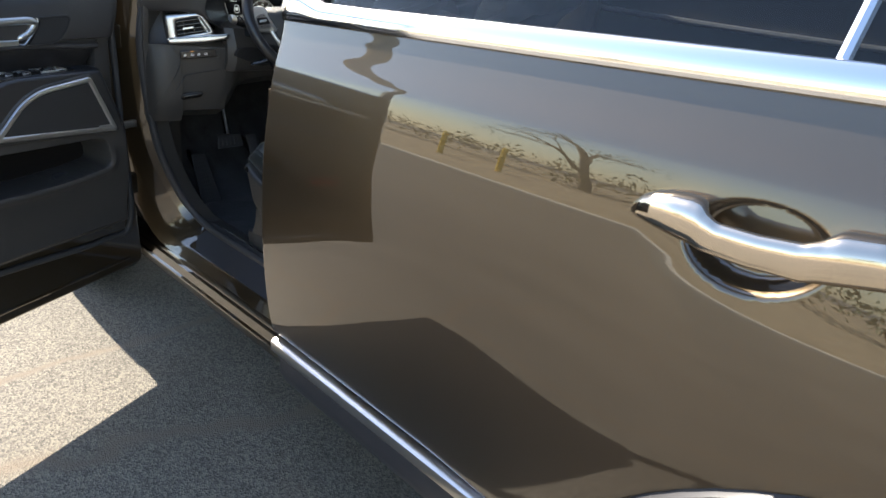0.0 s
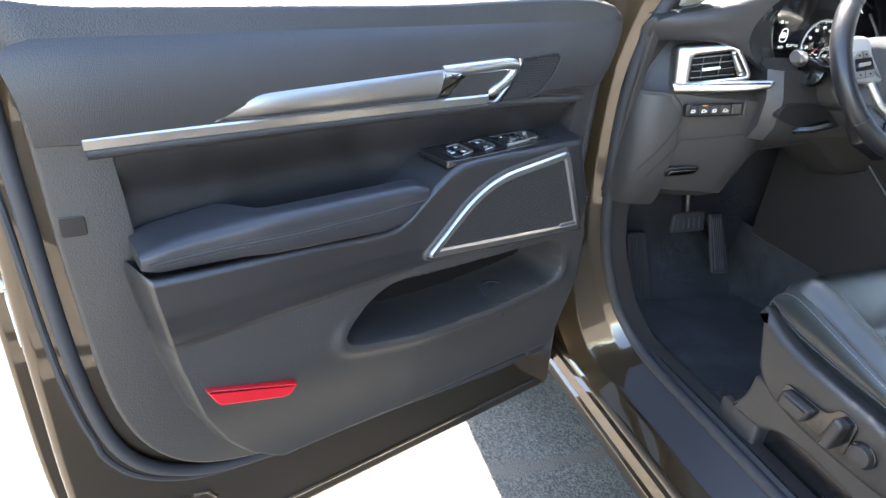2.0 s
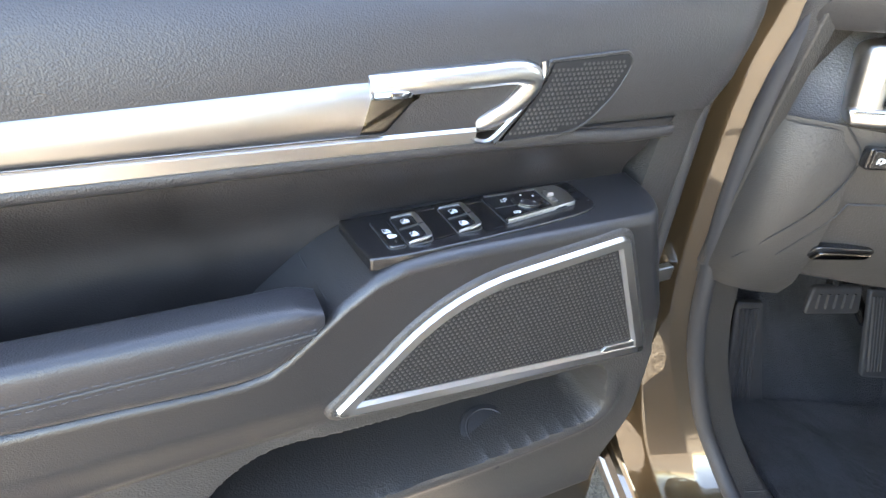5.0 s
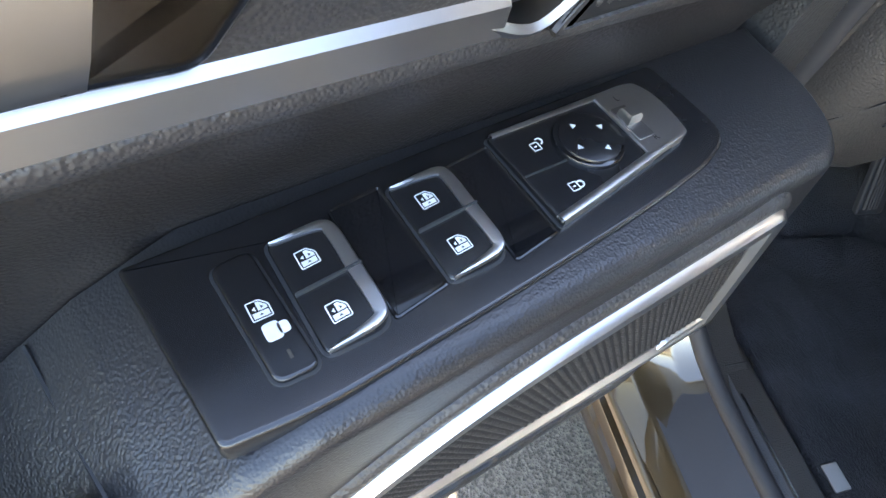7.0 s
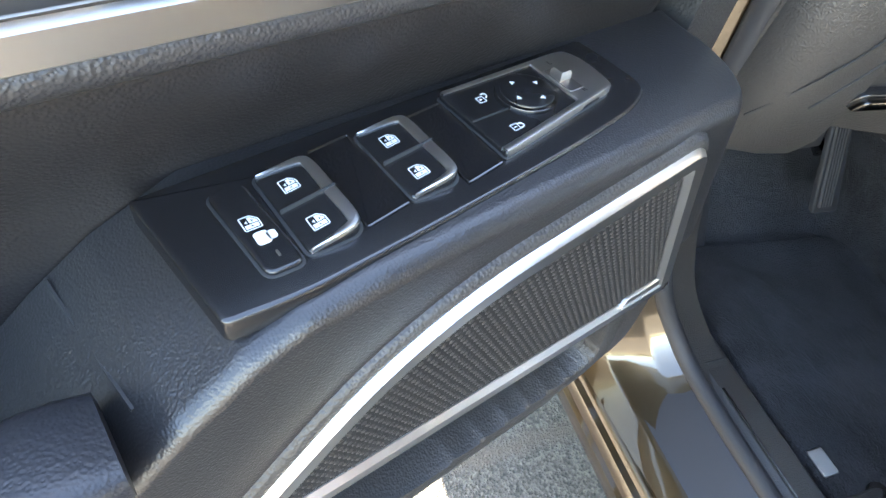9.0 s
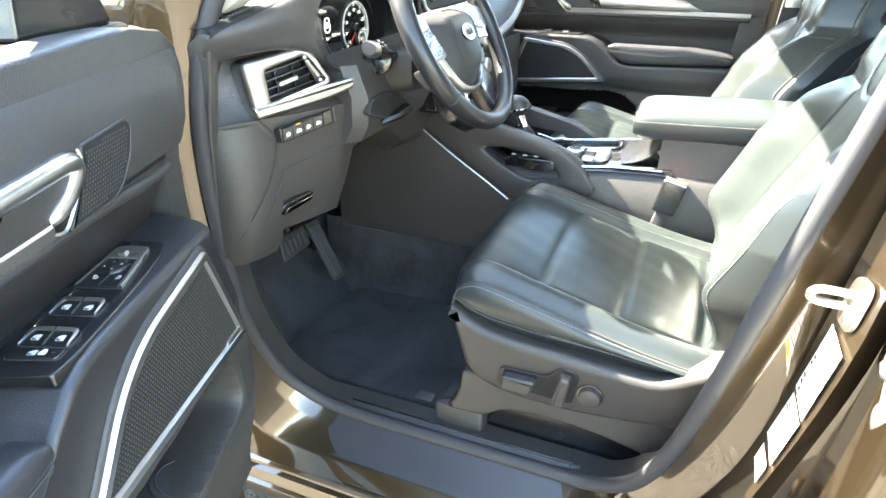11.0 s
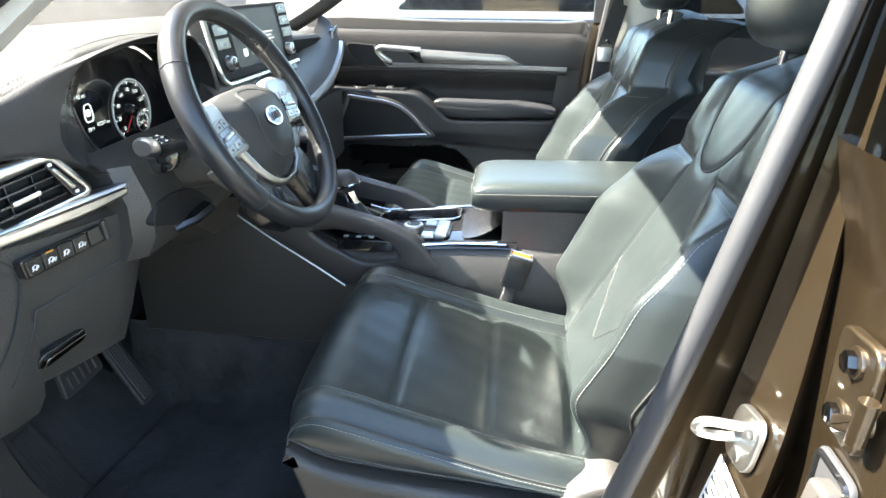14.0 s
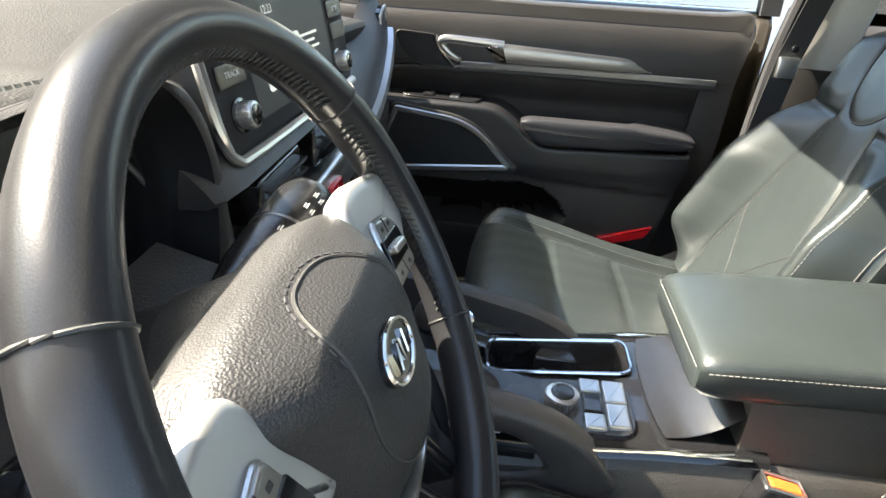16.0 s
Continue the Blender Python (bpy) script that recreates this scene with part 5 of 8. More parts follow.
for x in (1.203, 1.207, 1.235, 1.258, 1.275, 1.295, 1.32, 1.45, 1.6, 1.8, 2.0, 2.2, 2.4):
    zb = 1.268 + 0.038 * (x - 1.2)
    h = 0.038 + 0.018 * step(1.325, 1.25, x)
    y0 = 0.158 - 0.010 * math.sin(math.pi * min(1, (x - 1.2) / 1.9)) + (0.004 if x < 1.205 else 0)
    rings.append([Vector((x, y0 + dy, zb + h * f)) for dy, f in ((0.030, 0.0), (0.003, 0.0), (0.0, 0.05), (-0.001, 0.3), (0.002, 0.6), (0.007, 0.88), (0.011, 0.98), (0.018, 1.0), (0.030, 0.98))])
part("belt_moulding", loft(rings), CHROME, REAR, "bright chrome belt moulding", 50)
low = [(x, 0.134 + 0.004 * (x - 1.2), 0.528 - 0.03 * (x - 1.2)) for x in (1.196, 1.4, 1.6, 1.8, 1.9)]
part("lower_moulding", sweep(low, [(-0.012, -0.020), (0.006, -0.020), (0.012, -0.012), (0.012, 0.012), (0.004, 0.018), (-0.012, 0.018)]), SILVER, REAR, "satin silver lower moulding")
part("lower_cladding", loft([[Vector((x, y, z - 0.03 * (x - 1.2))) for y, z in ((0.150, 0.50), (0.146, 0.44), (0.165, 0.40), (0.25, 0.39), (0.26, 0.50))] for x in (1.196, 1.6, 1.95)]), CLADDING, REAR)
fr = catmull([(1.212, 0.180, 1.28), (1.244, 0.222, 1.40), (1.296, 0.285, 1.58)], 5)
part("window_frame", sweep(fr, [(-0.012, -0.03), (0.012, -0.03), (0.016, 0.03), (-0.012, 0.03)], up=Vector((1, 0, 0))), CHROME, REAR, "chrome front edge of the rear window")
part("frame_cover", sweep([p + Vector((0.045, 0.004, 0)) for p in fr], [(-0.012, -0.034), (0.012, -0.034), (0.012, 0.034), (-0.012, 0.034)], up=Vector((1, 0, 0))), GLOSS, REAR, "gloss black pillar cover")
gl = grid_surface(lambda s, t: Vector((1.255 + 0.10 * t + (1.05 - 0.12 * t) * s, 0.186 + 0.115 * t - 0.01 * math.sin(math.pi * s), 1.285 + 0.30 * t + 0.036 * s)), 12, 8)
part("window_glass", gl, PRIVACY, REAR, "dark privacy glass reflecting the sky")
part("division_bar", rod([(2.148, 0.178, 1.325), (2.155, 0.24, 1.46)], 0.008, 8), CHROME, REAR)
# pull handle, its ends running into the skin
grip = []
for i in range(73):
    x = 2.002 + 0.338 * (i / 72) ** 1.15
    zb = lerp([(2.002, 1.150), (2.010, 1.1465), (2.03, 1.1460), (2.08, 1.1405), (2.14, 1.1405), (2.215, 1.1455), (2.265, 1.157), (2.34, 1.168)], x)
    zt = lerp([(2.002, 1.153), (2.008, 1.163), (2.018, 1.174), (2.033, 1.183), (2.055, 1.1885), (2.078, 1.190), (2.088, 1.188), (2.097, 1.181), (2.110, 1.1755), (2.15, 1.177), (2.190, 1.182), (2.205, 1.190), (2.215, 1.198), (2.25, 1.203), (2.32, 1.197), (2.34, 1.178)], x)
    yo = 0.100 - lerp([(2.002, 0.002), (2.008, 0.014), (2.018, 0.024), (2.035, 0.033), (2.06, 0.039), (2.10, 0.043), (2.15, 0.045), (2.22, 0.043), (2.28, 0.036), (2.32, 0.022), (2.34, 0.006)], x)
    gap = step(2.080, 2.104, x) * step(2.216, 2.196, x)
    yi = 0.112 + (yo + 0.021 - 0.112) * gap
    cy, cz, hy, hz = (yo + yi) / 2, (zb + zt) / 2, (yi - yo) / 2, (zt - zb) / 2
    ring = []
    for j in range(24):
        a = 2 * math.pi * j / 24
        ca, sa = math.cos(a), math.sin(a)
        ring.append(Vector((x, cy + hy * math.copysign(abs(ca) ** 0.75, ca), cz + hz * math.copysign(abs(sa) ** 0.75, sa))))
    grip.append(ring)
part("handle", loft(grip), HANDLE, REAR, "bright bronze chrome pull handle", 60)
# quarter panel and rear wheel behind the door
quarter = [[Vector((x, y + (0.0 if x < 2.5 else 0.02 * (x - 2.5)), z)) for z, y in SKIN] for x in (2.366, 2.6, 2.95)]
part("quarter_panel", loft(quarter, closed=False), PAINT, BODY, "bronze rear quarter panel")
arch = [(2.52, 0.43, a) for a in [math.pi * (1.02 - 1.04 * i / 40) for i in range(41)]]
part("wheel_arch", loft([[Vector((cx + r * math.cos(a), y, cz + r * math.sin(a))) for r, y in ((0.543, 0.099), (0.543, 0.080), (0.538, 0.069), (0.500, 0.064), (0.440, 0.066), (0.425, 0.074), (0.420, 0.12))] for cx, cz, a in arch], closed=False), CLADDING, BODY, "black wheel arch cladding")
for wx, wy in ((2.52, 0.13), (-0.40, 0.15), (2.52, 1.62), (-0.40, 1.60)):
    bm = bmesh.new()
    prof = [(0.22, 0.0), (0.27, -0.005), (0.35, 0.0), (0.375, 0.02), (0.38, 0.06), (0.38, 0.16), (0.375, 0.20), (0.35, 0.22), (0.22, 0.22)]
    loft([[Vector((wx + r * math.cos(a), wy + d, 0.43 + r * math.sin(a))) for r, d in prof] for a in [2 * math.pi * i / 40 for i in range(41)]], False, False, closed=True, bm=bm)
    wheel = part("tyre", bm, TYRE, BODY)
    part("rim", disc((wx, wy + 0.03, 0.43), (0, -1, 0), 0.225, 0.02, 36, 0.01), SILVER, wheel)


# ---- seats ----
def seat(name, label, side, dx=0.0, dz=0.0):
    """A front seat; side: +1 puts the switch side towards -y (driver), -1 mirrors it."""
    S = thing(name, label, "car seat", Matrix.Translation((dx, 0.638 if side > 0 else 1.352, dz)) @ Matrix.Diagonal((1, side, 1, 1)), group="front seats")
    TOP = [(0.00, 0.668, 0.715), (0.06, 0.646, 0.742), (0.12, 0.635, 0.778), (0.18, 0.636, 0.810), (0.24, 0.650, 0.835), (0.30, 0.678, 0.848), (0.36, 0.715, 0.846), (0.50, 0.800, 0.823), (0.70, 0.920, 0.790), (0.85, 1.010, 0.770), (1.00, 1.095, 0.756)]
    LOW = [(0.62, 0.800), (0.654, 0.812), (0.687, 0.790), (0.723, 0.778), (0.814, 0.769), (0.923, 0.764), (0.989, 0.760), (1.10, 0.752)]
    curve = catmull([(x, 0, z) for _, x, z in TOP], 8)

    def spine(f):
        k = max(0.0, min(1.0, f)) * (len(curve) - 1)
        i = min(int(k), len(curve) - 2)
        return curve[i].lerp(curve[i + 1], k - i)

    def cushion(s, t):
        # s: 0 front underside to 1 rear, t: across
        y = (t - 0.5) * 2
        ay = abs(y)
        p = spine(s)
        w = 0.228 - 0.016 * step(0.5, 0.1, s) * ay ** 2
        bolster = 0.020 * step(0.70, 0.86, ay) * step(0.35, 0.62, s) - 0.022 * step(0.86, 1.0, ay) ** 1.5
        flat = step(0.74, 0.66, ay)
        quilt = sum(-0.0050 * math.exp(-((p.x - q) / 0.0050) ** 2) - 0.0020 * math.exp(-((p.x - q) / 0.022) ** 2) for q in (0.790, 0.926, 1.058)) * flat * step(0.3, 0.45, s)
        groove = -0.0055 * math.exp(-((ay - 0.725) / 0.022) ** 2) * step(0.24, 0.42, s)
        puff = 0.007 * math.cos(min(1, ay / 0.72) * math.pi / 2) * step(0.2, 0.5, s)
        crown = -0.022 * step(0.55, 0.1, s) * ay ** 3
        wave = 0.0005 * math.sin(31 * p.x + 9 * y) * math.sin(17 * y + 2 * p.x) * step(0.3, 0.5, s)
        return Vector((p.x + 0.050 * ay ** 3.5 * step(0.55, 0.0, s), y * w, p.z + bolster + quilt + groove + puff + crown + wave))
    cu = part("seat_cushion", grid_surface(cushion, 130, 90), LEATHER, S, "black leather seat cushion", 60)
    # side flanks of the cushion
    for sg in (-1, 1):
        rim = [cushion(0.10 + 0.90 * i / 50, 0.5 + sg * 0.5) for i in range(51)]
        rows = []
        for p in rim:
            zl = min(lerp(LOW, p.x), p.z - 0.006)
            h = p.z - zl
            rows.append([p, p + Vector((0, sg * 0.007, -0.16 * h)), p + Vector((0, sg * 0.012, -0.45 * h)), p + Vector((0, sg * 0.010, -0.80 * h)), Vector((p.x, p.y + sg * 0.003, zl)), Vector((p.x, p.y - sg * 0.004, zl - 0.008)), Vector((p.x, p.y - sg * 0.020, zl - 0.05))])
        part("cushion_side", loft(rows, closed=False), LEATHER, cu, "", 60)
        part("stitching", stitches([r[1] + Vector((0, sg * 0.0010, 0.0030)) for r in rows[2:]]), THREAD, cu)
        part("piping", rod([r[0] + Vector((0, sg * 0.0012, 0.0003)) for r in rows], 0.0017, 6), DARKPRINT, cu)
        part("stitching", stitches([r[3] + Vector((0, sg * 0.0006, 0)) for r in rows[2:]]), THREAD, cu)
        part("piping", rod([r[4] + Vector((0, sg * 0.0004, 0.0005)) for r in rows[1:]], 0.0018, 6), DARKPRINT, cu)
        part("stitching", stitches([cushion(0.22 + 0.76 * i / 60, 0.5 + sg * 0.392) + Vector((0, 0, 0.0010)) for i in range(61)]), THREAD, cu)
        part("piping", rod([cushion(0.20 + 0.78 * i / 60, 0.5 + sg * 0.3625) + Vector((0, 0, 0.0012)) for i in range(61)], 0.0012, 6), DARKPRINT, cu)
    front = [[cushion(0, j / 20) + Vector((0, 0, -dz_)) + Vector((ddx, 0, 0)) for j in range(21)] for dz_, ddx in ((0, 0), (0.03, 0.012), (0.07, 0.03))]
    part("cushion_front", loft(front, closed=False), LEATHER, cu)
    # backrest: sheet over the front, wrapped round to the rear
    half = [(0.0, 0.215), (0.15, 0.228), (0.35, 0.236), (0.52, 0.224), (0.64, 0.200), (0.72, 0.178), (0.82, 0.168), (0.92, 0.156), (1.0, 0.128)]
    hx = lambda t: 1.060 + 0.210 * t + 0.012 * math.sin(math.pi * t)
    hz_ = lambda t: 0.785 + 0.520 * t
    SEAM = [(0.0, 0.62), (0.20, 0.52), (0.36, 0.43), (0.55, 0.36), (0.66, 0.31), (0.75, 0.30), (1.0, 0.30)]

    def back(s, t):
        y = (s - 0.5) * 2
        ay = abs(y)
        w = lerp(half, t)
        seam_y = lerp(SEAM, t)
        upto = 1 - step(0.60, 0.72, t)
        bolster = 0.074 * step(seam_y - 0.02, 0.86, ay) * step(0.0, 0.22, t) * upto * (1 - 0.35 * step(0.45, 0.62, t))
        shoulder = 0.012 * step(0.40, 0.75, ay) * step(0.68, 0.76, t)
        roll = 0.085 * step(0.84, 1.0, ay) ** 1.4
        groove = 0.0045 * math.exp(-((ay - seam_y) / 0.020) ** 2) * step(0.74, 0.66, t)
        cross = 0.005 * math.exp(-((t - 0.690) / 0.010) ** 2) * step(0.28, 0.36, ay)
        top = 0.060 * step(0.88, 1.0, t) ** 2
        puff = 0.014 * math.cos(min(1, ay / 0.8) * math.pi / 2) * math.sin(math.pi * t)
        wave = 0.0004 * math.sin(23 * t + 7 * y) * math.sin(15 * y + 4 * t)
        panel = 0.0022 * math.exp(-((math.hypot(y / 0.46, (t - 0.93) / 0.235) - 1) / 0.05) ** 2) * step(0.66, 0.70, t)
        return Vector((hx(t) - bolster - shoulder + roll + groove + cross + top - puff + panel + wave, y * w, hz_(t) - 0.018 * step(0.8, 1.0, t) * ay ** 3))
    bk = part("backrest", grid_surface(back, 150, 150), LEATHER, S, "black leather backrest with bolsters", 60)
    shell = []
    for i in range(31):
        t = i / 30
        L_, R_ = back(0, t), back(1, t)
        d = 0.10 - 0.045 * t
        shell.append([L_, L_ + Vector((0.03, -0.004, 0)), L_ + Vector((d, 0.02, 0)), L_ + Vector((d + 0.015, 0.06, 0)), R_ + Vector((d + 0.015, -0.06, 0)), R_ + Vector((d, -0.02, 0)), R_ + Vector((0.03, 0.004, 0)), R_])
    part("backrest_shell", loft(shell, closed=False), LEATHER, bk)
    topcap = [[back(i / 30, 1.0) + Vector((ex, 0, ez)) for i in range(31)] for ex, ez in ((0, 0), (0.02, 0.004), (0.05, -0.005), (0.07, -0.03))]
    part("backrest_top", loft(topcap, closed=False), LEATHER, bk)
    for sg in (-1, 1):
        part("stitching", stitches([back(0.5 + sg * 0.442, 0.04 + 0.62 * i / 40) + Vector((-0.0012, 0, 0)) for i in range(41)]), THREAD, bk)
        part("piping", rod([back(0.5 + sg * 0.485, 0.01 + 0.95 * i / 40) + Vector((-0.0006, 0, 0)) for i in range(41)], 0.0015, 6), DARKPRINT, bk)
    for sg in (-1, 1):
        part("panel_seam", rod([back(0.5 + sg * 0.5 * lerp(SEAM, 0.02 + 0.67 * i / 50), 0.02 + 0.67 * i / 50) + Vector((-0.0010, 0, 0)) for i in range(51)], 0.0014, 6), DARKPRINT, bk)
        part("panel_seam", rod([back(0.5 + sg * 0.5 * (0.31 + 0.66 * i / 30), 0.690) for i in range(31)], 0.0012, 6), DARKPRINT, bk)
        part("stitching", stitches([back(0.5 + sg * 0.5 * (0.33 + 0.62 * i / 30), 0.678) + Vector((-0.0008, 0, 0)) for i in range(31)]), THREAD, bk)
        part("panel_seam", rod([back(0.5 + sg * 0.5 * (0.44 - 0.42 * i / 30), 0.345 - 0.20 * i / 30) + Vector((-0.0006, 0, 0)) for i in range(31)], 0.0009, 6), DARKPRINT, bk)
    pan = [(0.5 + 0.23 * math.cos(a), 0.93 + 0.235 * math.sin(a)) for a in [math.pi + math.pi * i / 50 for i in range(51)]]
    part("panel_seam", rod([back(s, min(0.995, t)) + Vector((-0.0003, 0, 0)) for s, t in pan], 0.0015, 6), DARKPRINT, bk)
    # headrest on two posts
    hr = []
    for i in range(17):
        a = math.pi * i / 16
        rr = math.sin(a) ** 0.45
        zc = 1.400 - 0.090 * math.cos(a)
        ring = []
        for j in range(32):
            b = 2 * math.pi * j / 32
            cb, sb = math.cos(b), math.sin(b)
            ring.append(Vector((1.302 + 0.050 * rr * math.copysign(abs(cb) ** 0.6, cb) + 0.012 * (zc - 1.40) / 0.09 - (0.010 if cb < 0 else 0) * (1 - abs(sb)), 0.138 * rr * math.copysign(abs(sb) ** 0.55, sb), zc)))
        hr.append(ring)
    he = part("headrest", loft(hr), LEATHER, S, "padded black leather headrest")
    for sg in (-0.06, 0.06):
        part("post", rod([(1.300, sg, 1.27), (1.305, sg, 1.38)], 0.006, 10), CHROME, he)
    # plastic side shield with its controls
    def shielded(outline, y0, y1, bevel, tilt=0.0):
        return slab(outline, y0, y1, bevel, lambda a, b, d: Vector((a, d + (0.020 * step(0.72, 0.60, b) if tilt else 0) * (1 if d < y0 - 0.005 else 0), b)), n=5)
    shield = rounded([(0.652, 0.798), (0.700, 0.768), (0.760, 0.754), (0.900, 0.744), (1.000, 0.738), (1.045, 0.766), (1.100, 0.800), (1.150, 0.775), (1.140, 0.665), (1.02, 0.640), (0.930, 0.624), (0.834, 0.618), (0.751, 0.625), (0.705, 0.642), (0.684, 0.672)], [0.012, 0.05, 0.1, 0.1, 0.03, 0.04, 0.03, 0.03, 0.05, 0.08, 0.08, 0.08, 0.08, 0.04, 0.05], 5)
    sh = part("side_shield", shielded(shield, -0.19, -0.248, 0.014, 1.0), HARD, S, "dark grey plastic seat side shield", 50)
    dish = rounded([(0.742, 0.652), (0.875, 0.646), (0.884, 0.722), (0.850, 0.728), (0.832, 0.700), (0.748, 0.698)], [0.012, 0.012, 0.012, 0.012, 0.02, 0.012], 5)
    part("switch_bezel", shielded(dish, -0.228, -0.2492, 0.001, 1.0), SMOOTH, sh)
    part("cushion_switch", slab(rounded([(0.754, 0.660), (0.805, 0.660), (0.814, 0.690), (0.756, 0.690)], 0.006, 4), -0.230, -0.262, 0.005), HARD, sh, "grey cushion switch")
    part("back_switch", slab(rounded([(0.842, 0.656), (0.864, 0.656), (0.873, 0.714), (0.854, 0.718)], 0.007, 4), -0.230, -0.266, 0.005), HARD, sh, "grey backrest switch")
    part("knob_ring", disc((0.903, -0.232, 0.682), (0, -1, 0), 0.0215, 0.014, 28, 0.001), GLOSS, sh)
    part("lumbar_knob", disc((0.903, -0.240, 0.682), (0, -1, 0), 0.0180, 0.016, 28, 0.004), HARD, sh)
    shield2 = rounded([(0.66, 0.742), (1.10, 0.735), (1.12, 0.655), (0.80, 0.628), (0.685, 0.640)], 0.03, 4)
    part("inner_shield", slab(shield2, 0.19, 0.225, 0.010), HARD, S)
    low_sh = rounded([(0.672, 0.652), (1.14, 0.655), (1.16, 0.585), (1.06, 0.556), (1.00, 0.568), (0.913, 0.588), (0.802, 0.592), (0.750, 0.582), (0.718, 0.556), (0.640, 0.552), (0.660, 0.585), (0.668, 0.610)], [0.01, 0.01, 0.03, 0.03, 0.06, 0.06, 0.05, 0.03, 0.02, 0.01, 0.02, 0.02], 5)
    part("lower_shield", slab(low_sh, -0.19, -0.226, 0.006), HARD, S)
    for y in (-0.205, 0.16):
        part("seat_rail", box(0.62, 1.22, y, y + 0.045, 0.455, 0.500, 0.006), SMOOTH, S)
        part("rail_link", box(0.70, 1.12, y + 0.010, y + 0.035, 0.49, 0.66, 0.01), SMOOTH, S)
    part("rail_cover", box(0.615, 0.715, -0.225, -0.150, 0.455, 0.558, 0.012), HARD, S)
    part("seat_pan", box(0.68, 1.12, -0.19, 0.19, 0.62, 0.735, 0.02), SMOOTH, S)
    return S


seat("driver_seat", "black leather driver's seat with power switches and sun patches", 1)
seat("passenger_seat", "black leather front passenger seat in sunlight", -1, -0.026, 0.012)

BUCKLE = thing("seat_belt_buckle", "black seat belt buckle with orange release button", "belt buckle", pose(0.962, 0.862, 0.856, 0, 14, 0))
part("buckle_body", slab(rounded([(-0.024, -0.013), (0.024, -0.013), (0.024, 0.013), (-0.024, 0.013)], 0.006, 4), -0.030, 0.040, 0.004, XY, back=True), SMOOTH, BUCKLE)
part("release_button", box(-0.018, 0.018, -0.010, 0.006, 0.036, 0.0425, 0.003), ORANGE, BUCKLE, "orange release button")
part("button_rim", rod([(-0.021, -0.011, 0.0405), (0.021, -0.011, 0.0405), (0.021, 0.011, 0.0405), (-0.021, 0.011, 0.0405)], 0.002, 6, True), SILVER, BUCKLE)
part("stalk", box(-0.013, 0.013, -0.006, 0.006, -0.20, -0.028, 0.004), WEBBING, BUCKLE)

BELT = thing("seat_belt", "black seat belt hanging at the far centre pillar", "seat belt")
part("webbing", sweep([(1.270, 1.632, 1.52), (1.222, 1.655, 1.36), (1.188, 1.655, 1.205), (1.165, 1.66, 0.95), (1.16, 1.67, 0.62)], [(-0.023, -0.001), (0.023, -0.001), (0.023, 0.001), (-0.023, 0.001)], up=Vector((0, 1, 0))), WEBBING, BELT)
part("tongue", box(1.165, 1.205, 1.640, 1.652, 1.165, 1.205, 0.004), STEEL, BELT, "steel belt tongue")
part("stop_button", disc((1.19, 1.65, 1.22), (0, -1, 0), 0.007, 0.006, 12), SMOOTH, BELT)

# ---- dashboard ----
DASH = thing("dashboard", "dark moulded dashboard with stitched pad and silver trim", "dashboard")
FACE = [(0.262, 0.330), (0.30, 0.352), (0.35, 0.382), (0.42, 0.418), (0.48, 0.440), (0.62, 0.430), (0.80, 0.425), (0.90, 0.440), (1.06, 0.445), (1.16, 0.435), (1.30, 0.420), (1.50, 0.408), (1.66, 0.385), (1.70, 0.35)]
rows = []
for i in range(61):
    y = 0.262 + (1.700 - 0.262) * i / 60
    f = lerp(FACE, y)
    knee = lerp([(0.262, 0.860), (0.48, 0.870), (0.54, 0.96), (0.70, 0.97), (0.80, 0.90), (1.15, 0.88), (1.25, 0.84), (1.70, 0.84)], y)
    top = lerp([(0.40, 9.0), (0.43, 1.122), (0.80, 1.122), (0.82, 9.0)], y)
    rows.append([Vector((x, y, min(z, top))) for x, z in ((f - 0.30, knee + 0.05), (f - 0.10, knee), (f - 0.045, knee + 0.03), (f - 0.020, knee + 0.09), (f - 0.010, 1.055), (f - 0.004, 1.085), (f - 0.004, 1.100), (f - 0.012, 1.105), (f - 0.030, 1.14), (f - 0.045, 1.185), (f - 0.060, 1.205), (f - 0.12, 1.215))])
part("lower_dash", loft(rows, closed=False), HARD, DASH, "dark grey lower dashboard")
TOPZ = [(0.262, 1.240), (0.33, 1.256), (0.42, 1.278), (0.50, 1.300), (0.61, 1.308), (0.72, 1.300), (0.82, 1.272), (0.95, 1.262), (1.20, 1.255), (1.50, 1.235), (1.70, 1.205)]
TOPX = [(0.262, 0.365), (0.33, 0.385), (0.42, 0.408), (0.50, 0.418), (0.72, 0.418), (0.82, 0.395), (0.95, 0.385), (1.20, 0.395), (1.50, 0.390), (1.70, 0.35)]
rows = []
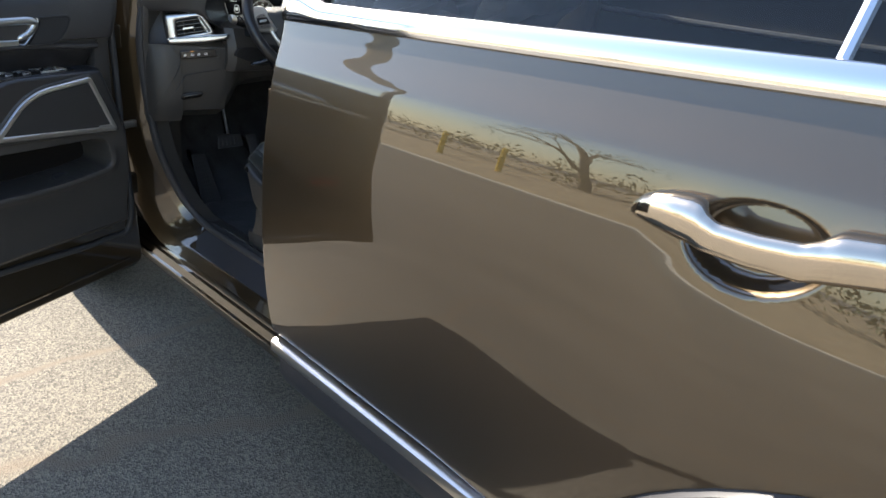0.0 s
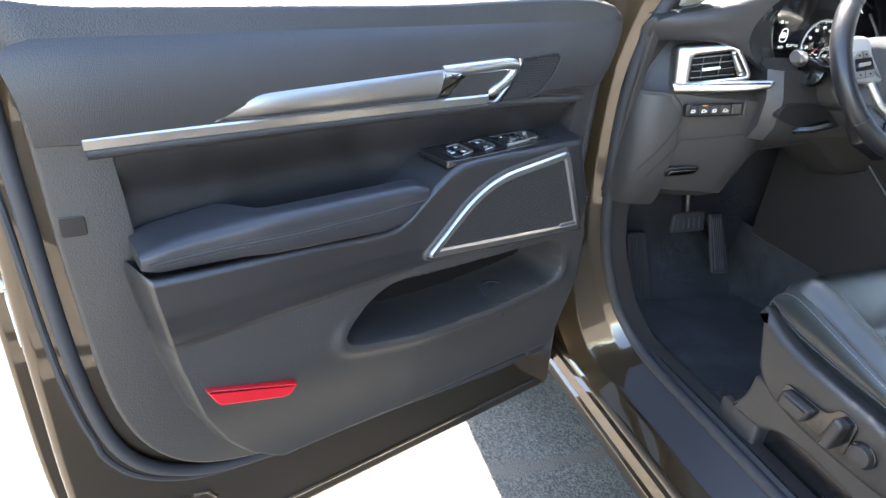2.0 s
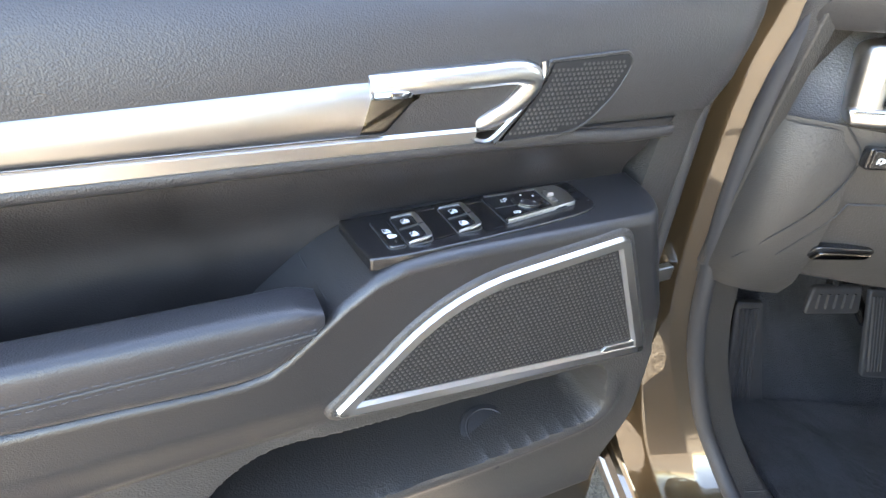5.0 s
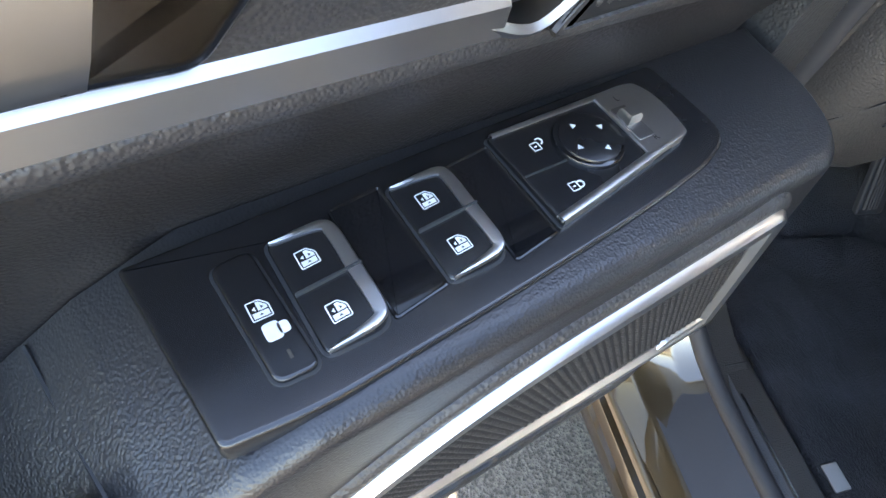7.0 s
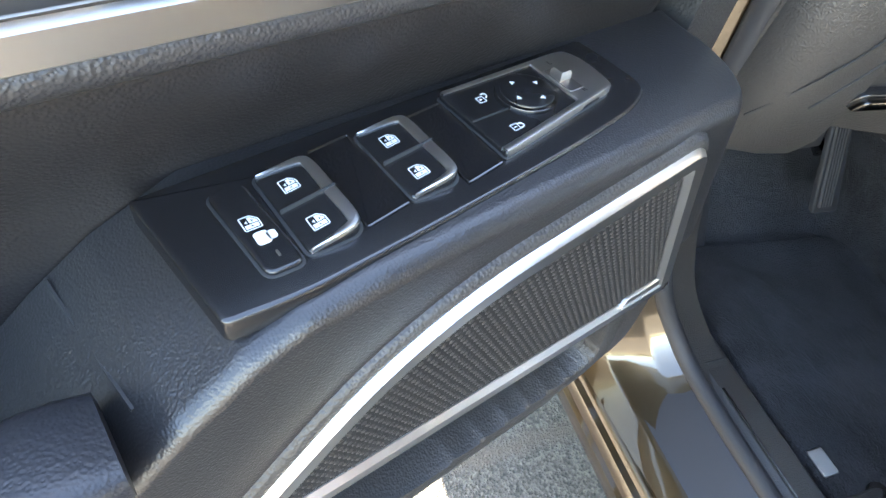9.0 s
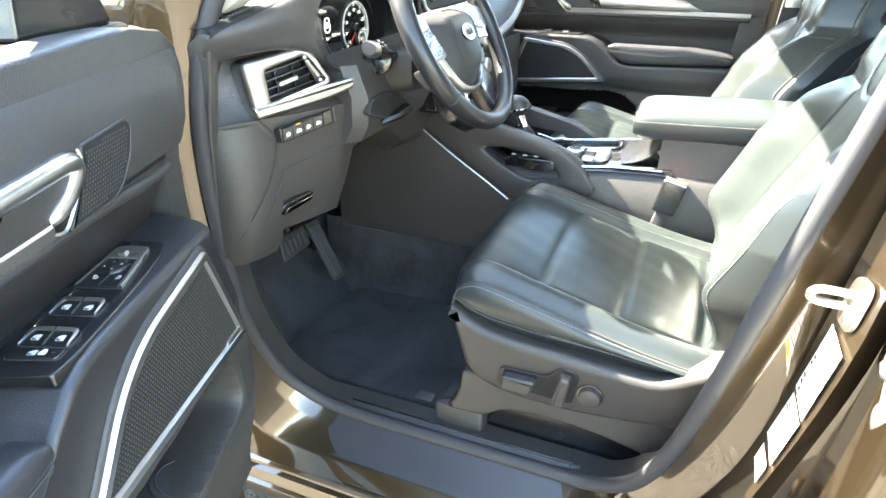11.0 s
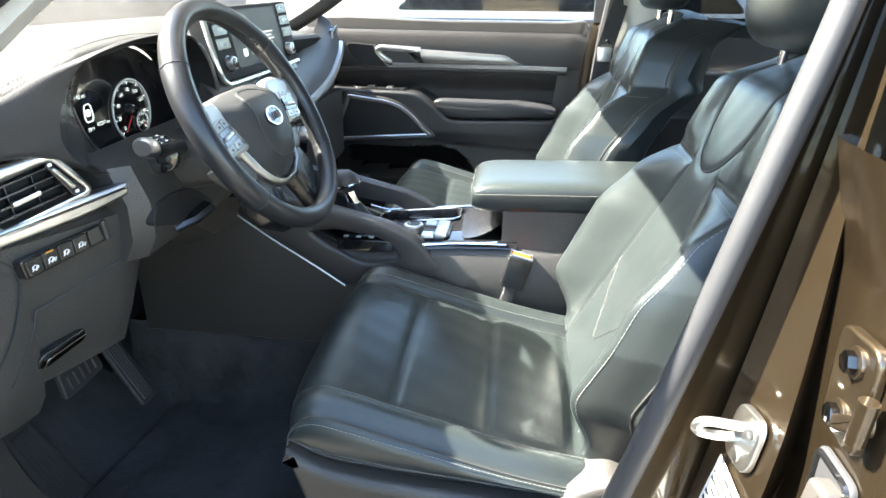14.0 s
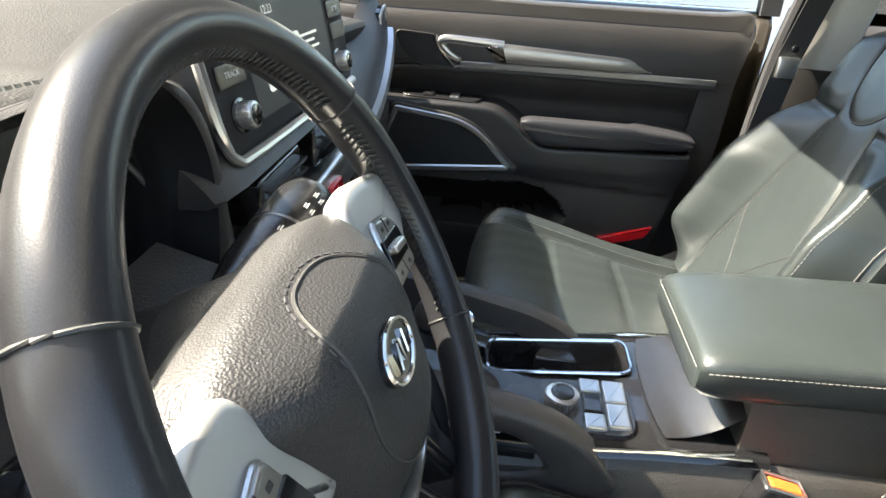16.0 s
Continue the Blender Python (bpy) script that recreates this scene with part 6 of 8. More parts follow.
for i in range(81):
    y = 0.262 + (1.700 - 0.262) * i / 80
    z, x = lerp(TOPZ, y), lerp(TOPX, y)
    lowz = lerp([(0.262, 1.195), (0.40, 1.200), (0.415, z - 0.012), (0.815, z - 0.012), (0.83, 1.205), (1.70, 1.16)], y)
    zf = lerp([(0.262, 1.222), (0.40, 1.262), (0.55, 1.290), (0.90, 1.293), (1.30, 1.286), (1.50, 1.272), (1.70, 1.232)], y)
    back = lerp([(0.262, 0.060), (0.415, 0.05), (0.43, 0.02), (0.80, 0.02), (0.83, 0.05), (1.7, 0.05)], y)
    rows.append([Vector(p) for p in ((x - back, y, lowz), (x - back * 0.3, y, (z + lowz) / 2), (x, y, z - 0.010), (x - 0.004, y, z - 0.003), (x - 0.014, y, z), (x - 0.05, y, z + (zf - z) * 0.10), (x - 0.12, y, z + (zf - z) * 0.35), (x - 0.25, y, z + (zf - z) * 0.8), (0.06, y, zf), (-0.03, y, zf - 0.006), (-0.06, y, zf - 0.05))])
part("dash_pad", loft(rows, closed=False), PADSKIN, DASH, "stitched soft dashboard pad", 50)
line = catmull([(lerp(TOPX, y) - 0.020, y, lerp(TOPZ, y) + 0.0006) for y in (0.27, 0.33, 0.42, 0.50, 0.61, 0.72, 0.80)], 10)
part("stitching", stitches(line), THREAD, DASH)
part("stitching", stitches([p + Vector((-0.006, 0, -0.0005)) for p in line]), THREAD, DASH)
line = catmull([(lerp(TOPX, y) - 0.018, y, lerp(TOPZ, y) + 0.0006) for y in (0.84, 0.95, 1.20, 1.50, 1.68)], 12)
part("stitching", stitches(line), THREAD, DASH)
end = rounded([(0.05, 1.20), (0.30, 1.205), (0.345, 1.235), (0.362, 1.235), (0.352, 1.18), (0.335, 1.10), (0.31, 0.875), (0.05, 0.88)], 0.012, 3)
part("end_cap", slab(end, 0.275, 0.258, 0.004), HARD, DASH, "dark dashboard end cap")
slots = part("defroster_vent", slab(rounded([(0.300, 0.285), (0.365, 0.30), (0.345, 0.365), (0.285, 0.345)], 0.008, 3), 1.228, 1.2515, 0.002, XY), SMOOTH, DASH)
for i in range(4):
    part("slat", rod([(0.300 + i * 0.014, 0.295 + 0.002 * i, 1.2525), (0.291 + i * 0.014, 0.345 + 0.004 * i, 1.2525)], 0.0022, 6), GLOSS, slots)
# cluster hood, face and dials
RIM_A = [(0.545, 1.138), (0.450, 1.165), (0.418, 1.200), (0.418, 1.228), (0.432, 1.252), (0.470, 1.284), (0.526, 1.302), (0.615, 1.308), (0.715, 1.303), (0.770, 1.272), (0.798, 1.225), (0.800, 1.170), (0.790, 1.130)]
RIM_B = [(0.594, 1.131), (0.544, 1.160), (0.524, 1.185), (0.512, 1.215), (0.510, 1.240), (0.525, 1.268), (0.565, 1.286), (0.620, 1.291), (0.700, 1.285), (0.748, 1.262), (0.774, 1.222), (0.780, 1.168), (0.772, 1.128)]
OUT_X = [(0.428, 0.560, 1.112), (0.420, 0.470, 1.152), (0.392, 0.375, 1.198), (0.350, 0.266, 1.198), (0.366, 0.264, 1.232), (0.396, 0.360, 1.262), (0.413, 0.455, 1.289), (0.416, 0.612, 1.306), (0.414, 0.722, 1.298), (0.400, 0.800, 1.276), (0.398, 0.828, 1.230), (0.410, 0.826, 1.170), (0.425, 0.815, 1.110)]
ra = catmull([(0.424, y, z) for y, z in RIM_A], 6)
rb = catmull([(0.374, y, z) for y, z in RIM_B], 6)
ro = catmull(OUT_X, 6)
part("cluster_hood", loft([ra, [a.lerp(b, 0.10) + Vector((-0.001, 0, 0)) for a, b in zip(ra, rb)], [a.lerp(b, 0.5) for a, b in zip(ra, rb)], rb, [b + Vector((-0.03, 0, 0)) for b in rb]], closed=False), SMOOTH, DASH, "satin black instrument hood", 60)
part("dash_face", loft([ro, [o.lerp(a, 0.25) + Vector((0.010, 0, 0)) for o, a in zip(ro, ra)], [o.lerp(a, 0.6) + Vector((0.010, 0, 0)) for o, a in zip(ro, ra)], [o.lerp(a, 0.92) + Vector((0.004, 0, 0)) for o, a in zip(ro, ra)], ra], closed=False), SOFT, DASH, "soft dark dashboard face round the instruments", 60)
part("cluster_edge", rod(rb[2:22], 0.0016, 6), GREYBAR, DASH)
face = rounded([(0.440, 1.128), (0.785, 1.128), (0.780, 1.235), (0.70, 1.285), (0.53, 1.288), (0.450, 1.245)], 0.03, 5)
cl = part("cluster_face", slab(face, 0.31, 0.352, 0.004, YZ), GLOSS, DASH, "dark instrument cluster")
part("cluster_trim", rod(catmull([(0.372, 0.790, 1.13), (0.378, 0.785, 1.20), (0.374, 0.74, 1.255)], 6), 0.0025, 6), SILVER, cl)
for cy, r in [(0.660, 0.047)]:
    ring = [(0.3545, cy + r * math.cos(a), 1.193 + r * math.sin(a)) for a in [2 * math.pi * i / 48 for i in range(48)]]
    dial = part("dial_ring", rod(ring, 0.0016, 6, True, up=Vector((1, 0, 0))), DIALGREY, DASH, "round dial with white numbers and red needle")
    bm = bmesh.new()
    for i in range(49):
        a = math.radians(225 - i * 270 / 48)
        lo = r * (0.84 if i % 6 == 0 else 0.90)
        c, s = -math.cos(a), math.sin(a)
        t = Vector((0, -s, -c)) * 0.0004 * (2 if i % 6 == 0 else 1)
        p0, p1 = Vector((0.3532, cy - lo * c, 1.193 + lo * s)), Vector((0.3532, cy - r * 0.96 * c, 1.193 + r * 0.96 * s))
        bm.faces.new([bm.verts.new(q) for q in (p0 + t, p1 + t, p1 - t, p0 - t)])
    part("tick_marks", bm, LIT_WHITE, dial)
    for k in range(9):
        a = math.radians(225 - k * 270 / 8)
        py, pz = cy + r * 0.68 * math.cos(a), 1.193 + r * 0.68 * math.sin(a)
        text_mesh(str(k * 20 if cy > 0.6 else k), 0.0085, lambda a_, b_, d_, py=py, pz=pz: Vector((0.3534, py + a_, pz + b_)), "dial_number", LIT_WHITE, dial)
    a = math.radians(228)
    part("needle", rod([(0.3565, cy, 1.193), (0.3560, cy + r * 0.8 * math.cos(a), 1.193 + r * 0.8 * math.sin(a))], 0.0009, 6), NEEDLE, dial)
    part("needle_hub", disc((0.353, cy, 1.193), (1, 0, 0), r * 0.20, 0.005, 20, 0.001), GLOSS, dial)
sub = [(0.3552, 0.681 + 0.015 * math.cos(a), 1.172 + 0.015 * math.sin(a)) for a in [2 * math.pi * i / 24 for i in range(24)]]
small = part("sub_dial", rod(sub, 0.0007, 5, True, up=Vector((1, 0, 0))), DIALGREY, DASH, "small fuel dial")
for k in range(9):
    a = math.radians(200 - k * 27)
    part("tick_mark", rod([(0.3554, 0.681 + r * math.cos(a), 1.172 + r * math.sin(a)) for r in (0.0105, 0.0135)], 0.0005, 4), LIT_WHITE, small)
part("small_needle", rod([(0.3558, 0.681, 1.172), (0.3558, 0.688, 1.164)], 0.0007, 5), NEEDLE, small)
disp = part("trip_display", slab(rounded([(0.525, 1.165), (0.606, 1.165), (0.606, 1.248), (0.525, 1.248)], 0.004, 3), 0.350, 0.3528, 0.0004, YZ), GLOSS, DASH)
part("car_sign", rod([(0.3534, p.x, p.y) for p in rounded([(0.556, 1.197), (0.570, 1.197), (0.572, 1.206), (0.569, 1.221), (0.557, 1.221), (0.554, 1.206)], 0.004, 3)], 0.0009, 5, True, up=Vector((1, 0, 0))), LIT_WHITE, disp)
part("roof_sign", slab(rounded([(0.558, 1.204), (0.568, 1.204), (0.568, 1.214), (0.558, 1.214)], 0.003, 3), 0.3525, 0.3532, 0.0002, YZ), LIT_WHITE, disp)
text_mesh("148 mi", 0.0085, lambda a_, b_, d_: Vector((0.3535, 0.552 + a_, 1.233 + b_)), "range_text", LIT_WHITE, disp)
text_mesh("78°F", 0.0075, lambda a_, b_, d_: Vector((0.3535, 0.562 + a_, 1.186 + b_)), "status_text", LIT_WHITE, disp)
text_mesh("82287 mi", 0.0075, lambda a_, b_, d_: Vector((0.3535, 0.590 + a_, 1.190 + b_)), "distance_text", LIT_WHITE, disp)
# side vent in its silver surround
def vent_at(a, b, d):
    """On the slanted vent face: a across from its outer end, b up, d out of it."""
    base = Vector((0.362, 0.312, 1.103))
    ax = Vector((0.082, 0.150, 0.028)).normalized()
    n = Vector((0.150, -0.082, 0.03)).normalized()
    return base + ax * a + Vector((-0.10, 0.0, 1.0)).normalized() * b + n * d


mouth = [(0.037, 0.063), (0.108, 0.068), (0.137, 0.021), (0.037, 0.016)]
outer = [(0.001, 0.087), (0.114, 0.083), (0.150, 0.014), (0.006, -0.001)]
ring_of = lambda k, r: rounded([(o[0] + (m[0] - o[0]) * k, o[1] + (m[1] - o[1]) * k) for o, m in zip(outer, mouth)], r, 5)
hole = rounded(mouth, 0.006, 5)
rs = [[vent_at(p[0], p[1], d) for p in ring_of(k, r)] for k, r, d in ((0.0, 0.016, -0.030), (0.0, 0.016, -0.004), (0.10, 0.015, 0.003), (0.35, 0.012, 0.0090), (0.70, 0.009, 0.0105), (0.93, 0.007, 0.0095), (1.0, 0.006, 0.0070), (1.0, 0.006, -0.020))]
vent = part("side_vent", loft(rs, False, False), SILVER, DASH, "satin silver vent surround with black louvres", 50)
bar = rounded([(0.004, 0.017), (0.100, 0.0165), (0.187, 0.0105), (0.183, -0.0045), (0.130, -0.0090), (0.012, -0.0020)], [0.006, 0.05, 0.005, 0.006, 0.03, 0.006], 4)
part("vent_bar", slab(bar, -0.020, 0.0125, 0.006, vent_at, n=4), SILVER, vent)
part("vent_throat", slab(hole, -0.026, -0.018, 0.001, vent_at), MATTE_BLACK, vent)
for i in range(4):
    b = 0.022 + i * 0.0118
    part("louvre", slab([(0.038, b), (0.116 - i * 0.004, b + 0.003), (0.116 - i * 0.004, b + 0.0055), (0.038, b + 0.0025)], -0.016, 0.004, 0.0006, vent_at), SMOOTH, vent)
for a in (0.058, 0.088):
    part("vane", slab([(a, 0.018), (a + 0.0016, 0.018), (a + 0.0016, 0.064), (a, 0.064)], -0.018, -0.006, 0.0004, vent_at), SMOOTH, vent)
part("louvre_tab", slab(rounded([(0.056, 0.034), (0.088, 0.036), (0.088, 0.042), (0.056, 0.040)], 0.002, 2), 0.0, 0.010, 0.001, vent_at), SILVER, vent)
part("thumbwheel_panel", slab(rounded([(0.106, 0.067), (0.1005, 0.0655), (0.120, 0.0205), (0.136, 0.0220)], 0.003, 3), -0.010, 0.0080, 0.001, vent_at), SMOOTH, vent)
part("thumbwheel", slab(rounded([(0.109, 0.060), (0.105, 0.0585), (0.121, 0.0290), (0.1265, 0.0300)], 0.002, 3), 0.004, 0.0115, 0.0015, vent_at), SILVER, vent, "silver thumbwheel")
for a, b in ((0.1060, 0.0640), (0.1255, 0.0245)):
    part("wheel_sign", slab(rounded([(a - 0.0025, b - 0.002), (a + 0.0025, b - 0.002), (a + 0.0025, b + 0.002), (a - 0.0025, b + 0.002)], 0.001, 2), 0.0075, 0.0084, 0.0002, vent_at), WHITE, vent)
# switch row under the vent
def row_at(a, b, d):
    base = Vector((0.389, 0.352, 1.056))
    ax = Vector((0.040, 0.118, 0.004)).normalized()
    n = Vector((0.118, -0.040, 0.02)).normalized()
    return base + ax * a + Vector((0, 0, 1)) * b + n * d


row_b = lambda a: 0.0075 + 0.07 * a
row = part("assist_switch", slab(rounded([(-0.006, 0.005), (0.100, 0.0125), (0.096, 0.0375), (-0.008, 0.030)], 0.004, 3), -0.010, 0.006, 0.002, row_at), GLOSS, DASH, "row of four black driver assist switches")
for i in range(4):
    a = -0.003 + i * 0.0198
    part("key", slab(rounded([(a, row_b(a)), (a + 0.0188, row_b(a + 0.0188)), (a + 0.0186, row_b(a) + 0.0215), (a - 0.0008, row_b(a) + 0.0205)], 0.002, 2), 0.004, 0.0085, 0.001, row_at), SMOOTH, row)
    c, d = a + 0.0092, row_b(a) + 0.010
    bm = rod([row_at(c + 0.0036 * math.cos(q), d + 0.0026 * math.sin(q), 0.0087) for q in [2 * math.pi * k / 10 for k in range(10)]], 0.0006, 5, True, up=Vector((1, 0, 0)))
    for k in range(2 + i % 2):
        rod([row_at(c - 0.004 + 0.004 * k, d - 0.004, 0.0087), row_at(c - 0.002 + 0.004 * k, d + 0.001, 0.0087)], 0.0007, 4, bm=bm)
    part("key_sign", bm, WHITE, row)
part("lamp_mark", slab([(0.0215, 0.0275), (0.0305, 0.0280), (0.0305, 0.0300), (0.0215, 0.0295)], 0.008, 0.0088, 0.0002, row_at), AMBER, row)
part("blank_cap", slab(rounded([(0.0770, 0.0130), (0.0945, 0.0142), (0.0935, 0.0355), (0.0765, 0.0345)], 0.002, 2), 0.004, 0.0085, 0.001, row_at), SMOOTH, row)
part("row_end", slab(rounded([(0.100, 0.010), (0.109, 0.011), (0.106, 0.0400), (0.098, 0.0390)], 0.004, 3), -0.010, 0.0075, 0.003, row_at), HARD, row)
# knee panel with its cut line and hood release
for pts in ([(0.366, 0.328, 1.100), (0.376, 0.347, 1.075), (0.377, 0.348, 1.044), (0.375, 0.324, 1.000), (0.362, 0.296, 0.957), (0.337, 0.274, 0.910)], [(0.376, 0.362, 1.010), (0.399, 0.406, 1.021), (0.426, 0.469, 1.035)], [(0.376, 0.362, 1.010), (0.377, 0.345, 0.985), (0.366, 0.308, 0.934)]):
    part("panel_gap", rod(catmull(pts, 4), 0.0013, 5), DARKPRINT, DASH)
knee_at = lambda a, b, d: Vector((0.374 + (a - 0.345) * 0.27 + (b - 0.948) * 0.4 + d, a, b))
part("release_recess", slab(rounded([(0.340, 0.930), (0.404, 0.942), (0.408, 0.962), (0.346, 0.954)], 0.008, 3), -0.010, 0.0030, 0.002, knee_at), SMOOTH, DASH)
part("hood_release", slab(rounded([(0.346, 0.934), (0.400, 0.946), (0.403, 0.957), (0.350, 0.948)], 0.004, 3), 0.0, 0.009, 0.003, knee_at), LEVER, DASH, "grey hood release lever")
end = [[Vector((x, y, z)) for y, x in ((0.258, x0), (0.262, x0 + 0.030), (0.285, x0 + 0.058), (0.315, x0 + 0.072), (0.350, x0 + 0.078))] for z, x0 in ((1.095, 0.290), (1.06, 0.296), (1.00, 0.300), (0.94, 0.296), (0.89, 0.286), (0.862, 0.270))]
part("knee_bolster", loft(end, closed=False), HARD, DASH, "rounded dark knee bolster", 60)
shroud = []
for i in range(9):
    f = i / 8
    x = 0.36 + 0.15 * f
    w, h = 0.085 - 0.022 * f, 0.046 - 0.004 * f
    c = 1.114 + 0.026 * f
    shroud.append([Vector((x, 0.638 + w * math.copysign(abs(math.cos(a)) ** 0.7, math.cos(a)), c + h * math.copysign(abs(math.sin(a)) ** 0.7, math.sin(a)))) for a in [2 * math.pi * j / 24 for j in range(24)]])
part("column_shroud", loft(shroud), HARD, DASH, "grey steering column shroud")
under = [[Vector((x - 0.02 * (y < 0.49), y, z)) for x, z in ((0.40, 1.175), (0.450, 1.160), (0.468, 1.110), (0.466, 1.060), (0.450, 1.030), (0.36, 1.010))] for y in (0.470, 0.490, 0.560, 0.725, 0.750)]
part("column_cover", loft(under), HARD, DASH, "dark grey steering column cover")
# flat black plate on the cover, coloured in for a shaded hollow
part("column_shade_plate", slab(rounded([(0.492, 1.104), (0.545, 1.108), (0.591, 1.098), (0.647, 1.059), (0.575, 1.046), (0.480, 1.080)], [0.01, 0.03, 0.02, 0.008, 0.01, 0.01], 4), 0.40, 0.474, 0.002, YZ), MATTE_BLACK, DASH, "flat black plate painting the shade under the steering column")
part("tilt_lever", sweep([(0.460, 0.545, 1.052), (0.482, 0.565, 1.060), (0.496, 0.590, 1.072)], [(-0.012, -0.005), (0.012, -0.005), (0.014, 0.0), (0.010, 0.006), (-0.010, 0.006)]), SMOOTH, DASH, "black tilt lever")
# centre screen
def scr(a, b, d):
    """On the tilted screen: a across from its driver's edge, b up from its lower edge, d out of it."""
    return Vector((0.418, 0.832, 1.206)) + Vector((0.022, 0.300, 0)).normalized() * a + Vector((-0.20, 0.01, 1)).normalized() * b + Vector((1, -0.07, 0.20)).normalized() * d


body = rounded([(0.0, 0.0), (0.330, 0.004), (0.338, 0.128), (0.006, 0.128)], [0.020, 0.015, 0.010, 0.010], 5)
sc = part("centre_screen", slab(body, -0.030, 0.006, 0.004, scr), MATTE_BLACK, DASH, "wide centre screen in a silver frame")
part("screen_frame", rod(catmull([scr(0.000, 0.128, 0.004), scr(-0.002, 0.06, 0.006), scr(0.000, 0.016, 0.007), (scr(0.010, 0.000, 0.008)), scr(0.035, -0.004, 0.008), scr(0.18, -0.002, 0.008), scr(0.325, 0.002, 0.007)], 6), 0.0048, 8), SILVER, sc)
part("display", slab(rounded([(0.072, 0.018), (0.270, 0.020), (0.272, 0.120), (0.072, 0.120)], 0.003, 2), 0.004, 0.0068, 0.0004, scr), LIT_DIM, sc)
text_mesh("12:23", 0.011, lambda a_, b_, d_: scr(0.130 + a_, 0.106 + b_, 0.0074), "clock_text", LIT_WHITE, sc)
for i, (a, b) in enumerate(((0.100, 0.070), (0.135, 0.070), (0.175, 0.066), (0.100, 0.036), (0.135, 0.036))):
    part("screen_sign", slab(rounded([(a, b), (a + 0.016, b), (a + 0.016, b + 0.014), (a, b + 0.014)], 0.004, 3), 0.006, 0.0074, 0.0002, scr), LIT_WHITE, sc)
for i in range(4):
    part("screen_line", slab([(0.185, 0.072 - i * 0.007), (0.240 - 0.01 * (i % 2), 0.072 - i * 0.007), (0.240 - 0.01 * (i % 2), 0.0745 - i * 0.007), (0.185, 0.0745 - i * 0.007)], 0.006, 0.0073, 0.0001, scr), LIT_WHITE, sc)
for col, words in ((0.014, ("MAP", "SEEK", "TRACK")), (0.282, ("MEDIA", "SETUP", "STAR"))):
    for i, wd in enumerate(words):
        b = 0.104 - i * 0.024
        kk = part("screen_key", slab(rounded([(col, b), (col + 0.046, b), (col + 0.046, b + 0.019), (col, b + 0.019)], 0.002, 2), 0.004, 0.0085, 0.001, scr), SMOOTH, sc)
        if wd != "STAR":
            o = text_mesh(wd, 0.0075, lambda a_, b_, d_, c0=col + 0.023, b0=b + 0.0095: scr(c0 + a_, b0 + b_, 0.0090), "key_text", WHITE, sc)
out = scr(0, 0, 1) - scr(0, 0, 0)
for a in (0.037, 0.288):
    kn = part("screen_knob", disc(scr(a, 0.031, 0.005), out, 0.0112, 0.016, 32, 0.0015), SILVER, sc, "knurled silver knob")
    part("knob_ring", disc(scr(a, 0.031, 0.005), out, 0.0150, 0.003, 32, 0.001), GLOSS, kn)
    bm = bmesh.new()
    for i in range(30):
        an = 2 * math.pi * i / 30
        rod([scr(a + 0.0113 * math.cos(an), 0.031 + 0.0113 * math.sin(an), d) for d in (0.009, 0.019)], 0.0006, 4, bm=bm)
    part("knurling", bm, SILVER, kn)
    part("knob_cap", disc(scr(a, 0.031, 0.0205), out, 0.0088, 0.0012, 24, 0.0005), GLOSS, kn)
# soft dash panel under and beside the screen
sec = ((0.36, 1.232), (0.398, 1.226), (0.416, 1.214), (0.430, 1.200), (0.438, 1.190), (0.430, 1.184), (0.36, 1.180))
part("centre_dash_panel", loft([[Vector((x - d, y, z)) for x, z in sec] for y, d in ((0.790, 0.010), (0.800, 0.004), (0.83, 0.0), (1.00, -0.004), (1.16, -0.004), (1.19, 0.004))]), SOFT, DASH, "soft dark panel under the screen", 60)
# centre vents, silver fascia, hazard switch and climate keys
for y0, y1 in ((0.850, 0.960), (1.010, 1.120)):
    v = part("centre_vent", slab(rounded([(y0, 1.140), (y1, 1.140), (y1, 1.186), (y0, 1.186)], 0.006, 3), 0.40, 0.440, 0.003, YZ), GLOSS, DASH, "black centre air vent")
    for i in range(3):
        part("louvre", box(0.438, 0.450, y0 + 0.006, y1 - 0.006, 1.149 + i * 0.012, 1.152 + i * 0.012, 0.001), SMOOTH, v)
    part("louvre_tab", box(0.442, 0.456, (y0 + y1) / 2 - 0.014, (y0 + y1) / 2 + 0.014, 1.160, 1.167, 0.002), SILVER, v)
fas = rounded([(0.800, 1.082), (1.170, 1.082), (1.170, 1.134), (0.800, 1.134)], 0.006, 3)
fs = part("silver_fascia", slab(fas, 0.41, 0.452, 0.006, YZ), SILVER, DASH, "satin silver centre fascia")
part("hazard_switch", slab(rounded([(1.012, 1.092), (1.062, 1.092), (1.060, 1.116), (1.014, 1.116)], 0.004, 3), 0.448, 0.458, 0.002, YZ), RED, fs, "red hazard switch")
bm = bmesh.new()
bm.faces.new([bm.verts.new(q) for q in ((0.4584, 1.030, 1.099), (0.4584, 1.044, 1.099), (0.4584, 1.037, 1.111))])
part("triangle_sign", bm, WHITE, fs)
cp = part("climate_panel", slab(rounded([(0.820, 0.995), (1.150, 0.995), (1.160, 1.076), (0.810, 1.076)], 0.010, 3), 0.40, 0.456, 0.006, YZ), GLOSS, DASH, "gloss black climate panel")
for y in (0.852, 1.120):
    part("climate_knob", disc((0.455, y, 1.048), (1, 0, 0.2), 0.019, 0.020, 28, 0.003), SILVER, cp)
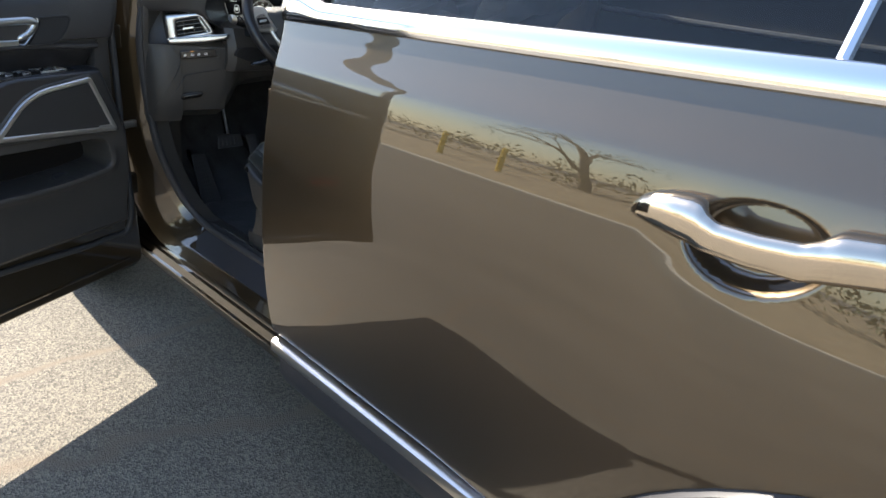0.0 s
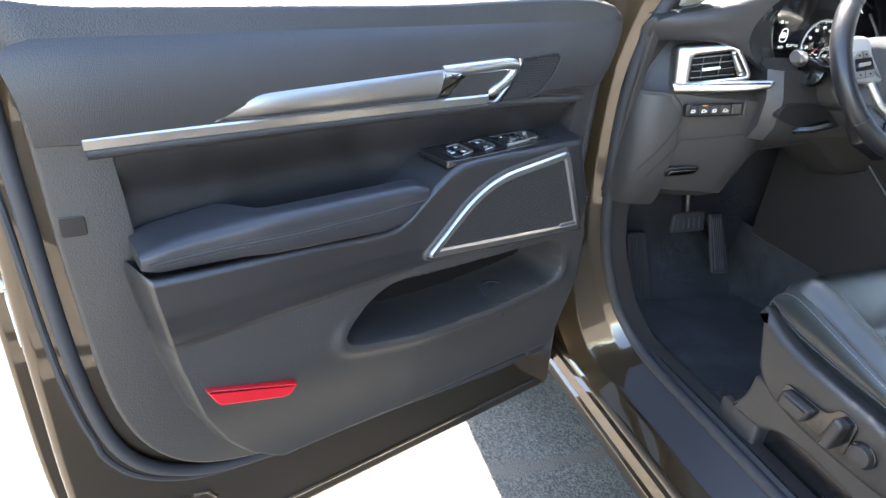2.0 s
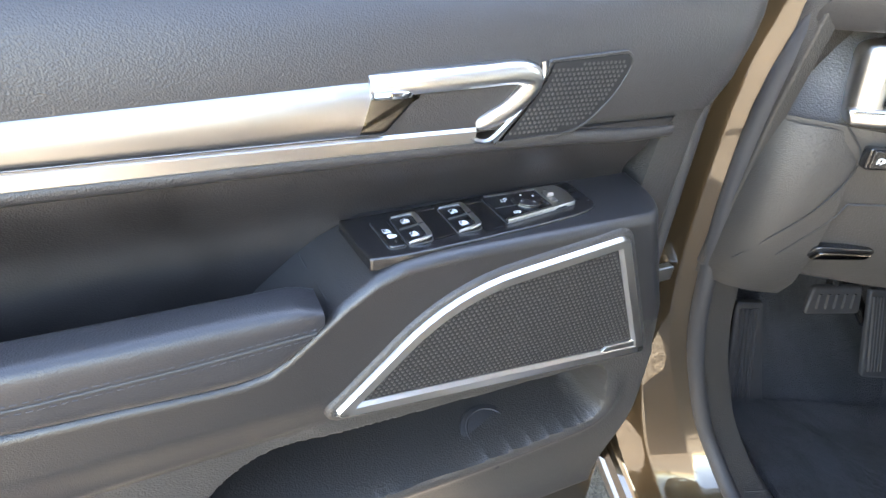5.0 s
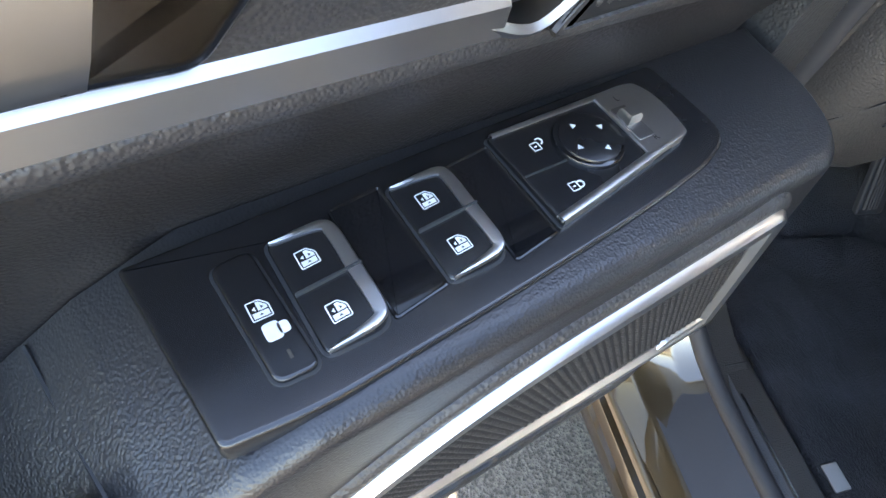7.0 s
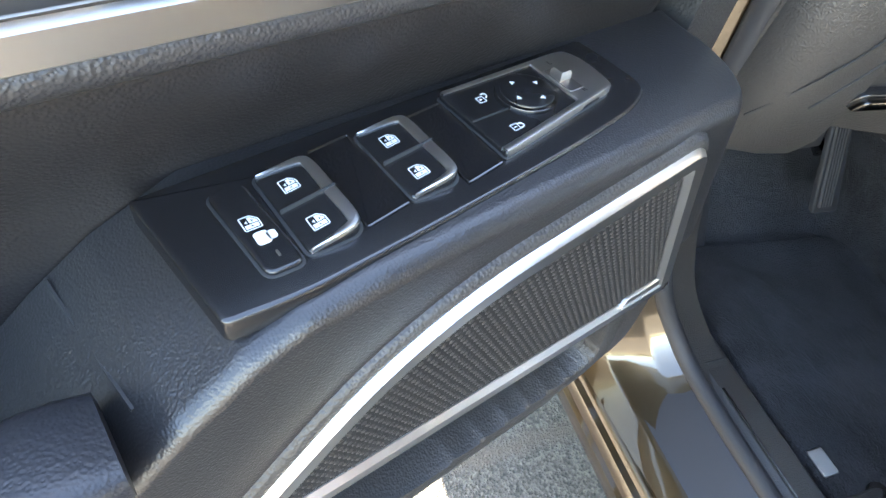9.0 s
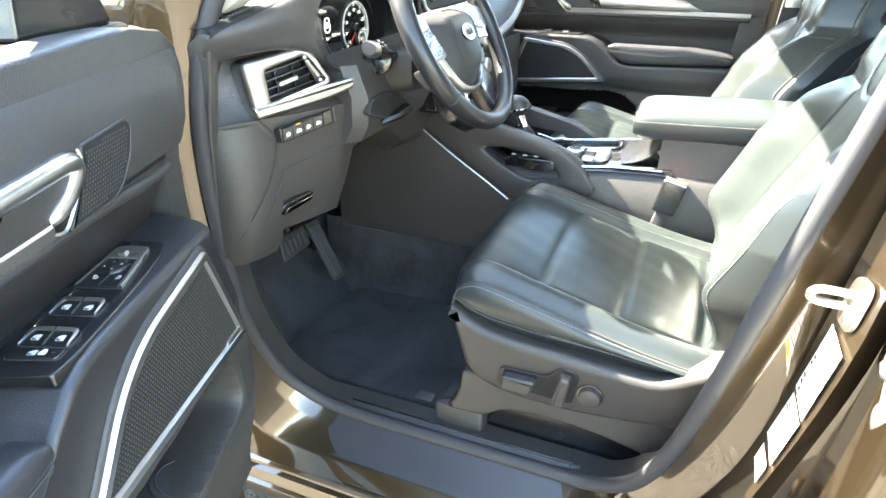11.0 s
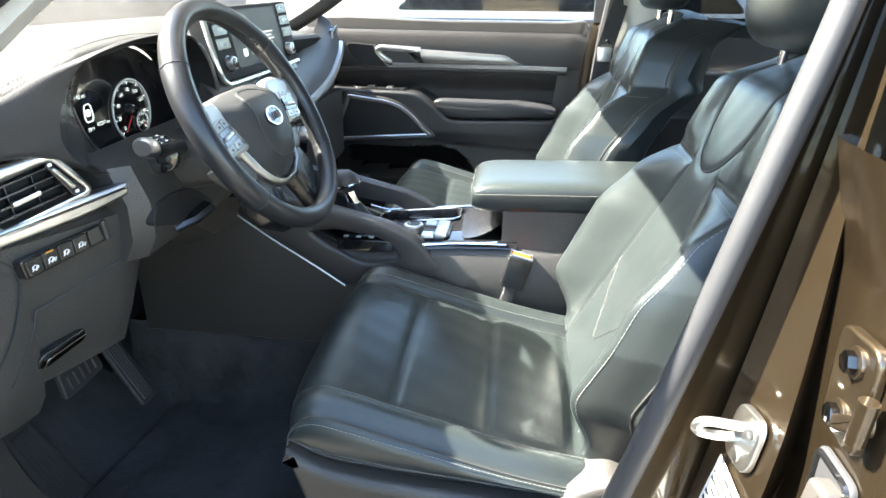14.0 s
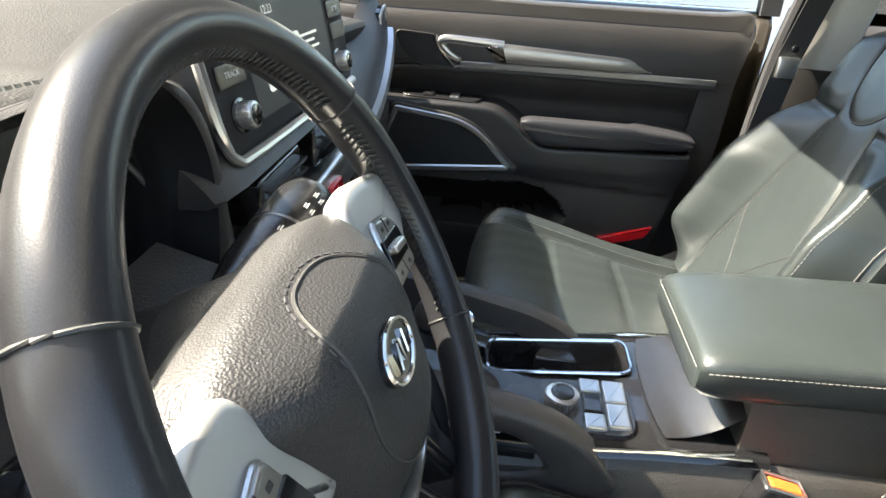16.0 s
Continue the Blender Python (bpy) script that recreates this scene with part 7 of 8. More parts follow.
for i in range(6):
    part("climate_key", slab(rounded([(0.884 + i * 0.034, 1.030), (0.914 + i * 0.034, 1.030), (0.914 + i * 0.034, 1.062), (0.884 + i * 0.034, 1.062)], 0.003, 2), 0.452, 0.460, 0.001, YZ), SMOOTH, cp)
    part("key_sign", slab(rounded([(0.893 + i * 0.034, 1.043), (0.905 + i * 0.034, 1.043), (0.905 + i * 0.034, 1.049), (0.893 + i * 0.034, 1.049)], 0.001, 2), 0.459, 0.4606, 0.0002, YZ), WHITE, cp)
# passenger side: wing trim, glove box line and end vent
wing = catmull([(0.450, 1.165, 1.105), (0.440, 1.28, 1.108), (0.428, 1.45, 1.125), (0.412, 1.60, 1.165), (0.400, 1.665, 1.195)], 8)
part("silver_wing", sweep(wing, [(-0.010, -0.008), (0.012, -0.008), (0.014, 0.0), (0.010, 0.008), (-0.010, 0.008)]), SILVER, DASH, "satin silver dashboard wing strip")
wp = [[p + Vector((0.0, 0, 0.006)), p + Vector((-0.008, 0, 0.035)), p + Vector((-0.030, 0, 0.065)), p + Vector((-0.06, 0, 0.085))] for p in wing]
part("wing_panel", loft(wp, closed=False), SOFT, DASH)
part("end_vent", slab(rounded([(1.610, 1.175), (1.668, 1.190), (1.662, 1.245), (1.612, 1.230)], 0.010, 3), 0.355, 0.392, 0.003, YZ), GLOSS, DASH)
part("end_vent_rim", rod([(0.394, y, z) for y, z in [(p.x, p.y) for p in rounded([(1.610, 1.175), (1.668, 1.190), (1.662, 1.245), (1.612, 1.230)], 0.010, 3)]], 0.003, 6, True, up=Vector((1, 0, 0))), SILVER, DASH)
glove = rounded([(1.20, 0.86), (1.62, 0.87), (1.63, 1.07), (1.19, 1.065)], 0.02, 4)
part("glove_box", slab(glove, 0.33, 0.412, 0.010, YZ), HARD, DASH, "dark glove box lid")

# ---- steering wheel and stalks ----
WHEEL = thing("steering_wheel", "black leather steering wheel with silver spokes", "steering wheel", pose(0.5686, 0.6442, 1.1973, 0, 61.3, 0))
HUB_A = -0.016

def W(a, b, c=0.0):
    """Wheel plane: a to the driver's right, b up the wheel, c towards the driver."""
    return Vector((-b, a, c))


def rim_point(an, b, rr=0.0):
    th = 0.0158 + 0.0018 * math.exp(-((abs(math.degrees(math.atan2(math.sin(an), math.cos(an)))) - 60) / 25) ** 2)
    R = 0.167
    ca, sa = math.cos(b), math.sin(b)
    rad = R + (th * 0.92 + rr) * ca
    return W(rad * math.cos(an + math.pi / 2), rad * math.sin(an + math.pi / 2) * 0.985, (th * 1.05 + rr) * sa)


bm = bmesh.new()
loft([[rim_point(2 * math.pi * i / 96, 2 * math.pi * j / 18) for j in range(18)] for i in range(97)], False, False, bm=bm)
bmesh.ops.remove_doubles(bm, verts=bm.verts, dist=1e-6)
part("rim", bm, RIMSKIN, WHEEL, "smooth black leather rim", 80)
for d in (55, 125, -55, -125):
    an = math.radians(d)
    part("rim_seam", rod([rim_point(an, 2 * math.pi * j / 20, 0.0001) for j in range(20)], 0.0010, 6, True, up=Vector((0.3, 0.2, 1))), DARKPRINT, WHEEL)
for lo, hi in ((-50, 50), (58, 122), (-122, -58)):
    bm = bmesh.new()
    nn = int((hi - lo) / 1.9)
    for i in range(nn):
        an = math.radians(lo + (hi - lo) * i / nn)
        for sgn in (-1, 1):
            rod([rim_point(an, math.pi - 0.15 + sgn * 0.30, 0.0004), rim_point(an + 0.020, math.pi - 0.15, 0.0012)], 0.0010, 4, bm=bm)
    part("rim_stitching", bm, DARKPRINT, WHEEL, "black cross stitching inside the rim")
    part("stitch_groove", rod([rim_point(math.radians(lo + (hi - lo) * i / 60), math.pi - 0.15, -0.0006) for i in range(61)], 0.0013, 6), RUBBER, WHEEL)
# hub cushion
half_hub = catmull([(0.0, 0.051, 0), (0.045, 0.0505, 0), (0.078, 0.046, 0), (0.096, 0.036, 0), (0.099, 0.020, 0), (0.087, -0.008, 0), (0.074, -0.038, 0), (0.062, -0.064, 0), (0.044, -0.083, 0), (0.020, -0.093, 0), (0.0, -0.094, 0)], 5)
hub = [(p.x, p.y) for p in half_hub] + [(-p.x, p.y) for p in half_hub[-2:0:-1]]
WH = lambda a, b, d: W(HUB_A + a, b, d)
hub_height = lambda q: 0.028 - 0.004 * min(1, q / 0.5) ** 2 - (0.036 * max(0.0, (q - 0.5) / 0.5) ** 1.25)
rings = [[WH(p[0], p[1], -0.045) for p in hub], [WH(p[0], p[1], -0.018) for p in hub]]
for q in (0.995, 0.97, 0.94, 0.90, 0.84, 0.77, 0.69, 0.60, 0.50, 0.40, 0.25, 0.08):
    rings.append([WH(p[0] * q, -0.012 + (p[1] + 0.012) * q, hub_height(q) - 0.004 * step(0.96, 1.0, q)) for p in hub])
part("hub_cover", loft(rings), HUBSKIN, WHEEL, "grained black airbag cover", 60)
seam = [(-0.002 + 0.045 * math.copysign(abs(math.cos(a)) ** 0.72, math.cos(a)) * (1 - 0.06 * max(0.0, -math.sin(a))), -0.012 + 0.054 * math.copysign(abs(math.sin(a)) ** 0.72, math.sin(a))) for a in [2 * math.pi * i / 72 for i in range(72)]]


def hub_top(a, b):
    """Height of the cushion over a place on the hub."""
    r, an = math.hypot(a, b + 0.012), math.atan2(b + 0.012, a)
    table = sorted((math.atan2(p[1] + 0.012, p[0]), math.hypot(p[0], p[1] + 0.012)) for p in hub)
    table = [(table[-1][0] - 2 * math.pi, table[-1][1])] + table + [(table[0][0] + 2 * math.pi, table[0][1])]
    return hub_height(min(0.99, r / lerp(table, an)))


part("hub_seam", rod([WH(a, b, hub_top(a, b)) for a, b in seam], 0.0013, 6, True), DARKPRINT, WHEEL)
part("seam_stitching", stitches([WH(a * 1.05, -0.010 + (b + 0.010) * 1.05, hub_top(a * 1.05, -0.010 + (b + 0.010) * 1.05) + 0.0004) for a, b in seam[6:34]]), DULLTHREAD, WHEEL)
EC = -0.009
em = part("emblem", loft([[WH(EC + 0.0225 * r * math.cos(a), -0.009 + 0.0140 * r * math.sin(a), d) for a in [2 * math.pi * i / 40 for i in range(40)]] for r, d in ((1.0, 0.022), (1.0, 0.0295), (0.93, 0.0308), (0.9, 0.0300))]), GLOSS, WHEEL, "oval chrome maker's emblem")
part("emblem_rim", rod([WH(EC + 0.0218 * math.cos(a), -0.009 + 0.0133 * math.sin(a), 0.0300) for a in [2 * math.pi * i / 40 for i in range(40)]], 0.0014, 6, True), CHROME, em)
for a0, a1 in ((-0.013, -0.011), (-0.010, -0.002), (-0.001, 0.002), (0.005, 0.010), (0.013, 0.010)):
    part("emblem_bar", rod([WH(EC + a0, -0.0145, 0.0308), WH(EC + a1, -0.0035, 0.0308)], 0.0013, 5), CHROME, em)
# spokes with key pads
for sg in (-1, 1):
    far = 0.158 - sg * HUB_A
    sp = rounded([(sg * 0.084, 0.046), (sg * 0.116, 0.047), (sg * far, 0.034), (sg * far, -0.004), (sg * 0.138, -0.030), (sg * 0.060, -0.032)], [0.012, 0.012, 0.005, 0.005, 0.010, 0.01], 5)
    spoke = part("spoke", slab(sp, -0.018, 0.001, 0.007, WH, n=4, back=True), SPOKE, WHEEL, "satin silver spoke with key pad")
    pad = rounded([(sg * 0.098, 0.021), (sg * 0.126, 0.014), (sg * 0.136, -0.001), (sg * 0.134, -0.028), (sg * 0.086, -0.024)], [0.005, 0.006, 0.01, 0.006, 0.005], 4)
    part("key_pad", slab(pad, -0.004, 0.0070, 0.002, WH), GREYBAR, spoke)
    part("pad_rim", rod([WH(p.x, p.y, 0.0035) for p in pad], 0.0016, 6, True), SILVER, spoke)
    part("pad_centre", slab(rounded([(sg * 0.094, 0.0085), (sg * 0.130, 0.0045), (sg * 0.1305, -0.0165), (sg * 0.089, -0.0115)], 0.002, 3), 0.002, 0.0078, 0.0008, WH), GLOSS, spoke)
    part("roller", slab(rounded([(sg * 0.100, 0.0005), (sg * 0.124, -0.0030), (sg * 0.1245, -0.0095), (sg * 0.100, -0.0055)], 0.002, 3), 0.006, 0.0115, 0.0018, WH), SILVER, spoke)
    for p0, p1 in (((0.112, 0.0175), (0.111, 0.0070)), ((0.110, -0.0145), (0.1105, -0.0255))):
        part("key_gap", rod([WH(sg * p0[0], p0[1], 0.0070), WH(sg * p1[0], p1[1], 0.0070)], 0.0006, 4), DARKPRINT, spoke)
    for ka, kb in ((0.104, 0.0125), (0.119, 0.0105), (0.099, -0.0190), (0.121, -0.0215)):
        part("key_sign", slab(rounded([(sg * (ka - 0.0022), kb - 0.0015), (sg * (ka + 0.0022), kb - 0.0015), (sg * (ka + 0.0022), kb + 0.0015), (sg * (ka - 0.0022), kb + 0.0015)], 0.0006, 2), 0.006, 0.0073, 0.0001, WH), DARKPRINT, spoke)
    wing = [Vector((sg * p.x, p.y, 0)) for p in half_hub if p.y < -0.012]
    rings = []
    for i, p in enumerate(wing):
        d = Vector((p.x, p.y + 0.012, 0)).normalized()
        wd = 0.0115 - 0.002 * step(0.0, 1.0, i / len(wing))
        rings.append([WH(p.x + d.x * e * wd, p.y + d.y * e * wd, h) for e, h in ((-0.15, -0.014), (-0.10, -0.005), (0.10, -0.0015), (0.45, -0.0025), (0.85, -0.0075), (1.0, -0.018), (0.9, -0.030))])
    part("hub_wing", loft(rings, closed=False), SILVER, WHEEL, "satin silver trim under the hub", 60)
    arm = rounded([(sg * 0.098, -0.052), (sg * 0.052, -0.078), (sg * 0.030, -0.094), (sg * 0.052, -0.160), (sg * 0.100, -0.130), (sg * 0.112, -0.098)], [0.01, 0.01, 0.01, 0.004, 0.004, 0.02], 4)
    lower = part("lower_spoke", slab(arm, -0.040, -0.012, 0.006, WH, n=4, back=True), SMOOTH, WHEEL, "satin black lower spoke")
    part("spoke_inlay", slab(rounded([(sg * 0.050, -0.094), (sg * 0.036, -0.100), (sg * 0.052, -0.150), (sg * 0.068, -0.142)], 0.005, 3), -0.014, -0.0085, 0.002, WH), GLOSS, lower)
    part("spoke_base", slab(rounded([(sg * 0.060, -0.030), (sg * 0.140, -0.030), (sg * 0.112, -0.070), (sg * 0.070, -0.074)], 0.012, 4), -0.036, -0.009, 0.008, WH, n=4), GREYDARK, WHEEL)
part("hub_boss", disc(W(0, 0, -0.09), W(0, 0, 1), 0.05, 0.06, 28, 0.01), HARD, WHEEL)

STALK = thing("light_stalk", "black light stalk with silver tipped switch", "control stalk", pose(0.0, 0.008, -0.006))
part("stem", loft([[Vector(c) + Vector((r * math.cos(a), 0, r * 0.8 * math.sin(a))) for a in [2 * math.pi * i / 16 for i in range(16)]] for c, r in (((0.475, 0.560, 1.172), 0.014), ((0.480, 0.530, 1.178), 0.012), ((0.484, 0.508, 1.182), 0.013), ((0.488, 0.490, 1.188), 0.017), ((0.492, 0.464, 1.196), 0.0165))]), SMOOTH, STALK)
part("tip", loft([[Vector(c) + Vector((r * math.cos(a), 0, r * 0.8 * math.sin(a))) for a in [2 * math.pi * i / 16 for i in range(16)]] for c, r in (((0.4922, 0.4636, 1.196), 0.0168), ((0.4935, 0.455, 1.1985), 0.0168), ((0.4945, 0.448, 1.200), 0.012))]), SILVER, STALK, "silver stalk end cap")
bm = bmesh.new()
for i in range(7):
    a = 0.6 + (i % 4) * 0.45
    y = 0.476 + (i // 4) * 0.014
    c = Vector((0.490 + 0.0165 * math.cos(a), y, 1.192 + 0.0136 * math.sin(a)))
    rod([c, c + Vector((0, -0.005, 0.001))], 0.0008, 4, bm=bm)
part("stalk_signs", bm, WHITE, STALK)
part("stalk_collar", disc((0.462, 0.540, 1.166), (0.2, -1, 0.2), 0.026, 0.016, 24, 0.003), GLOSS, STALK)
STALK2 = thing("wiper_stalk", "black wiper stalk with white signs and rotating end", "control stalk")


def stalk_ring(x, y, z, r):
    return [Vector((x + r * math.cos(a), y - 0.25 * r * math.sin(a), z + 0.82 * r * math.sin(a))) for a in [2 * math.pi * i / 24 for i in range(24)]]


part("stem", loft([stalk_ring(*q) for q in ((0.470, 0.665, 1.168, 0.014), (0.476, 0.700, 1.174, 0.014), (0.480, 0.720, 1.178, 0.019), (0.483, 0.726, 1.180, 0.021), (0.488, 0.758, 1.188, 0.021))]), SMOOTH, STALK2, "", 50)
part("end_switch", loft([stalk_ring(*q) for q in ((0.488, 0.760, 1.188, 0.0222), (0.491, 0.778, 1.192, 0.0224), (0.494, 0.797, 1.196, 0.0220), (0.496, 0.806, 1.198, 0.0195), (0.497, 0.810, 1.199, 0.014))]), SMOOTH, STALK2, "rotating stalk end", 50)
part("band", loft([stalk_ring(*q) for q in ((0.4878, 0.7575, 1.1879, 0.0216), (0.4884, 0.7600, 1.1881, 0.0216))]), SILVER, STALK2)
bm = bmesh.new()
for k, (y, a0) in enumerate(((0.734, 0.35), (0.738, 0.62), (0.734, 0.90), (0.745, 0.45), (0.746, 0.75), (0.745, 1.05), (0.772, 0.50), (0.774, 0.80), (0.786, 0.45), (0.788, 0.75))):
    f = (y - 0.726) / 0.07
    r = 0.0212 if y < 0.757 else 0.0224
    for da, w in ((0.0, 0.005), (0.09, 0.003)):
        c = Vector((0.483 + 0.011 * f + r * math.cos(a0 + da), y - 0.25 * r * math.sin(a0 + da), 1.180 + 0.016 * f + 0.82 * r * math.sin(a0 + da)))
        rod([c, c + Vector((0.0008, w, 0.0014))], 0.0007, 4, bm=bm)
part("stalk_signs", bm, WHITE, STALK2)

# ---- pedals ----
for nm, lab, o, base in (("brake_pedal", "black rubber brake pedal", [(0.575, 0.655), (0.680, 0.655), (0.675, 0.705), (0.582, 0.705)], 0.205), ("accelerator_pedal", "long ribbed accelerator pedal", [(0.704, 0.545), (0.762, 0.540), (0.748, 0.690), (0.706, 0.690)], 0.190), ("foot_rest", "ribbed black foot rest", [(0.455, 0.480), (0.535, 0.480), (0.515, 0.665), (0.462, 0.665)], 0.205)):
    P = thing(nm, lab, "pedal", pose(-0.075, 0.03, 0.0) if nm == "foot_rest" else pose(0, -0.015, 0.042))
    tilt = 0.25
    at = lambda a, b, d, base=base: Vector((base + d - (b - 0.6) * tilt + (0.03 if b < 0.56 else 0), a, b))
    part("pad", slab(rounded(o, 0.008, 3), -0.012, 0.0, 0.004, at, back=True), RUBBER, P)
    y0, y1 = o[3][0] + 0.006, o[2][0] - 0.006
    n = 5
    for i in range(n):
        y = y0 + (y1 - y0) * (i + 0.5) / n
        part("rib", rod([at(y, o[0][1] + 0.012, 0.001), at(y, o[2][1] - 0.012, 0.001)], 0.0035, 6), RUBBER, P)
    part("arm", rod([at((o[2][0] + o[3][0]) / 2, (o[0][1] + o[2][1]) / 2, -0.014), (0.09, (o[2][0] + o[3][0]) / 2, 0.66 if o[2][1] < 0.7 else 0.95)], 0.011, 8), SMOOTH, P)

# ---- centre console ----
CON = thing("centre_console", "dark centre console with silver trim and cup holders", "console")
deck_z = lambda x: lerp([(0.40, 1.00), (0.50, 0.955), (0.60, 0.900), (0.66, 0.886), (0.84, 0.906), (0.92, 0.910)], x)
def wall_row(x, s):
    y0 = 0.985 + s * (0.112 - 0.004 * step(0.8, 0.5, x))
    zt = deck_z(x) - 0.012
    return [Vector((x, y0 - s * 0.012, zt)), Vector((x, y0, zt - 0.014)), Vector((x, y0 + s * 0.004, zt - 0.10)), Vector((x, y0 + s * 0.008, 0.655)), Vector((x, y0 - s * 0.004, 0.645))]


def skirt_row(x, s):
    y0 = 0.985 + s * (0.112 - 0.004 * step(0.8, 0.5, x))
    return [Vector((x, y0 + s * d, z)) for d, z in ((0.002, 0.670), (0.008, 0.60), (0.020, 0.54), (0.045, 0.495), (0.085, 0.472), (0.120, 0.466))]


def bolster_ring(outline, y):
    """Places on an outline at even angles about the grab hole's middle."""
    out = []
    for k in range(96):
        an = 2 * math.pi * k / 96
        d = Vector((math.cos(an), math.sin(an)))
        best = 0.0
        for a, b in zip(outline, outline[1:] + outline[:1]):
            a2, e = Vector(a) - Vector((0.650, 0.885)), Vector(b) - Vector(a)
            den = d.x * e.y - d.y * e.x
            if abs(den) > 1e-9:
                r, f = (a2.x * e.y - a2.y * e.x) / den, (a2.x * d.y - a2.y * d.x) / den
                if r > 0 and -1e-6 <= f <= 1 + 1e-6:
                    best = max(best, r)
        out.append(Vector((0.650 + d.x * best, y, 0.885 + d.y * best)))
    return out


BOLSTER = rounded([(0.382, 0.950), (0.468, 0.894), (0.556, 0.838), (0.622, 0.792), (0.660, 0.806), (0.715, 0.828), (0.800, 0.826), (0.816, 0.850), (0.768, 0.912), (0.715, 0.939), (0.630, 0.959), (0.543, 0.980), (0.420, 0.994)], [0.01, 0.05, 0.05, 0.02, 0.04, 0.04, 0.014, 0.012, 0.04, 0.04, 0.06, 0.06, 0.02], 5)
GRAB_HOLE = rounded([(0.545, 0.916), (0.575, 0.893), (0.645, 0.858), (0.690, 0.853), (0.728, 0.868), (0.694, 0.908), (0.600, 0.922)], [0.006, 0.02, 0.02, 0.014, 0.010, 0.02, 0.03], 5)


for s in (-1, 1):
    part("console_side", loft([wall_row(x, s) for x in (0.15, 0.30, 0.40, 0.50, 0.60, 0.66, 0.75, 0.84, 0.95, 1.22)], closed=False), HARD, CON, "dark grey console side panel")
    part("tunnel_carpet", loft([skirt_row(x, s) for x in (0.10, 0.30, 0.50, 0.70, 0.90, 1.22)], closed=False), CARPET, CON, "black carpet along the tunnel")
    # grab bolster: a padded loop beside the deck
    y = 0.985 + s * 0.100
    wide = lambda d: [tuple(p) for p in inset(GRAB_HOLE, -d)]
    rings = [bolster_ring([tuple(p) for p in inset(BOLSTER, q)], y + s * d) for q, d in ((0.004, -0.017), (0.0, -0.008), (0.0, 0.004), (0.002, 0.011), (0.006, 0.0155), (0.012, 0.017))]
    rings += [bolster_ring(wide(q), y + s * d) for q, d in ((0.010, 0.017), (0.004, 0.0155), (0.001, 0.011), (0.0, 0.004), (0.0, -0.017))]
    part("grab_rail", loft(rings + rings[:1], False, False), SOFT, CON, "padded grab bolster with a hole", 60)
    low = catmull([(0.388, y + s * 0.012, 0.946), (0.468, y + s * 0.014, 0.891), (0.556, y + s * 0.014, 0.835), (0.612, y + s * 0.014, 0.797)], 5)
    part("silver_line", rod(low, 0.0020, 8), SILVER, CON, "thin silver line")


def deck_strip(bm, xs, ys):
    return loft([[Vector((x, y, deck_z(x) - d)) for y, d in ys] for x in xs], closed=False, bm=bm)


bm = deck_strip(bmesh.new(), (0.40, 0.46, 0.50, 0.56, 0.60, 0.63, 0.66, 0.70, 0.78, 0.84, 0.92, 0.96), ((0.874, 0.010), (0.879, 0.002), (0.890, 0.0), (0.950, 0.0), (1.002, 0.0)))
far_edge = ((1.002, 0.0), (1.072, 0.0), (1.091, 0.002), (1.096, 0.010))
deck_strip(bm, (0.40, 0.46, 0.50, 0.56, 0.60, 0.63, 0.657), far_edge)
deck_strip(bm, (0.834, 0.84, 0.92, 0.96), far_edge)
deck_strip(bm, (0.657, 0.70, 0.78, 0.834), ((1.067, 0.0), (1.080, 0.001), (1.091, 0.003), (1.096, 0.010)))
part("console_deck", bm, GLOSS, CON, "gloss black console deck", 60)
for s in (-1, 1):
    part("deck_edge", rod([(x, 0.985 + s * 0.1075, deck_z(x) - 0.001) for x in (0.62, 0.66, 0.74, 0.84, 0.90, 0.94)], 0.0026, 8), CHROME, CON, "chrome deck edge")
# cup holders
cups = rounded([(0.655, 1.000), (0.836, 1.000), (0.836, 1.069), (0.655, 1.069)], 0.018, 5)
rings = [[Vector((p[0], p[1], deck_z(p[0]) + 0.004)) for p in cups], [Vector((p[0], p[1], deck_z(p[0]) + 0.0045)) for p in inset(cups, 0.003)], [Vector((p[0], p[1], deck_z(p[0]) + 0.0005)) for p in inset(cups, 0.0045)], [Vector((p[0], p[1], 0.840)) for p in inset(cups, 0.006)]]
cpw = part("cup_holder", loft(rings, False, True), SMOOTH, CON, "twin black cup holders")
part("cup_rim", rod([Vector((p[0], p[1], deck_z(p[0]) + 0.0045)) for p in cups], 0.0024, 6, True), CHROME, cpw)
part("cup_divider", slab(rounded([(0.716, 1.036), (0.776, 1.036), (0.764, 1.066), (0.728, 1.066)], 0.008, 3), 0.842, 0.892, 0.003, XY), SMOOTH, cpw)
for x in (0.702, 0.792):
    part("cup_floor", disc((x, 1.034, 0.842), (0, 0, 1), 0.026, 0.003, 24), RUBBER, cpw)
    part("cup_finger", box(x + 0.022, x + 0.030, 1.010, 1.022, 0.842, 0.890, 0.003), SMOOTH, cpw)
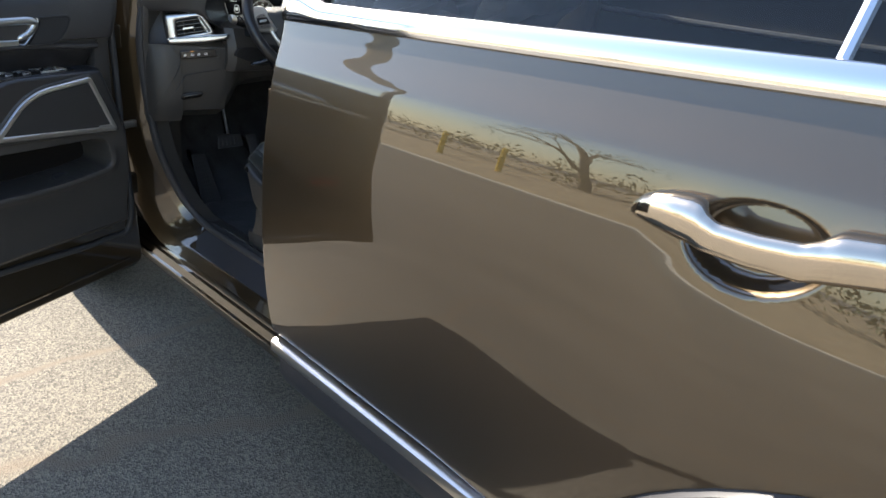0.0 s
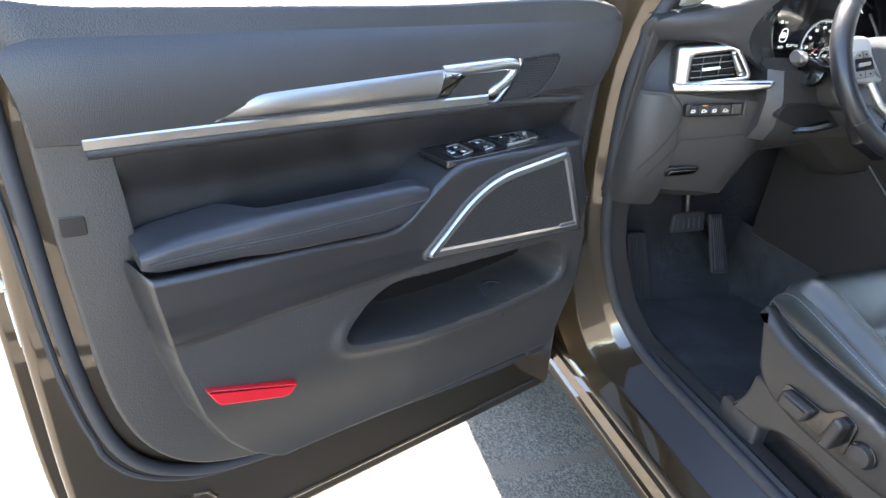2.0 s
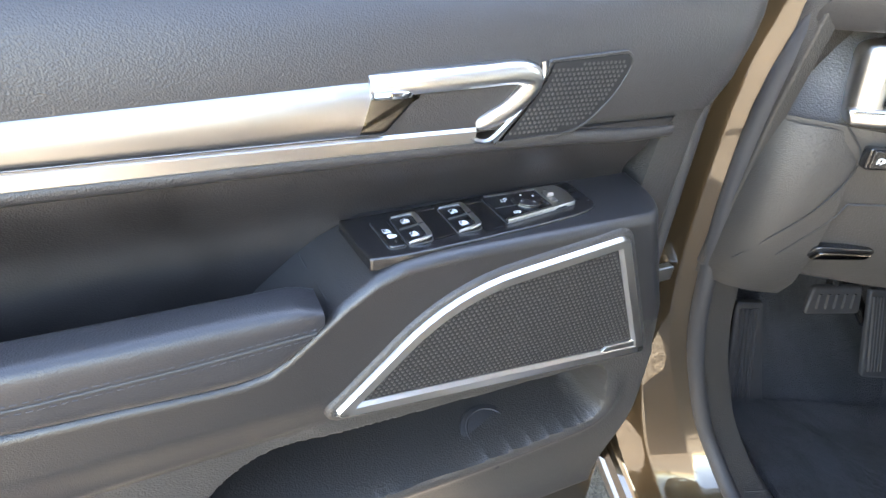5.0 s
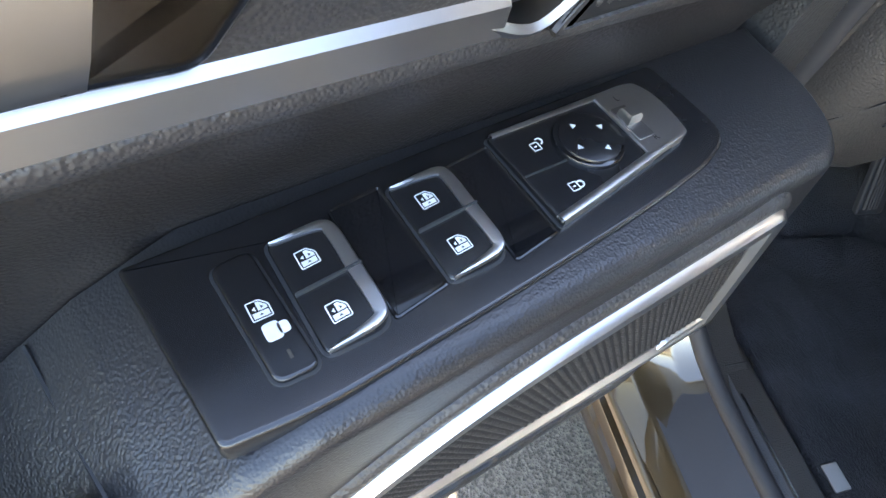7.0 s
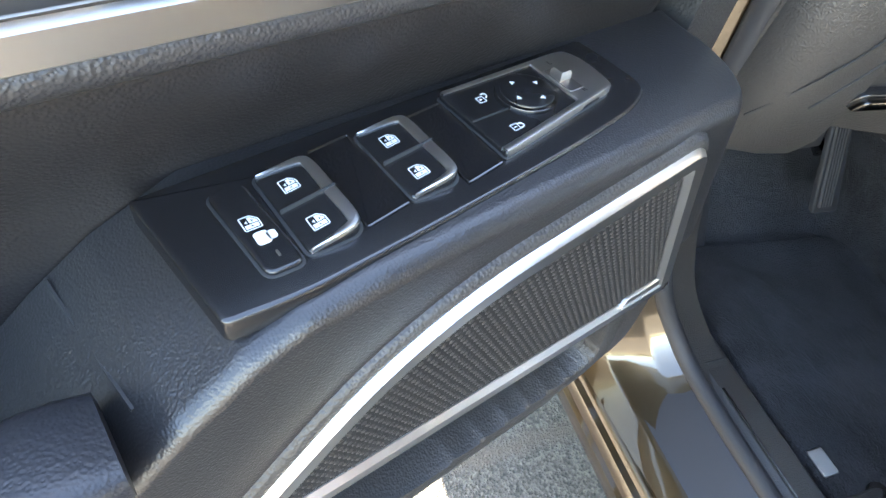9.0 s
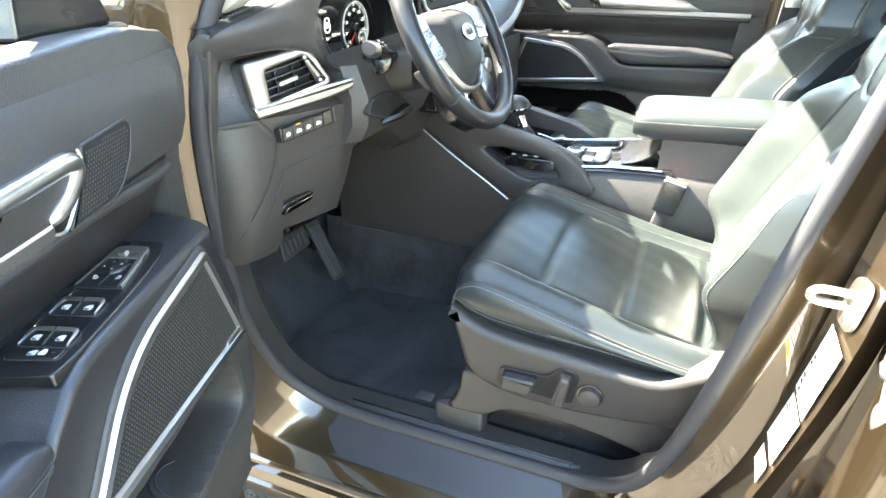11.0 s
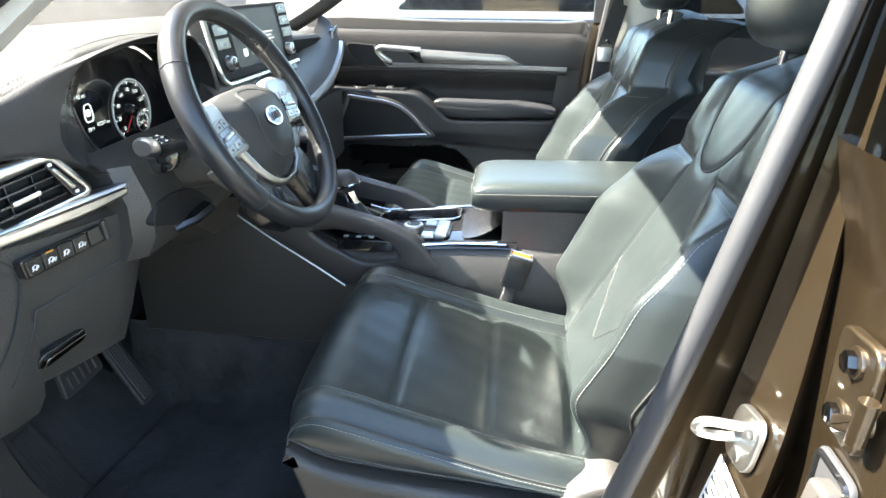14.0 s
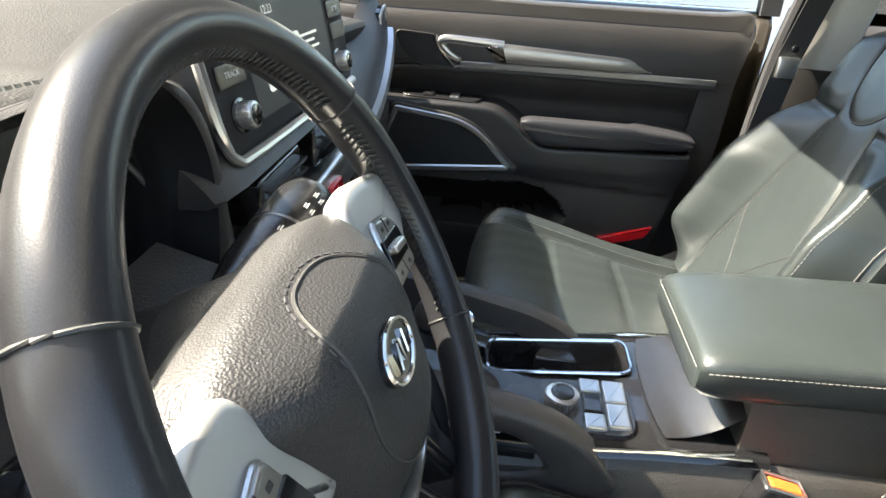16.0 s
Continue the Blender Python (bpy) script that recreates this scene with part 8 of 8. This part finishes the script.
# gear selector
gate = rounded([(0.545, 0.900), (0.720, 0.900), (0.720, 0.990), (0.545, 0.990)], 0.014, 4)
part("gear_gate", slab([(p.x, p.y) for p in gate], 0.0, 1.0, 0.0001, lambda a, b, d: Vector((a, b, deck_z(a) + (0.004 if d > 0.5 else -0.004)))), SMOOTH, CON)
boot_c = [(0.640, 0.955, 0.888, 0.042), (0.634, 0.955, 0.905, 0.036), (0.628, 0.955, 0.922, 0.026), (0.622, 0.955, 0.940, 0.018), (0.616, 0.955, 0.952, 0.014)]
gb = part("gear_boot", loft([[Vector((cx + r * (1 + 0.06 * (k % 2)) * math.cos(a), cy + r * 0.85 * (1 + 0.05 * math.sin(4 * a)) * math.sin(a), cz)) for a in [2 * math.pi * i / 24 for i in range(24)]] for k, (cx, cy, cz, r) in enumerate(boot_c)]), LEATHER_DOOR, CON, "black leather gear boot")
part("gear_neck", rod([(0.617, 0.955, 0.948), (0.603, 0.955, 0.985)], 0.011, 14), CHROME, gb)
kn = [(0.606, 0.976, 0.010, 0.014), (0.602, 0.984, 0.020, 0.020), (0.598, 0.995, 0.025, 0.023), (0.594, 1.006, 0.024, 0.022), (0.590, 1.016, 0.016, 0.016), (0.588, 1.020, 0.006, 0.006)]
part("gear_knob", loft([[Vector((cx + rx * 1.25 * math.cos(a), 0.955 + ry * math.sin(a), cz + 0.25 * rx * math.cos(a))) for a in [2 * math.pi * i / 24 for i in range(24)]] for cx, cz, rx, ry in kn]), LEATHER_DOOR, gb, "black gear knob with chrome collar")
part("gear_collar", rod([Vector((0.601 + 0.030 * math.cos(a), 0.955 + 0.023 * math.sin(a), 0.990 + 0.008 * math.cos(a))) for a in [2 * math.pi * i / 24 for i in range(24)]], 0.003, 6, True), CHROME, gb)
# drive mode dial and keys
pl = rounded([(0.722, 0.900), (0.814, 0.892), (0.824, 0.905), (0.824, 0.972), (0.814, 0.984), (0.722, 0.986)], 0.008, 4)
mp = part("mode_plate", slab([(p.x, p.y) for p in pl], 0.0, 1.0, 0.0001, lambda a, b, d: Vector((a, b, deck_z(a) + (0.0055 if d > 0.5 else -0.004)))), SMOOTH, CON, "drive mode dial and silver keys")
part("mode_dial", disc((0.745, 0.945, deck_z(0.745) + 0.004), (0, 0, 1), 0.020, 0.016, 32, 0.003), SILVER, mp, "knurled silver mode dial")
bm = bmesh.new()
for i in range(36):
    a = 2 * math.pi * i / 36
    rod([(0.745 + 0.0202 * math.cos(a), 0.945 + 0.0202 * math.sin(a), deck_z(0.745) + d) for d in (0.006, 0.017)], 0.0007, 4, bm=bm)
part("dial_knurling", bm, SILVER, mp)
part("dial_cap", disc((0.745, 0.945, deck_z(0.745) + 0.0195), (0, 0, 1), 0.014, 0.002, 24), SMOOTH, mp)
for x0, x1, y0, y1 in ((0.768, 0.792, 0.898, 0.922), (0.794, 0.819, 0.900, 0.938), (0.794, 0.820, 0.940, 0.978), (0.768, 0.792, 0.958, 0.982)):
    part("key", box(x0, x1, y0, y1, deck_z(x0) + 0.003, deck_z(x1) + 0.0095, 0.002), SILVER, mp)
part("dark_key", box(0.769, 0.791, 0.925, 0.955, deck_z(0.78) + 0.003, deck_z(0.80) + 0.008, 0.002), GLOSS, mp)
# phone tray ahead of the selector
part("phone_tray", slab(rounded([(0.450, 0.880), (0.540, 0.880), (0.545, 1.09), (0.455, 1.09)], 0.012, 4), 0.0, 1.0, 0.0001, lambda a, b, d: Vector((a, b, deck_z(a) + (0.003 if d > 0.5 else -0.003)))), RUBBER, CON)
keys = part("seat_heat_keys", box(0.600, 0.715, 0.868, 0.898, 0.880, 0.905, 0.004), GLOSS, CON, "gloss black key strip")
for i in range(4):
    part("key_sign", box(0.612 + i * 0.026, 0.622 + i * 0.026, 0.878, 0.888, 0.9045, 0.9056, 0.001), WHITE, keys)
# armrest box
box_rows = []
for i in range(17):
    f = i / 16
    x = 0.868 + 0.340 * f ** 1.3
    sq = [0.60, 0.82, 0.93, 0.98][i] if i < 4 else 1.0
    zc, hh = 0.992 + 0.012 * f, 0.032 * sq
    hw = 0.100 * (0.84 + 0.16 * sq)
    ring = []
    for j in range(36):
        a = 2 * math.pi * j / 36
        ca, sa = math.cos(a), math.sin(a)
        ring.append(Vector((x, 0.990 + hw * math.copysign(abs(ca) ** 0.35, ca), zc + hh * math.copysign(abs(sa) ** 0.45, sa))))
    box_rows.append(ring)
lid = part("armrest_lid", loft(box_rows), LEATHER, CON, "padded black leather armrest lid", 60)
for s in (-1, 1):
    part("stitching", stitches([(0.875 + 0.33 * i / 40, 0.990 + s * 0.0995, 1.005 + 0.012 * i / 40) for i in range(41)]), THREAD, lid)
part("stitching", stitches([(0.8645, 0.900 + 0.18 * i / 20, 1.006) for i in range(21)]), THREAD, lid)
bin_ = [[Vector((x, 0.990 + s * w, z)) for s, w, z in ((-1, 0.094, 0.975), (-1, 0.098, 0.92), (-1, 0.108, 0.86), (1, 0.108, 0.86), (1, 0.098, 0.92), (1, 0.094, 0.975))] for x in (0.93, 0.97, 1.20)]
part("armrest_bin", loft(bin_), HARD, CON, "dark grey console bin")
front = [[Vector((x + 0.010 * abs(k) ** 3, 0.988 + 0.092 * k, z)) for k in (-1, -0.8, -0.4, 0, 0.4, 0.8, 1)] for x, z in [(p.x, p.y) for p in catmull([(0.935, 0.966, 0), (0.915, 0.945, 0), (0.892, 0.926, 0), (0.868, 0.914, 0), (0.845, 0.909, 0)], 5)]]
part("bin_front", loft(front, closed=False), SMOOTH, CON, "gloss black sloping bin front", 80)
for s in (-1, 1):
    part("bin_trim", rod([(0.84, 0.985 + s * 0.1075, deck_z(0.84)), (0.90, 0.985 + s * 0.1070, 0.9105), (0.922, 0.985 + s * 0.104, 0.9120)], 0.0026, 8), CHROME, CON)


# ---- surroundings ----
GROUND = 0.05
bm = bmesh.new()
vs = [bm.verts.new(p) for p in ((-1500, -1500, GROUND), (1500, -1500, GROUND), (1500, 1500, GROUND), (-1500, 1500, GROUND))]
bm.faces.new(vs)
tagged(new("ground", mesh_from(bm, "ground", ASPHALT)), "worn sunlit asphalt with pale cracks", "asphalt", kind="structure")

CONCRETE = material("concrete kerb", (0.42, 0.39, 0.33), 0.85, vary=0.2, vary_scale=3, grain=("noise", 60, 0.4, 0.004))
EARTH = material("dry earth and straw", (0.24, 0.19, 0.12), 0.95, vary=0.4, vary_scale=2, grain=("noise", 30, 0.6, 0.02))
BOLLARD = material("yellow bollard paint", (0.70, 0.46, 0.03), 0.45, vary=0.1)
LEAF = material("dull green leaves", (0.075, 0.090, 0.035), 0.7, vary=0.4, vary_scale=3)
BARK = material("grey brown bark", (0.12, 0.09, 0.065), 0.9, vary=0.3, vary_scale=12, grain=("noise", 40, 0.6, 0.01))

tagged(new("kerb", mesh_from(box(-30, 40, -9.4, -9.05, 0.02, 0.19, 0.02), "kerb", CONCRETE)), "pale concrete kerb along the lot", "kerb", kind="structure")
bank = [[Vector((x, y, z)) for y, z in ((-9.3, 0.17), (-12, 0.35), (-18, 0.5), (-40, 0.6))] for x in (-40, 0, 40)]
tagged(new("verge", mesh_from(loft(bank, closed=False), "verge", EARTH)), "dry grassy verge behind the kerb", "verge", kind="structure")


def bollard(x, y, z):
    B = thing("bollard", "yellow painted steel bollard", "bollard", pose(x, y, z), group="bollards")
    part("post", loft([[Vector((r * math.cos(a), r * math.sin(a), z)) for a in [2 * math.pi * i / 18 for i in range(18)]] for r, z in ((0.09, 0), (0.09, 1.0), (0.075, 1.07), (0.03, 1.10))]), BOLLARD, B)
    return B


for x, y, z in ((-9.0, -12.0, 0.34), (-6.8, -12.0, 0.34), (-7.5, -3.2, GROUND)):
    bollard(x, y, z)


def leaf_cloud(bm, c, r, n, size, rng):
    for _ in range(n):
        d = Vector((rng.gauss(0, 1), rng.gauss(0, 1), rng.gauss(0, 1))).normalized() * r * rng.random() ** 0.4
        p = Vector(c) + Vector((d.x, d.y, d.z * 0.75))
        u = Vector((rng.gauss(0, 1), rng.gauss(0, 1), rng.gauss(0, 1))).normalized() * size * (0.6 + rng.random())
        v = u.orthogonal().normalized() * size * 0.5
        bm.faces.new([bm.verts.new(q) for q in (p - u, p + v, p + u, p - v)])


def tree(x, y, h, seed, leaves, label):
    rng = random.Random(seed)
    T = thing("tree", label, "tree", pose(x, y, GROUND), group="trees")
    bm = bmesh.new()
    tips = []

    def limb(p, d, length, r, depth):
        pts = [p]
        for _ in range(5):
            d = (d + Vector((rng.gauss(0, 0.14), rng.gauss(0, 0.14), rng.gauss(0, 0.08)))).normalized()
            pts.append(pts[-1] + d * length / 5)
        rings = []
        for i, q in enumerate(pts):
            t = (pts[min(i + 1, 5)] - pts[max(i - 1, 0)]).normalized()
            e = t.orthogonal().normalized()
            f = t.cross(e)
            rr = r * (1 - 0.55 * i / 5)
            rings.append([q + e * rr * math.cos(a) + f * rr * math.sin(a) for a in [2 * math.pi * k / 6 for k in range(6)]])
        loft(rings, bm=bm)
        if depth == 0:
            tips.append(pts[-1])
            return
        for _ in range(3 if depth > 1 else 4):
            q = pts[rng.randint(2, 5)]
            nd = (d + Vector((rng.gauss(0, 0.7), rng.gauss(0, 0.7), rng.gauss(0.15, 0.4)))).normalized()
            limb(q, nd, length * 0.66, r * 0.45, depth - 1)
    limb(Vector((0, 0, 0)), Vector((0.1, 0, 1)), h * 0.45, h * 0.035, 3)
    part("trunk", bm, BARK, T)
    bm = bmesh.new()
    for q in tips:
        leaf_cloud(bm, q, h * 0.09, leaves, 0.06, rng)
    part("crown", bm, LEAF, T)
    return T


tree(2.2, -13.5, 6.0, 3, 14, "sparse bare limbed tree behind the kerb")
tree(-6.0, -15.5, 7.0, 5, 26, "leafy tree behind the kerb")
tree(9.0, -17.0, 7.5, 8, 26, "leafy tree behind the kerb")
hedge = bmesh.new()
rng = random.Random(11)
for i in range(90):
    leaf_cloud(hedge, (-25 + i * 0.6, -16.5 + rng.gauss(0, 0.5), 0.9 + rng.random() * 0.6), 0.8, 46, 0.11, rng)
tagged(new("hedge", mesh_from(hedge, "hedge", LEAF)), "dark green hedge of uneven shrubs", "hedge", kind="stuff")

def parked_car(x, y, label, mat):
    C = thing("parked_car", label, "car", pose(x, y, GROUND), group="parked cars")
    rows = []
    for i in range(9):
        yy = -0.92 + 1.84 * i / 8
        e = 0.06 * abs(yy / 0.92) ** 4
        rows.append([Vector((px * (1 - e * 0.3), yy, z - e)) for px, z in ((-2.3, 0.35), (-2.35, 0.75), (-1.3, 1.0), (-0.8, 1.05), (-0.2, 1.55), (0.2, 1.62), (1.7, 1.60), (2.2, 1.1), (2.3, 0.75), (2.25, 0.35))])
    part("body", loft(rows), mat, C)
    for s in (-1, 1):
        o = rounded([(-0.62, 1.08), (-0.15, 1.48), (1.55, 1.50), (1.95, 1.10)], 0.06, 4)
        part("side_window", slab(o, s * 0.90, s * 0.935, 0.01), GLOSS, C)
        for wx in (-1.4, 1.45):
            w = part("tyre", disc((wx, s * 0.80, 0.34), (0, s, 0), 0.34, 0.18, 28, 0.03), TYRE, C)
            part("rim", disc((wx, s * 0.975, 0.34), (0, s, 0), 0.21, 0.012, 24, 0.005), SILVER, w)
    return C


parked_car(0.6, 5.6, "white parked car in the next bay", CAR_WHITE)
parked_car(6.4, 6.2, "white parked car further along", CAR_WHITE)
parked_car(-9.5, 3.0, "white parked car across the lot", CAR_WHITE)
